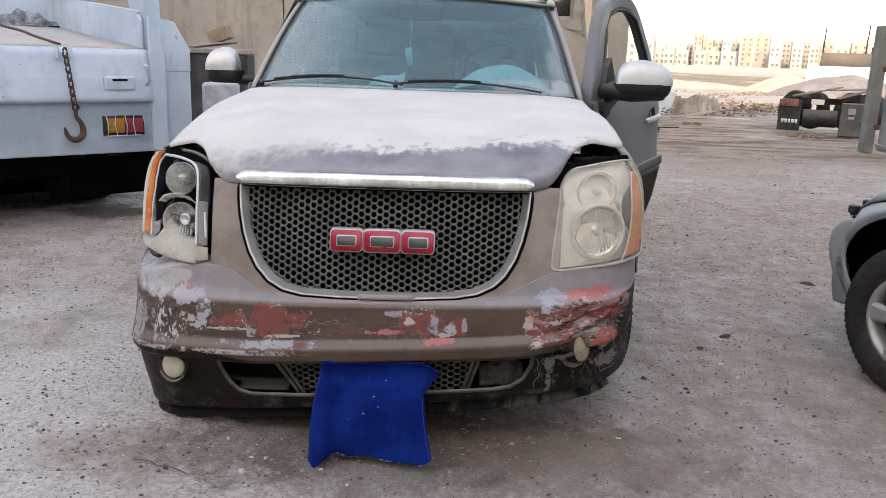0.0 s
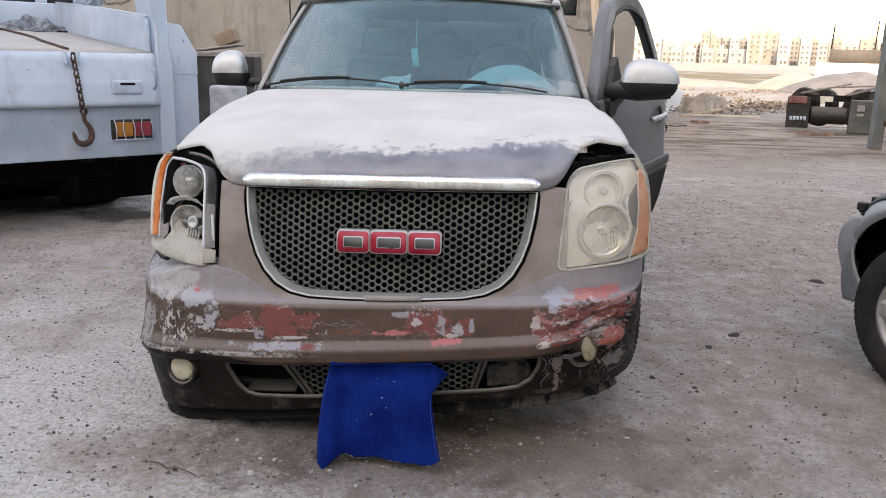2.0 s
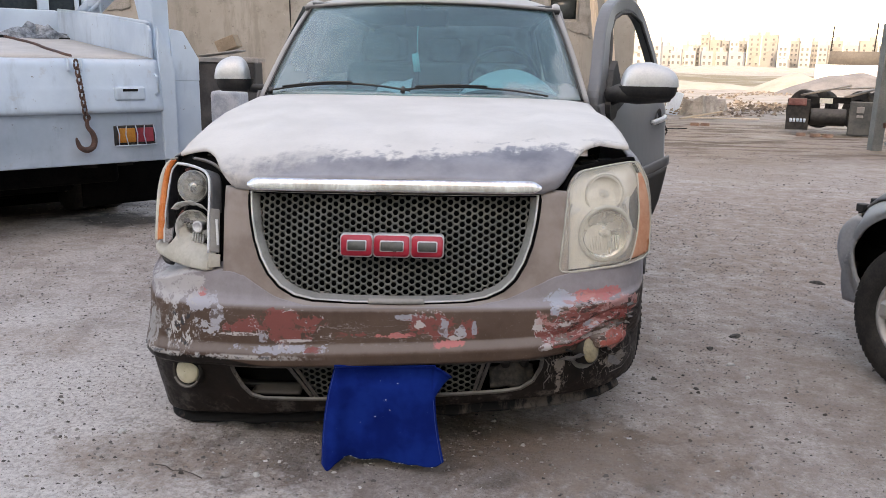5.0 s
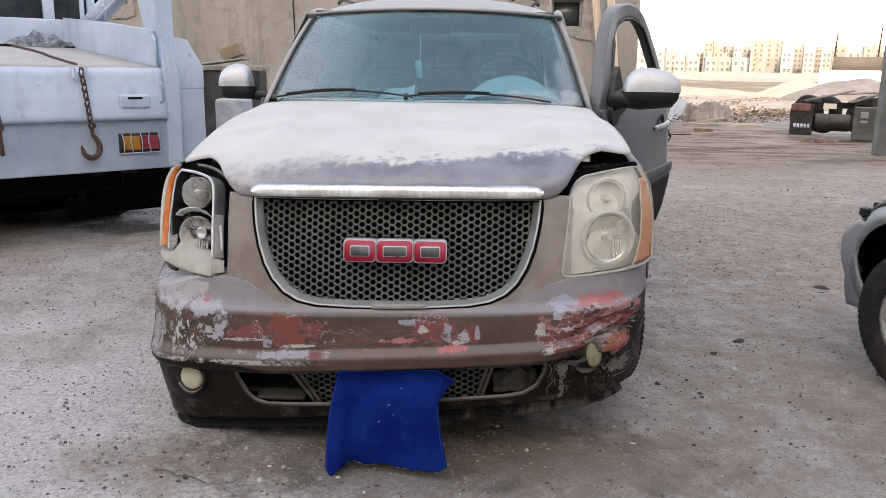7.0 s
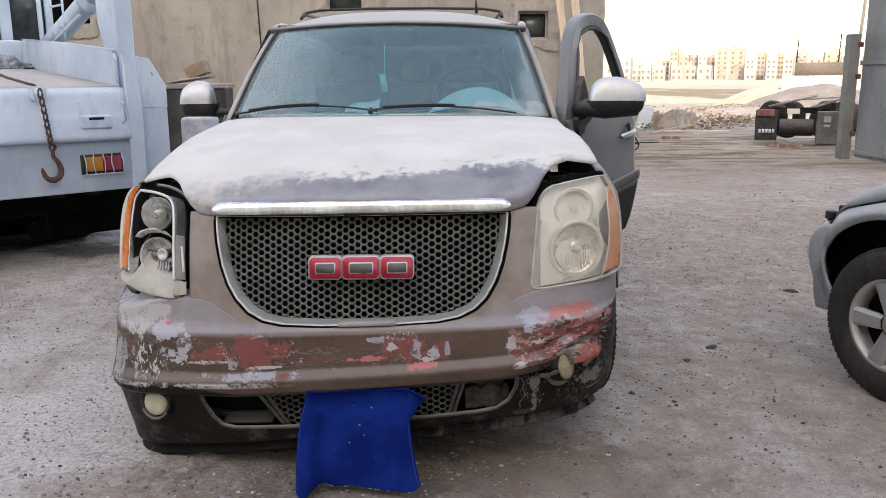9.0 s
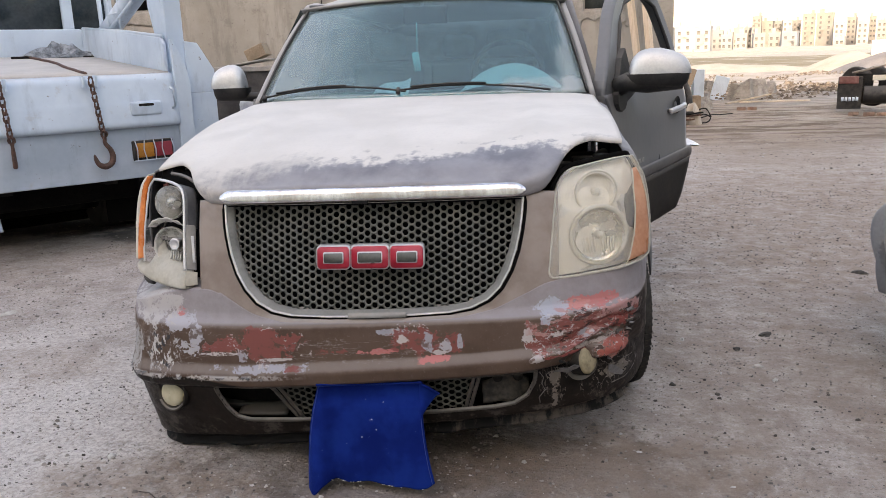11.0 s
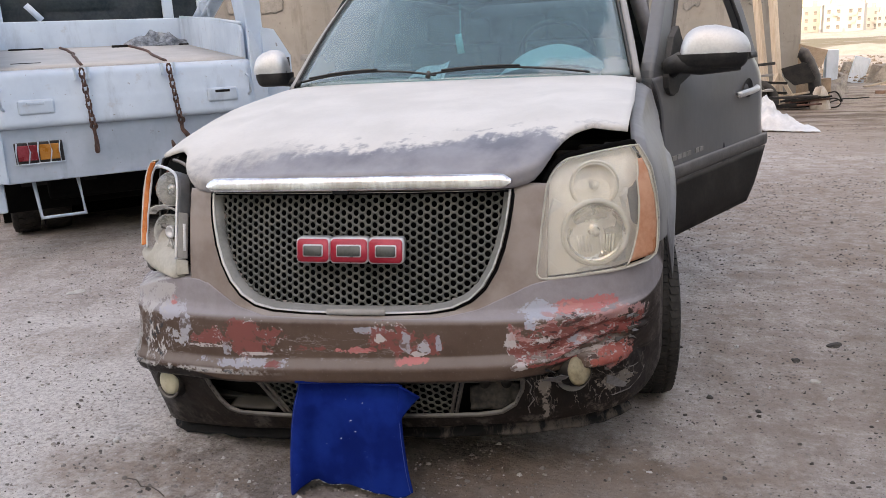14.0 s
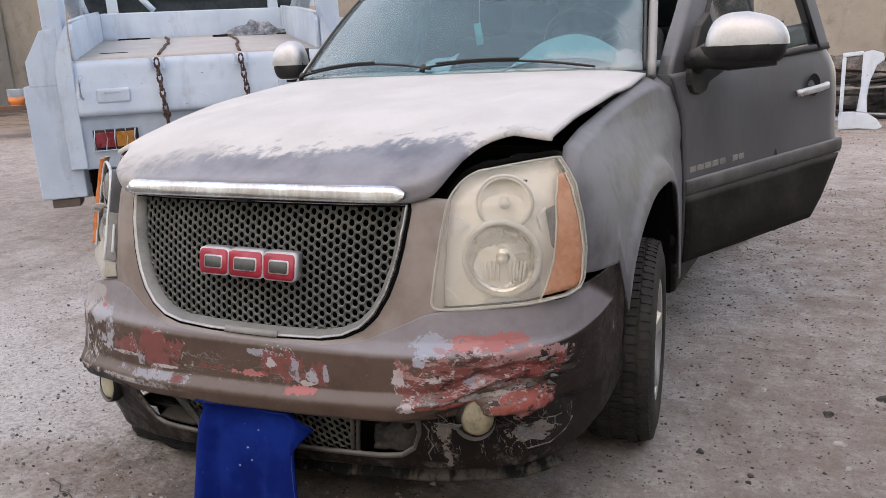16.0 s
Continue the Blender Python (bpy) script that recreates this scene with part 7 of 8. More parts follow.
def heap(x, y, z, sx, sy, sz, seed, rough=0.5, nu=26, nv=14):
    """A crumpled heap lying on a surface."""
    def f(a, b):
        t = 2 * math.pi * a
        k = math.cos(math.pi / 2 * b)
        wob = 1 + rough * noise.noise((math.cos(t) * 1.7 + seed, math.sin(t) * 1.7, b * 2.2))
        return Vector((x + sx * math.cos(t) * k ** 0.7 * wob, y + sy * math.sin(t) * k ** 0.7 * wob, z + sz * math.sin(math.pi / 2 * b) * (1 + rough * noise.noise((a * 9 + seed, b * 5, 4))) * (0.75 + 0.5 * math.sin(3 * t + seed))))
    return grid(f, nu, nv)


TRUCK_M = pose(-3.318, 3.524, 0, 0, 0, 44)
bm = heap(0.70, 2.45, 1.735, 0.34, 0.15, 0.11, 4, 0.45, 60, 24)
bmesh.ops.transform(bm, matrix=TRUCK_M, verts=bm.verts[:])
rag = part("rag", bm, surf("grey_rag", (0.085, 0.10, 0.115), (0.36, 0.39, 0.42), 0.5, 0, 16, 50, 0.8, dist=0.02), None)
tagged(rag, "crumpled grey tarpaulin rag lying on the truck deck", "rag")
for row in ((0.28, 2.35, 1.745, 0.20, 0.05, 0.03), (1.0 - 0.05, 2.35, 1.74, 0.12, 0.07, 0.02), (-0.66, 2.52, 1.755, 0.34, 0.03, 0.02), (-0.75, 0.62, 1.60, 0.24, 0.05, 0.012)):
    bm = boxes(row)
    bmesh.ops.transform(bm, matrix=TRUCK_M, verts=bm.verts[:])
    tagged(part("hand_tool", bm, DARKSTEEL, None, bevel=0.006), "dark loose hand tool lying on the truck deck", "tool", "tools on the deck")

# ---------------------------------------------------------------- the silver 4x4 at the edge
SILVER = surf("dusty_silver_paint", (0.26, 0.265, 0.27), (0.34, 0.345, 0.35), 0.42, 0.35, 2.5, 50, 0.05, 0.7, (0.46, 0.445, 0.42))
jeep = thing("parked_car", pose(2.49, 0.88, 0, 0, 0, 22), "dusty silver off-roader with grey wheel-arch cladding and alloy wheels", "car")
# local: y forward along its length, x = 0 at the near flank, body towards +x
J_R = 0.392
wheel(jeep, pose(0.11, 0, J_R) @ AX_L, J_R, 0.25, 0.225, 70, 5)
wheel(jeep, pose(0.11, -2.6, J_R) @ AX_L, J_R, 0.25, 0.225, 70, 5)
wheel(jeep, pose(1.55, 0, J_R) @ AX_R, J_R, 0.25, 0.225, 70, 5)
wheel(jeep, pose(1.55, -2.6, J_R) @ AX_R, J_R, 0.25, 0.225, 70, 5)


def jeep_flank(a, b):
    y = 0.47 - 3.75 * a
    z0 = 0.45
    for c in (0, -2.6):
        d = 0.50 ** 2 - (y - c) ** 2
        if d > 0:
            z0 = max(z0, 0.42 + math.sqrt(d))
    zt = lerp_table(y, [(-3.3, 1.12), (-0.8, 1.11), (0.0, 1.02), (0.35, 0.92), (0.52, 0.84)])
    z = z0 + (zt - z0) * b
    bulge = 0.035 * math.exp(-((math.hypot(y, z - 0.42) - 0.53) / 0.05) ** 2)
    return Vector((-0.01 - bulge + 0.06 * b ** 3 + 0.10 * max(0.0, (y - 0.30) / 0.22) ** 2, y, z))


part("flank", grid(jeep_flank, 90, 14), SILVER, jeep, solid=0.01)


def jeep_hood(a, b):
    y = 0.60 - 1.5 * a
    zt = lerp_table(y, [(-0.9, 1.125), (-0.3, 1.065), (0.0, 1.035), (0.35, 0.935), (0.50, 0.855), (0.60, 0.79)])
    return Vector((0.035 + 1.58 * b + 0.20 * max(0.0, (y - 0.30) / 0.30) ** 2 * (1 - 2 * b), y, zt + 0.10 * math.sin(math.pi * b) ** 0.4 * min(1.0, (0.60 - y) * 3) + 0.09 * min(1.0, max(0.0, 0.45 - y) * 2.5) * math.sin(math.pi * b) ** 0.25))


part("hood", grid(jeep_hood, 24, 24), SILVER, jeep, solid=0.012)


def jeep_bumper(a, b):
    k = max(0.0, (a - 0.30) / 0.70)
    x = 0.005 + 0.90 * (1 - math.cos(k * 1.4))
    y = 0.40 + 0.10 * min(1.0, a / 0.30) + 0.17 * math.sin(k * math.pi / 2)
    z0 = 0.36 + 0.06 * k
    z = z0 + (0.835 - z0 - 0.02 * k) * b
    back = 0.24 * max(0.0, 0.62 - b) ** 1.5 + 0.09 * (max(0.0, b - 0.72) / 0.28) ** 2
    edge = 0.5 ** 2 - max(0.0, z - 0.42) ** 2
    y_arch = math.sqrt(edge) if edge > 0 else 0.0
    y = max(y - back, y_arch * (1 - min(1, a / 0.05)) + (y - back) * min(1, a / 0.05))
    return Vector((x + 0.05 * (1 - b) ** 2 - 0.02 * math.sin(math.pi * b), y, z))


part("bumper", grid(jeep_bumper, 30, 18), surf("grey_bumper_plastic", (0.27, 0.275, 0.285), (0.36, 0.365, 0.375), 0.5, 0.1, 3, 60, 0.05, 0.7), jeep, "grey plastic bumper corner", solid=0.02)
part("bumper_seam", grid(lambda a, b: jeep_bumper(0.10 + 0.9 * a, 0.66 + 0.03 * b) + Vector((-0.004, 0.006, 0)), 20, 1), BLACK, jeep, solid=0.004)
part("wheel_well", boxes((0.48, 0.0, 0.68, 0.50, 0.98, 0.48)), VOID, jeep)
part("underbody", boxes((0.83, -1.3, 0.55, 1.4, 3.6, 0.25), (0.83, 0.35, 0.7, 1.3, 0.5, 0.3)), VOID, jeep)
part("cabin", boxes((0.83, -2.0, 1.45, 1.45, 2.3, 0.65)), SILVER, jeep, bevel=0.12)
part("washer_nozzle", boxes((0.10, 0.50, 0.865, 0.05, 0.05, 0.045), (0.14, 0.47, 0.895, 0.03, 0.03, 0.05)), BLACK, jeep, bevel=0.008)

# ---------------------------------------------------------------- ground and setting


def ground_z(x, y):
    """Nearly level by the cars, rougher far off."""
    d = max(0.0, y - 20.0)
    rough = min(1.0, d / 40.0)
    z = 0.012 * noise.noise((x * 0.9, y * 0.9, 0)) * min(1.0, max(0.0, math.hypot(x, y - 1.0) - 2.5) / 4)
    z += rough * 0.35 * noise.noise((x * 0.08, y * 0.08, 3)) + rough * 0.12 * noise.noise((x * 0.4, y * 0.4, 7))
    ridge = math.exp(-((y - 78 - 0.12 * x) / 9.0) ** 2) * max(0.0, 0.55 + noise.noise((x * 0.06, 2, 1)))
    return z + ridge * 0.9 * (1 if y > 40 else 0)


def spread(t, near, far):
    return math.copysign(near * abs(t) + (far - near) * abs(t) ** 4, t)


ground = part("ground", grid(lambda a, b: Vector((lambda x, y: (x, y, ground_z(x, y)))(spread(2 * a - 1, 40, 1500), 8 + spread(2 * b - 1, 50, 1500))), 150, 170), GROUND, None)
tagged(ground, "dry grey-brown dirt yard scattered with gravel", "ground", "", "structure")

PLASTER = Nodes("weathered_plaster")
pb, pm, pf = PLASTER.noise(0.5, 5, 0.65), PLASTER.noise(2.4, 6, 0.7), PLASTER.noise(30, 4, 0.7)
pc = PLASTER.mix(PLASTER.step(pb, 0.35, 0.65), (0.245, 0.233, 0.215), (0.325, 0.310, 0.287))
pc = PLASTER.mix(PLASTER.step(pm, 0.54, 0.70, 0, 0.6), pc, (0.17, 0.16, 0.148))
pc = PLASTER.mix(PLASTER.step(PLASTER.noise(6, 5, 0.7), 0.64, 0.72, 0, 0.5), pc, (0.46, 0.44, 0.40))
pc = PLASTER.mix(PLASTER.step(PLASTER.noise(1.3, 6, 0.7, (2.2, 1, 0.4)), 0.50, 0.66, 0, 0.5), pc, (0.165, 0.155, 0.142))
pc = PLASTER.mix(PLASTER.step(PLASTER.noise(11, 5, 0.7), 0.64, 0.70, 0, 0.7), pc, (0.10, 0.095, 0.088))
PLASTER.bump(PLASTER.math("ADD", pm, PLASTER.math("MULTIPLY", pf, 0.4)), 0.5, 0.02)
PLASTER = PLASTER.done(pc, 0.95)
CEMENT = surf("grey_cement_patch", (0.22, 0.21, 0.195), (0.33, 0.315, 0.295), 0.95, 0, 5, 40, 0.6)
WY = 16.5


def wall_with_windows(x0, x1, z1, y, thick, holes):
    """A wall of boxes round its window holes (each x0, x1, z0, z1), left to right."""
    bm = bmesh.new()
    at = x0
    for hx0, hx1, hz0, hz1 in holes:
        box(bm, (at + hx0) / 2, y + thick / 2, z1 / 2, hx0 - at, thick, z1)
        box(bm, (hx0 + hx1) / 2, y + thick / 2, hz0 / 2, hx1 - hx0, thick, hz0)
        box(bm, (hx0 + hx1) / 2, y + thick / 2, (hz1 + z1) / 2, hx1 - hx0, thick, z1 - hz1)
        at = hx1
    box(bm, (at + x1) / 2, y + thick / 2, z1 / 2, x1 - at, thick, z1)
    bmesh.ops.remove_doubles(bm, verts=bm.verts[:], dist=0.0005)
    return bm


HOLES = [(-9.4, -8.3, 2.9, 4.0), (-2.70, -1.85, 3.16, 4.1), (1.76, 2.46, 2.50, 3.13)]
wall = part("wall_north", wall_with_windows(-36, 3.78, 6.0, WY, 0.25, HOLES), PLASTER, None, smooth=False)
tagged(wall, "stained beige plaster wall of a low workshop", "wall", "", "structure")
wall = part("wall_end", boxes((3.655, WY + 6.25, 3.0, 0.25, 12.0, 6.0)), PLASTER, None, smooth=False)
tagged(wall, "beige plaster end wall of a low workshop", "wall", "", "structure")
for k, (hx0, hx1, hz0, hz1) in enumerate(HOLES):
    win = thing("window_%d" % (k + 1), pose(0, 0, 0), "small dark window in a plaster wall", "window", "", "structure")
    part("pane", boxes(((hx0 + hx1) / 2, WY + 0.19, (hz0 + hz1) / 2, hx1 - hx0, 0.012, hz1 - hz0)), DARKGLASS if k else VOID, win)
    fr = 0.05
    part("window_frame", boxes((hx0 + fr / 2, WY + 0.14, (hz0 + hz1) / 2, fr, 0.05, hz1 - hz0), (hx1 - fr / 2, WY + 0.14, (hz0 + hz1) / 2, fr, 0.05, hz1 - hz0), ((hx0 + hx1) / 2, WY + 0.14, hz0 + fr / 2, hx1 - hx0 - 2 * fr, 0.05, fr), ((hx0 + hx1) / 2, WY + 0.14, hz1 - fr / 2, hx1 - hx0 - 2 * fr, 0.05, fr)), GREYPL, win, bevel=0.005)
    cx, cz, hw, hh = (hx0 + hx1) / 2, (hz0 + hz1) / 2, (hx1 - hx0) / 2, (hz1 - hz0) / 2

    def ragged(a, b):
        px, pz = (2 * a - 1) * (hw + 0.45), (2 * b - 1) * (hh + 0.5)
        out = max(abs(px) - hw, abs(pz) - hh)
        return 0.0 < out < 0.17 + 0.22 * noise.noise((px * 2.1 + k, pz * 2.1, 3)) + 0.10 * noise.noise((px * 7, pz * 7, 5)) + 0.06 * (pz < 0)
    part("cement_patch", grid(lambda a, b: Vector((cx + (2 * a - 1) * (hw + 0.45), WY - 0.014 - 0.006 * noise.noise((a * 9, b * 9, 1)), cz + (2 * b - 1) * (hh + 0.5))), 72, 72, ragged), CEMENT, win, "rough grey cement round the opening", solid=0.02)
bm = bmesh.new()
tube(bm, [(-4.30 + 0.02 * math.sin(k), WY - 0.015, 6.0 - 0.5 * k) for k in range(10)], 0.018, 6)
cable = part("cable", bm, BLACK, None)
tagged(cable, "black cable running down the plaster wall", "cable")
# unseen wall added to block the sun, pale so it bounces light forward
back = part("wall_south", boxes((0, -30.2, 14.0, 170, 0.4, 28.0)), surf("pale_fill_plaster", (0.62, 0.60, 0.56), (0.72, 0.70, 0.66), 0.9, 0, 0.4, 6, 0.1), None)
tagged(back, "tall unseen plaster wall added to shade the yard", "wall", "", "structure")
# two unseen walls added to hold back light from the open sides
for nm, x, y0, y1, h in (("wall_east", 8.35, -30.0, 6.3, 5.0), ("wall_west", -24.0, -30.0, 16.4, 6.0)):
    side_wall = part(nm, boxes((x, (y0 + y1) / 2, h / 2, 0.25, y1 - y0, h)), PLASTER, None, smooth=False)
    tagged(side_wall, "unseen plain plaster wall added to cut light from the side", "wall", "", "structure")

# ---------------------------------------------------------------- the yard's clutter
STONE = Nodes("gravel_stone")
sr = STONE.island()
sc = STONE.mix(STONE.step(sr, 0.0, 0.80), (0.072, 0.060, 0.053), (0.36, 0.312, 0.280))
sc = STONE.mix(STONE.step(sr, 0.945, 0.985), sc, (0.60, 0.57, 0.54))
STONE.bump(STONE.noise(60, 3), 0.3, 0.004)
STONE = STONE.done(sc, 0.92)


def stones(rows, seed, flat=0.6):
    """Many small broken stones, each a squashed uneven eight-cornered lump: rows of (x, y, z, size)."""
    rnd = random.Random(seed)
    verts, faces = [], []
    for x, y, z, r in rows:
        t = rnd.uniform(0, 6.28)
        sx, sy, sz = r * rnd.uniform(0.7, 1.4), r * rnd.uniform(0.45, 0.95), r * flat * rnd.uniform(0.6, 1.3)
        b = len(verts)
        for k in range(5):
            a = t + 2 * math.pi * k / 5 + rnd.uniform(-0.45, 0.45)
            verts.append((x + sx * math.cos(a), y + sy * math.sin(a), z - 0.2 * sz))
        for k in range(5):
            a = t + 0.3 + 2 * math.pi * k / 5
            q = rnd.uniform(0.3, 0.75)
            verts.append((x + sx * q * math.cos(a), y + sy * q * math.sin(a), z + sz * rnd.uniform(0.4, 1.0)))
        for k in range(5):
            j = (k + 1) % 5
            faces.append((b + k, b + j, b + 5 + j, b + 5 + k))
        faces.append(tuple(b + 5 + k for k in range(5)))
    me = bpy.data.meshes.new("stones")
    me.from_pydata(verts, [], faces)
    return me


rnd = random.Random(11)
rows = []
for k in range(60000):
    d = rnd.random() ** 1.7
    x, y = rnd.uniform(-5.5, 6.0), -2.6 + 15.0 * d
    if noise.noise((x * 1.1, y * 1.1, 9)) + 0.5 * noise.noise((x * 5, y * 5, 2)) + rnd.uniform(-0.5, 0.5) < -0.05:
        continue
    r = 0.0022 + 0.010 * rnd.random() ** 4.5 + 0.0008 * max(0, y) * rnd.random() ** 4
    rows.append((x, y, ground_z(x, y), r))
for k in range(900):
    x, y = rnd.uniform(-4.0, 4.5), -2.4 + 8.5 * rnd.random() ** 1.3
    for j in range(rnd.randrange(3, 9)):
        px, py = x + rnd.gauss(0, 0.035), y + rnd.gauss(0, 0.03)
        rows.append((px, py, ground_z(px, py) - 0.002, 0.003 + 0.011 * rnd.random() ** 2.5))
for k in range(700):
    x, y = rnd.gauss(-0.7, 0.6), rnd.gauss(-0.02, 0.20)
    rows.append((x, y, ground_z(x, y), 0.003 + 0.010 * rnd.random() ** 3))
for k in range(75000):
    x, y = rnd.uniform(-3.4, 5.2), -1.9 + 8.5 * rnd.random() ** 1.5
    if noise.noise((x * 2.3, y * 2.3, 19)) + 0.4 * noise.noise((x * 9, y * 9, 2)) + rnd.uniform(-0.6, 0.6) < 0.0:
        continue
    rows.append((x, y, ground_z(x, y), 0.0022 + 0.0055 * rnd.random() ** 2.2 + 0.0007 * max(0, y) * rnd.random()))
gravel = new("gravel", stones(rows, 5, 0.85))
gravel.data.materials.append(STONE)
tagged(gravel, "loose gravel and pebbles strewn over the dirt", "gravel", "", "stuff")


def rock(x, y, sx, sy, sz, seed, mat, label, name="stone"):
    bm = bmesh.new()
    bmesh.ops.create_icosphere(bm, subdivisions=2, radius=1.0)
    for v in bm.verts:
        v.co *= 1 + 0.55 * noise.noise(v.co * 1.3 + Vector((seed, 0, 0)))
        v.co = Vector((v.co.x * sx, v.co.y * sy, max(-0.2, v.co.z) * sz))
    bmesh.ops.transform(bm, matrix=pose(x, y, ground_z(x, y) + 0.1 * sz, 0, 0, seed * 37), verts=bm.verts[:])
    return tagged(part(name, bm, mat, None, smooth=False), label, "stone", "stones on the dirt")


DARKROCK = surf("dark_clod", (0.045, 0.040, 0.035), (0.12, 0.105, 0.092), 0.95, 0, 20, 90, 0.6)
PALEROCK = surf("pale_stone", (0.46, 0.43, 0.39), (0.62, 0.59, 0.55), 0.9, 0, 20, 90, 0.5)
for x, y, a, b, c, sd in ((1.90, 1.70, 0.045, 0.024, 0.014, 1), (1.69, 1.47, 0.027, 0.020, 0.014, 2), (1.46, 0.87, 0.016, 0.011, 0.009, 3), (1.27, 0.98, 0.017, 0.014, 0.012, 9), (2.9, 3.0, 0.05, 0.03, 0.02, 4)):
    rock(x, y, a, b, c, sd, DARKROCK, "dark flat clod lying on the dirt")
for x, y, a, b, c, sd in ((1.735, 1.22, 0.026, 0.016, 0.014, 5), (1.77, 1.04, 0.015, 0.012, 0.010, 6), (1.43, 1.62, 0.018, 0.012, 0.012, 7), (-1.18, 0.16, 0.022, 0.016, 0.012, 8), (-2.09, 0.40, 0.026, 0.018, 0.012, 10), (-2.95, 2.08, 0.06, 0.022, 0.02, 11), (0.36, -0.62, 0.018, 0.012, 0.01, 12), (-0.5, -0.16, 0.020, 0.014, 0.01, 13)):
    rock(x, y, a, b, c, sd, PALEROCK, "small pale stone lying on the dirt")

WOOD = surf("weathered_timber", (0.30, 0.23, 0.16), (0.46, 0.38, 0.29), 0.85, 0, 6, 60, 0.4, 0.2, (0.5, 0.45, 0.4), (0.3, 6, 6))
PALEWOOD = surf("pale_bare_timber", (0.50, 0.40, 0.30), (0.64, 0.53, 0.42), 0.85, 0, 6, 60, 0.4, 0.0, (0.5, 0.45, 0.4), (6, 6, 0.4))
TWIG = surf("dry_twig_bark", (0.07, 0.052, 0.040), (0.14, 0.11, 0.085), 0.9, 0, 12, 80, 0.3)
GREYWOOD = surf("grey_weathered_timber", (0.17, 0.145, 0.12), (0.29, 0.25, 0.21), 0.9, 0, 6, 60, 0.4)
CARD = surf("brown_cardboard", (0.20, 0.145, 0.10), (0.31, 0.24, 0.175), 0.9, 0, 4, 50, 0.2)


def stick(name, a, b, w, t, mat, label, category="plank", group="loose timber"):
    """A squared plank from a to b."""
    a, b = Vector(a), Vector(b)
    q = (b - a).to_track_quat("X", "Z").to_matrix()
    bm = bmesh.new()
    c = (a + b) / 2
    box(bm, c.x, c.y, c.z, (b - a).length, w, t, q)
    return tagged(part(name, bm, mat, None, bevel=0.006), label, category, group)


for x0, y0, x1, y1 in ((-0.92, -0.12, -0.70, -0.20), (2.05, -0.1, 2.5, 0.35)):
    bm = bmesh.new()
    tube(bm, [(x0 + (x1 - x0) * k / 5, y0 + (y1 - y0) * k / 5 + 0.012 * math.sin(2.3 * k), 0.006 + ground_z(x0, y0)) for k in range(6)], 0.0022, 5)
    tagged(part("twig", bm, TWIG, None), "thin dry brown twig lying on the dirt", "twig", "twigs on the dirt")

# posts, board, tarpaulin and scrap at the workshop's corner
for a, b in (((3.10, 15.75, 0.0), (2.66, 16.05, 3.4)), ((3.33, 15.7, 0.0), (3.00, 16.0, 3.4))):
    stick("timber_post", a, b, 0.14, 0.12, PALEWOOD, "bare timber post leaning on the workshop wall", "post")
for a, b in (((3.66, 15.45, 0.02), (3.26, 15.55, 0.70)), ((2.98, 15.4, 0.02), (3.26, 15.52, 0.70))):
    stick("timber_brace", a, b, 0.10, 0.07, PALEWOOD, "short slanting timber brace by the post", "plank")
bm = bmesh.new()
prism(bm, [(-0.36, 0.33), (0.06, 0.43), (0.14, 0.40), (0.28, 0.12), (0.24, 0.05), (-0.12, 0.0), (-0.30, 0.16)], lambda a, b: Vector((3.63 + a, 15.10 + 0.5 * b, 0.48 + b)), lambda a, b: Vector((3.63 + a, 15.14 + 0.5 * b, 0.48 + b)))
tagged(part("black_board", bm, DARKSTEEL, None, bevel=0.01), "scuffed black board propped among scrap", "board")
bm = bmesh.new()
tube(bm, [(4.00, 15.62, 0.0), (3.99, 15.62, 0.30), (3.95, 15.64, 0.62), (3.84, 15.68, 0.90), (3.73, 15.70, 1.08), (3.66, 15.72, 1.10)], 0.125, 10)
tagged(part("black_sack", bm, BLACK, None), "tall black plastic sack of scrap", "sack")
for k in range(22):
    r2 = random.Random(40 + k)
    x, y, z = 3.45 + 0.45 * r2.random(), 14.8 + 0.5 * r2.random(), 0.05 + 0.30 * r2.random()
    a = r2.uniform(-0.35, 0.35)
    ln = r2.uniform(0.22, 0.48)
    stick("scrap_bar", (x - ln * math.cos(a), y - ln * math.sin(a), z * 0.7), (x + ln * math.cos(a) * 0.6, y + ln * math.sin(a), z), 0.05, 0.035, (DARKSTEEL, BLACK, RUST, WOOD)[k % 4], "bent scrap metal bar on the scrap pile", "bar", "scrap bars")
bm = heap(4.00, 15.05, 0, 0.20, 0.20, 0.37, 12, 0.15)
tagged(part("rag", bm, surf("dusty_beige_cloth", (0.36, 0.31, 0.26), (0.47, 0.42, 0.36), 0.95, 0, 6, 60, 0.4), None), "dusty beige crumpled rag lying by the scrap", "rag")


def tarp(a, b):
    x = 2.20 + 1.17 * a
    y = 11.95 - 0.80 * b + 0.10 * math.sin(5 * a)
    ridge = lerp_table(a, [(0, 0.25), (0.18, 0.6), (0.34, 1.0), (0.44, 0.80), (0.60, 0.50), (0.75, 0.16), (1, 0.02)]) * math.sin(math.pi * min(1, b * 1.02)) ** 0.7
    crease = abs(noise.noise((a * 6 + b * 3, b * 4, 2))) + 0.5 * abs(noise.noise((a * 15, b * 12, 5)))
    return Vector((x, y, 0.012 + 0.44 * ridge * (0.75 + 0.6 * crease) + 0.05 * crease * min(1.0, 6 * a * (1 - a))))


tagged(part("white_tarpaulin", grid(tarp, 60, 40), surf("white_sheet", (0.58, 0.59, 0.60), (0.72, 0.725, 0.73), 0.6, 0, 7, 50, 0.3), None, solid=0.006), "crumpled white plastic sheet lying on the dirt", "sheet")
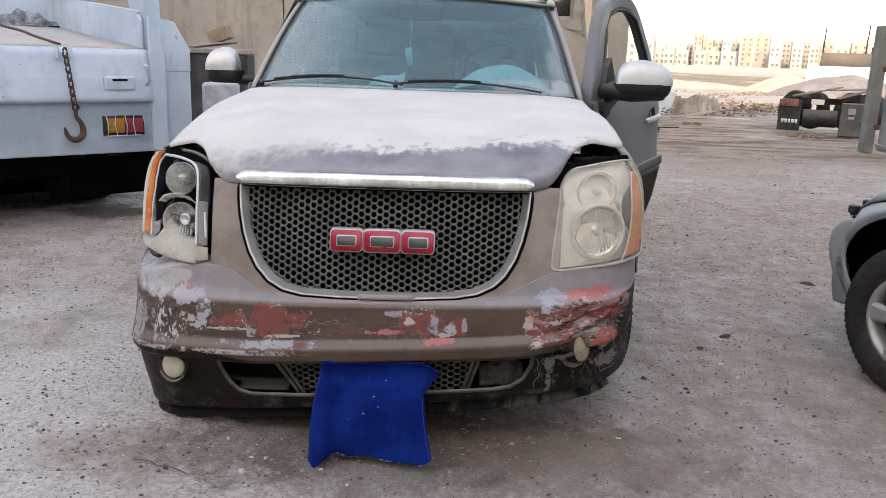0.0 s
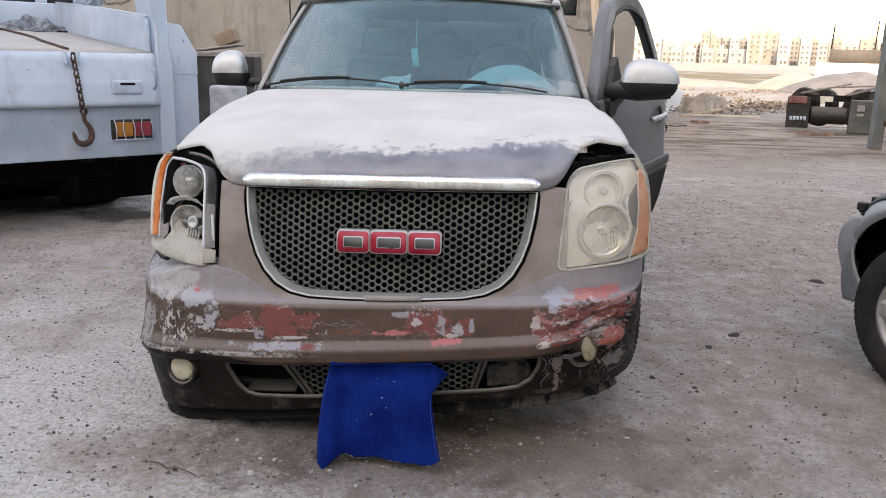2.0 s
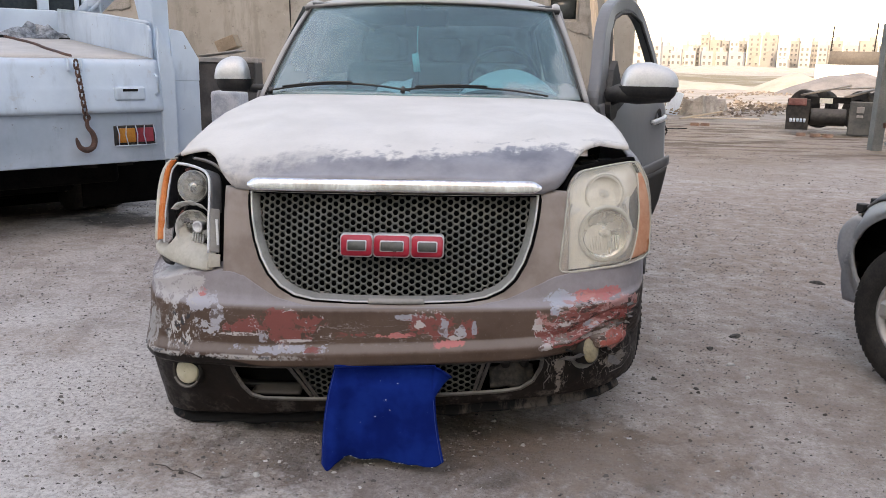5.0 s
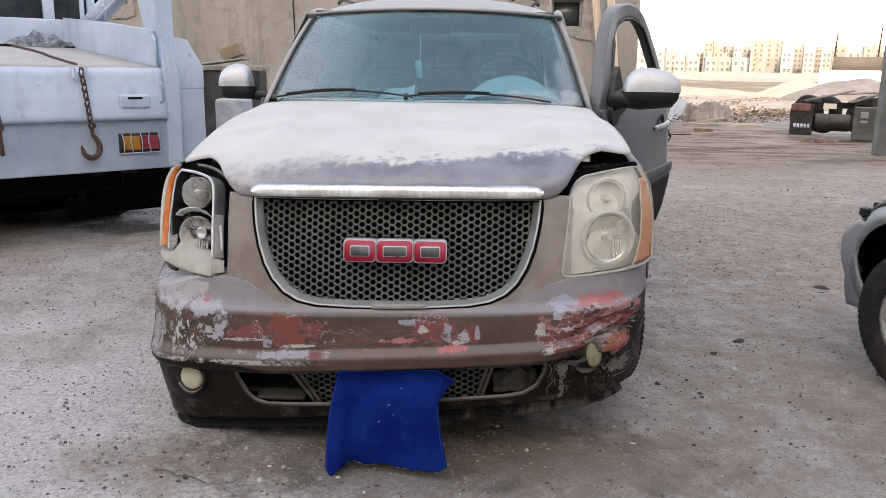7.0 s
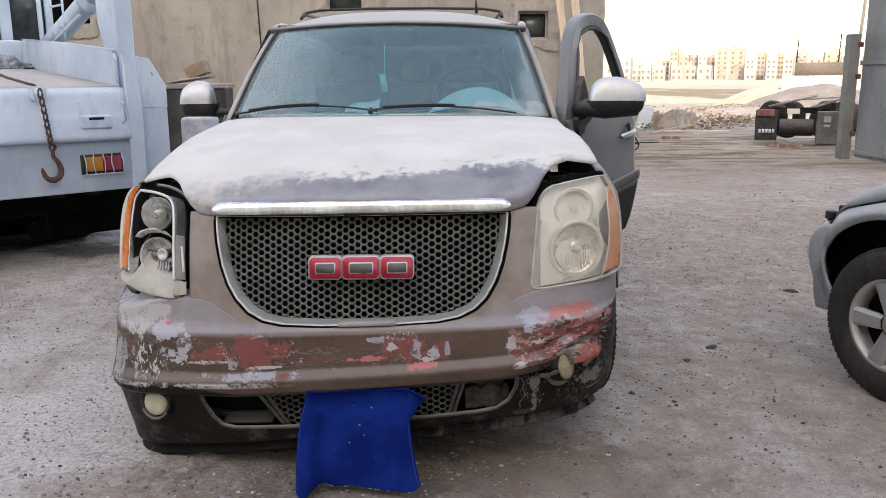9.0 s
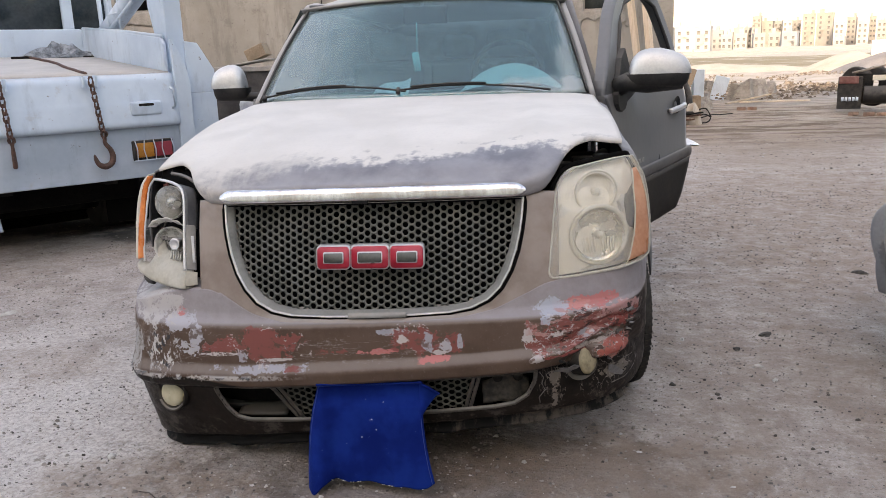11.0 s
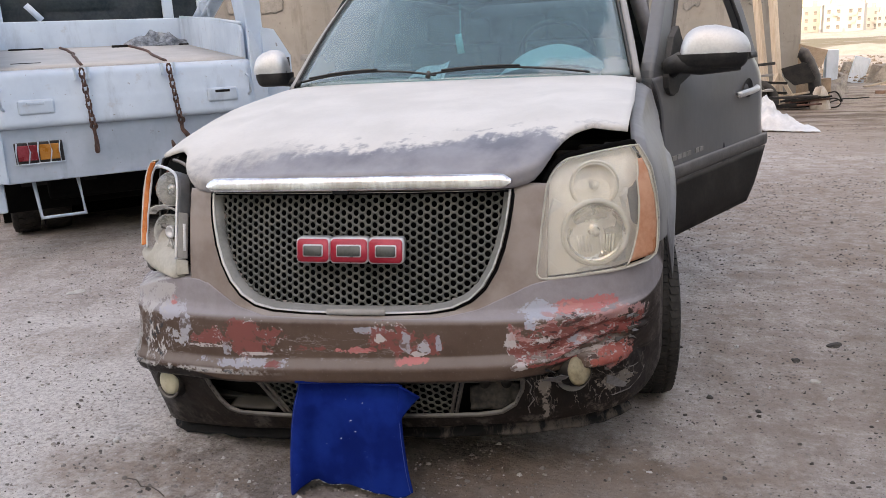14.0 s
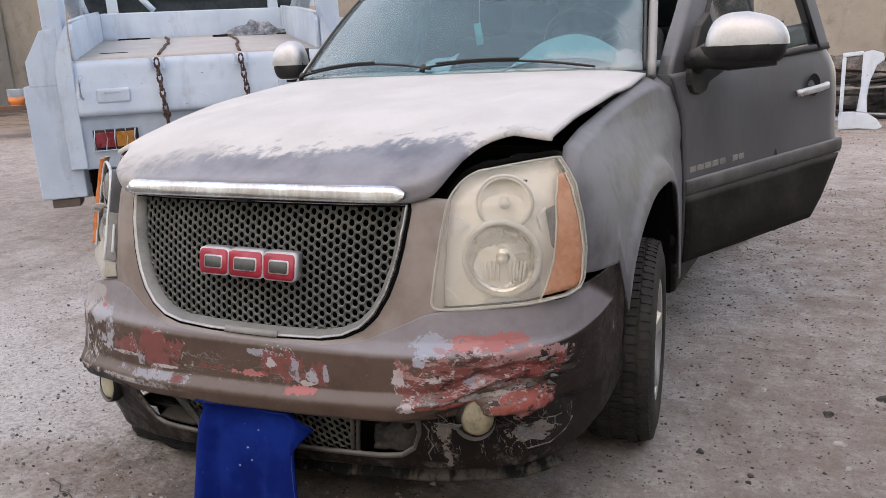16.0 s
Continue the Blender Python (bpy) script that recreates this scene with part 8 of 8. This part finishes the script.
# broken white body panel and the pile against the wall
bm = bmesh.new()
panel = lambda d: (lambda a, b: Vector((1.49 + 0.88 * a, 11.35 + d + 0.12 * b + 0.05 * math.sin(5 * a), b)))
for loop in ([(0.0, 0.0), (0.30, 0.02), (0.58, -0.0), (0.66, 0.05), (0.56, 0.16), (0.42, 0.24), (0.22, 0.26), (0.0, 0.26)], [(0.26, 0.26), (0.42, 0.24), (0.40, 0.45), (0.43, 0.70), (0.52, 0.92), (0.62, 0.99), (0.60, 1.08), (0.44, 1.13), (0.30, 1.10), (0.30, 0.60)], [(0.0, 1.04), (0.30, 1.06), (0.31, 1.12), (0.0, 1.10)], [(0.0, 0.26), (0.06, 0.26), (0.06, 1.04), (0.0, 1.04)]):
    prism(bm, loop, panel(0.0), panel(0.05))
tagged(part("white_body_panel", bm, WHITE, None, bevel=0.015), "broken white car body panel standing on the dirt", "car part")
for k in range(34):
    r2 = random.Random(90 + k)
    x, y = 0.3 + 2.2 * r2.random(), 12.6 + 2.4 * r2.random()
    z = 0.05 + (0.25 + 0.95 * (y - 12.6) / 2.4) * r2.random()
    a, ln = r2.uniform(-0.5, 0.5), r2.uniform(0.4, 1.3)
    stick("scrap_bar", (x - ln * math.cos(a), y - 0.3 * ln * math.sin(a), z), (x + ln * math.cos(a), y + 0.3 * ln * math.sin(a), max(0.03, z + r2.uniform(-0.25, 0.25))), 0.06 + 0.22 * (k % 3 == 0), 0.03 + 0.03 * r2.random(), (DARKSTEEL, GREYPL, RUST, WHITE, BLACK)[k % 5], "bent scrap metal bar on the scrap pile", "bar", "scrap bars")
bm = heap(1.2, 14.2, 0, 1.5, 1.1, 0.80, 21, 0.4, 40, 16)
tagged(part("dirt_mound", bm, surf("scrap_dirt", (0.05, 0.047, 0.044), (0.20, 0.185, 0.17), 0.95, 0, 5, 40, 0.6), None), "dark heap of dirt and scrap against the wall", "heap")
for x, y, t in ((2.45, 13.0, 70), (2.65, 13.2, 62)):
    ty = thing("loose_tyre", pose(x, y, 0.36, 0, 0, 20), "worn black tyre leaning on the scrap heap", "tyre", "loose tyres")
    bm = bmesh.new()
    lathe(bm, [(0.20, -0.08), (0.30, -0.11), (0.35, -0.09), (0.36, 0), (0.35, 0.09), (0.30, 0.11), (0.20, 0.08), (0.19, 0), (0.20, -0.08)], 36, Matrix.Rotation(radians(t), 4, "X"))
    part("carcass", bm, RUBBER, ty)

# rubble beyond the corner
rnd = random.Random(77)
rows = []
for k in range(2600):
    x, y = 5.0 + 6.5 * rnd.random(), 22.5 + 8 * rnd.random()
    h = 0.45 * max(0.0, 0.35 + noise.noise((x * 0.45, y * 0.3, 4)))
    rows.append((x, y, ground_z(x, y) + h * rnd.random(), 0.015 + 0.07 * rnd.random() ** 3))
for k in range(3600):
    x, y = 8.0 + 9.0 * rnd.random(), 27.0 + 20 * rnd.random()
    h = 0.55 * max(0.0, noise.noise((x * 0.35, y * 0.3, 14)))
    if h > 0.10:
        rows.append((x, y, ground_z(x, y) + 0.6 * h * rnd.random(), 0.02 + 0.075 * rnd.random() ** 3))
rubble = new("rubble", stones(rows, 8, 0.8))
RUBBLE = Nodes("broken_masonry")
rr = RUBBLE.island()
rc = RUBBLE.mix(rr, (0.070, 0.052, 0.040), (0.27, 0.222, 0.178))
RUBBLE.bump(RUBBLE.noise(18, 4), 0.4, 0.01)
rubble.data.materials.append(RUBBLE.done(rc, 0.95))
tagged(rubble, "broken masonry rubble strewn over sandy ground", "rubble", "", "stuff")
for k in range(7):
    r2 = random.Random(140 + k)
    x, y, a = 4.9 + 3.2 * r2.random(), 20.5 + 6 * r2.random(), r2.uniform(-0.4, 0.4)
    ln = r2.uniform(0.5, 1.3)
    stick("plank", (x - ln * math.cos(a), y - ln * math.sin(a), 0.05 + ground_z(x, y)), (x + ln * math.cos(a), y + ln * math.sin(a), 0.05 + 0.3 * r2.random() + ground_z(x, y)), 0.12, 0.035, (PALEWOOD, WOOD)[k % 2], "loose plank lying on the rubble")
bm = bmesh.new()
prism(bm, [(3.70, 0.0), (3.74, 1.26), (4.31, 1.11), (4.20, 0.79), (4.04, 0.70), (3.98, 0.0)], lambda a, b: Vector((a, 16.15 + 0.2 * b, b)), lambda a, b: Vector((a, 16.19 + 0.2 * b, b)))
tagged(part("tan_sheet", bm, CARD, None, smooth=False), "torn tan board leaning at the workshop's corner", "board")
tagged(part("cardboard_box", boxes((4.20, 15.9, 0.28, 0.20, 0.30, 0.56)), CARD, None, bevel=0.01), "battered brown cardboard box behind the scrap", "box")
LUMP = surf("grey_concrete_lump", (0.17, 0.155, 0.14), (0.33, 0.305, 0.28), 0.95, 0, 4, 30, 0.5)
for k, (x, y, r) in enumerate(((4.50, 17.3, 0.36), (4.72, 18.3, 0.34), (5.1, 19.6, 0.30), (6.9, 22.8, 0.38), (7.5, 23.6, 0.48), (5.75, 23.0, 0.34), (6.3, 24.6, 0.36), (8.3, 25.0, 0.34), (7.1, 25.6, 0.30))):
    lump = new("concrete_lump", stones([(x, y, 0.06, r)], 300 + k, 1.25))
    lump.data.materials.append(LUMP)
    tagged(lump, "broken grey concrete lump on the rubble", "rubble lump", "concrete lumps")
tagged(part("metal_box", boxes((4.80, 18.75, 0.53, 0.27, 0.3, 1.06)), WHITE, None, bevel=0.02), "dented white metal box on the rubble", "box")
tagged(part("pale_slab", boxes((6.28, 23.0, 0.36, 0.42, 0.12, 0.74, Matrix.Rotation(radians(14), 3, "Y"))), WHITE, None, bevel=0.02), "pale broken slab standing in the rubble", "slab")
for k, pts in enumerate(([(4.05, 15.1, 0.10), (4.25, 15.2, 0.20), (4.42, 15.3, 0.12), (4.34, 15.2, 0.03), (4.15, 15.1, 0.02)], [(4.15, 15.6, 0.05), (4.6, 16.2, 0.10), (5.0, 16.9, 0.05), (5.4, 17.5, 0.02)], [(4.1, 15.4, 0.25), (4.35, 15.5, 0.30), (4.5, 15.6, 0.10)])):
    bm = bmesh.new()
    tube(bm, [run_at(pts, q / 16) for q in range(17)], 0.014, 6)
    tagged(part("scrap_wire", bm, DARKSTEEL, None), "bent dark wire sticking out of the scrap", "wire", "scrap wires")

# bin with boxes by the wall behind the tow truck
BIN = thing("waste_bin", pose(-4.05, 10.4, 0, 0, 0, 8), "black steel waste bin heaped with scrap", "bin")
part("bin_body", boxes((0, 0, 0.76, 1.3, 0.9, 1.48)), surf("dull_black_steel", (0.018, 0.018, 0.020), (0.045, 0.045, 0.048), 0.7, 0.2, 3, 40, 0.1, 0.3), BIN, bevel=0.04)
part("bin_rim", boxes((0, -0.46, 1.52, 1.4, 0.05, 0.08), (0, 0.46, 1.52, 1.4, 0.05, 0.08)), GREYPL, BIN, bevel=0.01)
tagged(part("scrap_board", boxes((-4.05, 10.35, 1.61, 0.80, 0.5, 0.03, Matrix.Rotation(radians(-8), 3, "Y"))), GREYPL, None), "grey scrap board lying on the bin", "board")
tagged(part("cardboard_box", boxes((-3.86, 10.35, 1.77, 0.33, 0.30, 0.20, Matrix.Rotation(radians(-22), 3, "Y"))), CARD, None, bevel=0.01), "open brown cardboard box on the bin", "box")
bm = bmesh.new()
box(bm, -3.32, 8.6, 0.55, 0.42, 0.5, 1.1)
tagged(part("engine_crate", bm, surf("pale_machine", (0.30, 0.33, 0.38), (0.50, 0.53, 0.57), 0.6, 0, 6, 50, 0.2, 0.3), None, bevel=0.05), "pale blue-grey machine crate standing in the yard", "crate")

# bench with a paint bucket
bench = thing("work_bench", pose(-14.95, 9.8, 0, 0, 0, 35), "rough brown wooden bench standing on the dirt", "bench")
BENCHM = surf("dark_brown_timber", (0.10, 0.055, 0.038), (0.17, 0.10, 0.07), 0.85, 0, 6, 60, 0.4)
part("bench_top", boxes((0, 0, 0.64, 1.8, 0.8, 0.10)), BENCHM, bench, bevel=0.01)
for sx in (-0.72, 0.72):
    for sy in (-0.26, 0.26):
        part("leg", boxes((sx, sy, 0.30, 0.10, 0.10, 0.60)), BENCHM, bench, bevel=0.006)
bucket = thing("paint_bucket", pose(-14.55, 9.75, 0.69), "white plastic paint bucket with an orange label", "bucket")
bm = bmesh.new()
lathe(bm, [(0.001, 0.0), (0.15, 0.0), (0.17, 0.34), (0.18, 0.35), (0.165, 0.35), (0.15, 0.02)], 24)
part("bucket_body", bm, WHITE, bucket)
bm = bmesh.new()
lathe(bm, [(0.154, 0.02), (0.166, 0.19)], 24)
part("bucket_label", bm, AMBER, bucket, "orange label band", solid=0.004)
big = thing("chemical_bucket", pose(-6.4, 4.6, 0), "white plastic bucket standing on the dirt", "bucket")
bm = bmesh.new()
lathe(bm, [(0.001, 0.0), (0.15, 0.0), (0.17, 0.36), (0.18, 0.38), (0.165, 0.38), (0.001, 0.37)], 24)
part("bucket_body", bm, WHITE, big)
part("label_bar", boxes((0.10, -0.13, 0.22, 0.09, 0.02, 0.03), (0.10, -0.135, 0.16, 0.07, 0.02, 0.02)), BLACK, big)

# ---------------------------------------------------------------- gate and chassis parts
GATEM = surf("blue_grey_sheet_steel", (0.15, 0.165, 0.175), (0.27, 0.285, 0.29), 0.6, 0.2, 0.9, 30, 0.1, 0.0, (0.4, 0.4, 0.4), (1, 1, 0.5))
gate = thing("yard_gate", pose(8.08, 13.25, 0), "tall blue-grey sheet-steel gate hung on a square post", "gate")
part("post", boxes((-0.06, 0.0, 1.2, 0.20, 0.22, 2.4)), surf("grey_post", (0.13, 0.142, 0.138), (0.21, 0.222, 0.215), 0.7, 0, 2, 40, 0.2), gate, "grey square gate post", bevel=0.01)
for k in range(6):
    part("gate_sheet", boxes((0.10, -0.70 - 1.1 * k, 1.90, 0.03, 1.09, 3.7)), GATEM, gate, bevel=0.006)
for z in (0.15, 1.85, 3.6):
    part("gate_rail", boxes((0.07, -3.45, z, 0.06, 6.6, 0.07)), GATEM, gate, bevel=0.006)
for z in (0.5, 1.6, 2.2):
    part("hinge", boxes((0.03, -0.14, z, 0.08, 0.09, 0.10)), RUST, gate, bevel=0.01)
bm = bmesh.new()
rod(bm, (0.0, 0.10, 0.0), (0.22, 0.10, 4.6), 0.035)
tagged(part("timber_pole", bm, PALEWOOD, gate), "")
rig = thing("truck_chassis", pose(8.48, 16.6, 0, 0, 0, -22), "cut-off rear of a truck chassis with mudguards and tyres", "truck part")
part("lamp_panel", boxes((-0.70, -0.10, 0.47, 0.50, 0.06, 0.72)), BLACK, rig, "black lamp panel", bevel=0.015)
part("red_lamp", boxes((-0.73, -0.145, 0.76, 0.40, 0.05, 0.17)), surf("dull_red_lens", (0.10, 0.030, 0.028), (0.18, 0.055, 0.048), 0.5, 0, 9, 60, 0.1, 0.4), rig, "dull red tail lamp", bevel=0.012)
part("white_bars", boxes(*[(-0.84 + 0.075 * k, -0.14, 0.33, 0.055, 0.02, 0.09) for k in range(5)]), WHITE, rig, "row of plain white bars")
part("mudguard", boxes((0.72, -0.12, 0.42, 0.66, 0.10, 0.78)), surf("dull_green_grey", (0.045, 0.05, 0.05), (0.085, 0.09, 0.088), 0.6, 0.1, 4, 50, 0.1, 0.3), rig, "grey-green mudguard box", bevel=0.03)
part("mudguard_plate", boxes((0.62, -0.185, 0.62, 0.16, 0.02, 0.14), (0.62, -0.185, 0.47, 0.14, 0.02, 0.06)), GREYPL, rig, bevel=0.008)
bm = bmesh.new()
rod(bm, (-0.42, -0.02, 0.42), (0.34, -0.02, 0.42), 0.20, seg=24)
part("air_tank", bm, BLACK, rig, "black round air tank", bevel=0.03)
part("cross_member", boxes((-0.1, 0.0, 0.82, 1.0, 0.12, 0.14)), DARKSTEEL, rig, bevel=0.01)
part("plate_bars", boxes((-0.12, -0.07, 0.80, 0.28, 0.012, 0.12)), BEIGE, rig, "plain pale plate", bevel=0.005)
for x in (-0.62, -0.22, 0.62, 1.0):
    bm = bmesh.new()
    lathe(bm, [(0.24, -0.10), (0.40, -0.13), (0.44, -0.12), (0.455, -0.05), (0.447, -0.045), (0.457, 0), (0.447, 0.045), (0.455, 0.05), (0.44, 0.12), (0.40, 0.13), (0.24, 0.10), (0.23, 0), (0.24, -0.10)], 40, pose(x, 0.58, 0.58, 0, 12, 40) @ AX_R)
    part("tyre", bm, RUBBER, rig, "worn truck tyre")
for a, b in (((-0.65, -0.1, 0.92), (0.35, 0.5, 1.15)), ((0.1, -0.2, 1.08), (1.1, 0.3, 1.14)), ((0.30, -0.15, 0.90), (0.95, 0.55, 1.10))):
    bm = bmesh.new()
    va, vb = Vector(a), Vector(b)
    c = (va + vb) / 2
    box(bm, c.x, c.y, c.z, (vb - va).length, 0.14, 0.03, (vb - va).to_track_quat("X", "Z").to_matrix())
    part("plank", bm, GREYWOOD, rig, "grey plank laid across")
for k, (x, y) in enumerate(((7.95, 16.0), (8.2, 15.9), (7.7, 16.2), (5.9, 18.7), (6.15, 18.65))):
    r2 = random.Random(k)
    tagged(part("brick", boxes((x, y, 0.045 + ground_z(x, y), 0.22, 0.11, 0.08, Matrix.Rotation(radians(r2.uniform(-40, 40)), 3, "Z"))), surf("dull_brick", (0.20, 0.115, 0.085), (0.33, 0.22, 0.17), 0.9, 0, 9, 60, 0.4) if k == 0 else bpy.data.materials["dull_brick"], None, bevel=0.008), "loose dull red brick lying on the dirt", "brick", "loose bricks")

# ---------------------------------------------------------------- mounds, far wall, town
GRAVELM = surf("grey_aggregate", (0.14, 0.135, 0.135), (0.205, 0.195, 0.195), 0.95, 0, 1.5, 18, 0.6, 0.0, (0.5, 0.5, 0.5), None, 0.05, 0.03)
SANDM = surf("tan_sand", (0.30, 0.265, 0.225), (0.385, 0.345, 0.30), 0.95, 0, 0.8, 14, 0.5, 0.0, (0.5, 0.5, 0.5), None, 0.05, 0.03)


def mound(x, y, rx, ry, h, seed, mat, label):
    def f(a, b):
        t = 2 * math.pi * a
        r = 1 - b
        k = 1 + 0.25 * noise.noise((math.cos(t) + seed, math.sin(t), 1))
        px, py = x + rx * r * math.cos(t) * k, y + ry * r * math.sin(t) * k
        return Vector((px, py, ground_z(px, py) - 0.05 + h * (1 - r ** 1.6) * (1 + 0.2 * noise.noise((px * 0.6, py * 0.6, seed)))))
    return tagged(part("mound", grid(f, 40, 12), mat, None), label, "mound", "mounds of fill")


mound(21.1, 44.0, 4.7, 2.8, 1.35, 2, GRAVELM, "grey heap of gravel on sandy ground")
mound(18.9, 47.5, 2.8, 2.4, 1.15, 5, SANDM, "tan heap of sand beside the gravel")
mound(70.0, 190.0, 60.0, 12.0, 1.1, 8, SANDM, "low sandy bank in the open field")
mound(20.0, 150.0, 26.0, 8.0, 0.7, 9, SANDM, "low sandy bank in the open field")
mound(12.5, 52.0, 7.0, 2.5, 0.5, 11, SANDM, "low sandy bank in the open field")
BRIGHT = surf("bright_white_wall", (0.70, 0.68, 0.63), (0.80, 0.78, 0.73), 0.9, 0, 0.6, 6, 0.1)
far_wall = thing("boundary_wall", pose(29.2, 61, -0.36, 0, 0, -6), "white boundary wall with a dark fence above it", "wall")
part("wall", boxes((0, 0, 1.05, 7.4, 0.2, 2.0)), BRIGHT, far_wall)
part("fence_screen", boxes((-0.95, 0.1, 2.55, 3.6, 0.06, 1.0)), surf("brown_screen", (0.085, 0.076, 0.068), (0.125, 0.112, 0.10), 0.9), far_wall, "dark brown fence screen")
part("hut", boxes((2.5, 2.2, 1.3, 1.8, 2, 2.9)), surf("tan_block", (0.30, 0.26, 0.22), (0.38, 0.33, 0.28), 0.9), far_wall)
for x, h in ((-2.75, 4.9), (0.35, 5.2), (0.75, 3.6)):
    bm = bmesh.new()
    rod(bm, (x, 0.2, 0), (x + 0.12, 0.2, h), 0.06, 0.05, 8)
    part("pole", bm, DARKSTEEL, far_wall, "thin dark pole")

TOWN = {}
for nm, a, b in (("cream", (0.235, 0.233, 0.230), (0.275, 0.272, 0.268)), ("tan", (0.205, 0.197, 0.190), (0.245, 0.236, 0.228)), ("white", (0.265, 0.267, 0.268), (0.315, 0.317, 0.317)), ("grey", (0.205, 0.222, 0.24), (0.255, 0.272, 0.29))):
    TOWN[nm] = surf("town_" + nm, a, b, 0.9, 0, 0.25, 3, 0.05)
WINDOWM = surf("town_window", (0.06, 0.063, 0.067), (0.10, 0.104, 0.108), 0.3, 0, 0.4, 3, 0.02)


WINDOW_MESH = bpy.data.meshes.new("window")
bm = boxes((0, 0, 0, 1.05, 0.16, 1.35))
bm.to_mesh(WINDOW_MESH)
bm.free()
WINDOW_MESH.materials.append(WINDOWM)


def block(angle, width, storeys, dist, tone, seed, name="apartment_block", label="far cream apartment block with rows of windows"):
    """A far building: width in degrees of view, at so many metres."""
    r2 = random.Random(seed)
    a = radians(angle)
    x, y = dist * math.sin(a), dist * math.cos(a)
    w = dist * radians(width)
    h = storeys * 2.7 + 1
    b = thing(name, pose(x, y, 0, 0, 0, -angle + r2.uniform(-6, 6)), label, "building", "far town")
    part("wall", boxes((0, 5, h / 2, w, 10, h)), TOWN[tone], b, smooth=False)
    part("parapet", boxes((0, 5, h + 0.3, w + 0.3, 10.3, 0.6), (w * r2.uniform(-0.3, 0.3), 5, h + 1.4, min(4, w * 0.3), 4, 2.4)), TOWN[tone], b, smooth=False)
    n = max(2, int(w / 3.2))
    for s in range(storeys):
        for k in range(n):
            if r2.random() > 0.08:
                pane = new("window", WINDOW_MESH)
                pane.parent = b
                pane.location = (-w / 2 + (k + 0.5) * w / n, -0.02, 1.7 + 2.7 * s)
        if r2.random() < 0.5:
            part("balcony", boxes((w * r2.uniform(-0.25, 0.25), -0.55, 0.7 + 2.7 * s, w * 0.24, 1.1, 1.0)), TOWN[tone], b, smooth=False)
    return b


for k, (ang, wd, st, dist, tone) in enumerate(((7.6, 1.2, 3, 350, "white"), (8.9, 1.0, 3, 340, "cream"), (10.2, 1.1, 3, 330, "white"), (11.4, 1.0, 3, 330, "white"), (12.3, 0.7, 3, 420, "cream"), (12.95, 0.5, 3, 500, "white"), (13.55, 0.6, 4, 510, "cream"), (14.15, 0.45, 4, 520, "white"),
                                             (14.65, 0.55, 6, 500, "tan"), (15.3, 0.65, 5, 505, "tan"), (15.95, 0.5, 5, 515, "cream"), (16.5, 0.55, 5, 500, "white"), (17.05, 0.5, 5, 520, "tan"), (17.75, 0.75, 6, 500, "tan"), (18.65, 0.95, 6, 498, "tan"), (19.5, 0.55, 4, 480, "white"), (20.15, 0.5, 5, 510, "tan"),
                                             (20.8, 0.6, 4, 480, "white"), (21.35, 0.35, 5, 515, "tan"), (21.85, 0.5, 4, 480, "cream"), (22.55, 0.75, 5, 500, "tan"), (23.4, 0.8, 4, 480, "cream"), (24.4, 1.0, 5, 500, "tan"), (25.6, 1.2, 4, 490, "cream"))):
    block(ang, wd, st, dist, tone, 300 + k)
for k, (ang, wd, st, dist, tone) in enumerate(((12.9, 0.7, 2, 400, "white"), (13.8, 0.7, 2, 380, "white"), (14.9, 0.7, 2, 390, "grey"), (15.8, 0.7, 2, 400, "white"), (16.7, 0.9, 2, 390, "grey"), (19.6, 0.5, 1, 400, "white"))):
    block(ang, wd, st, dist, tone, 400 + k, "low_house", "far low flat-roofed house")
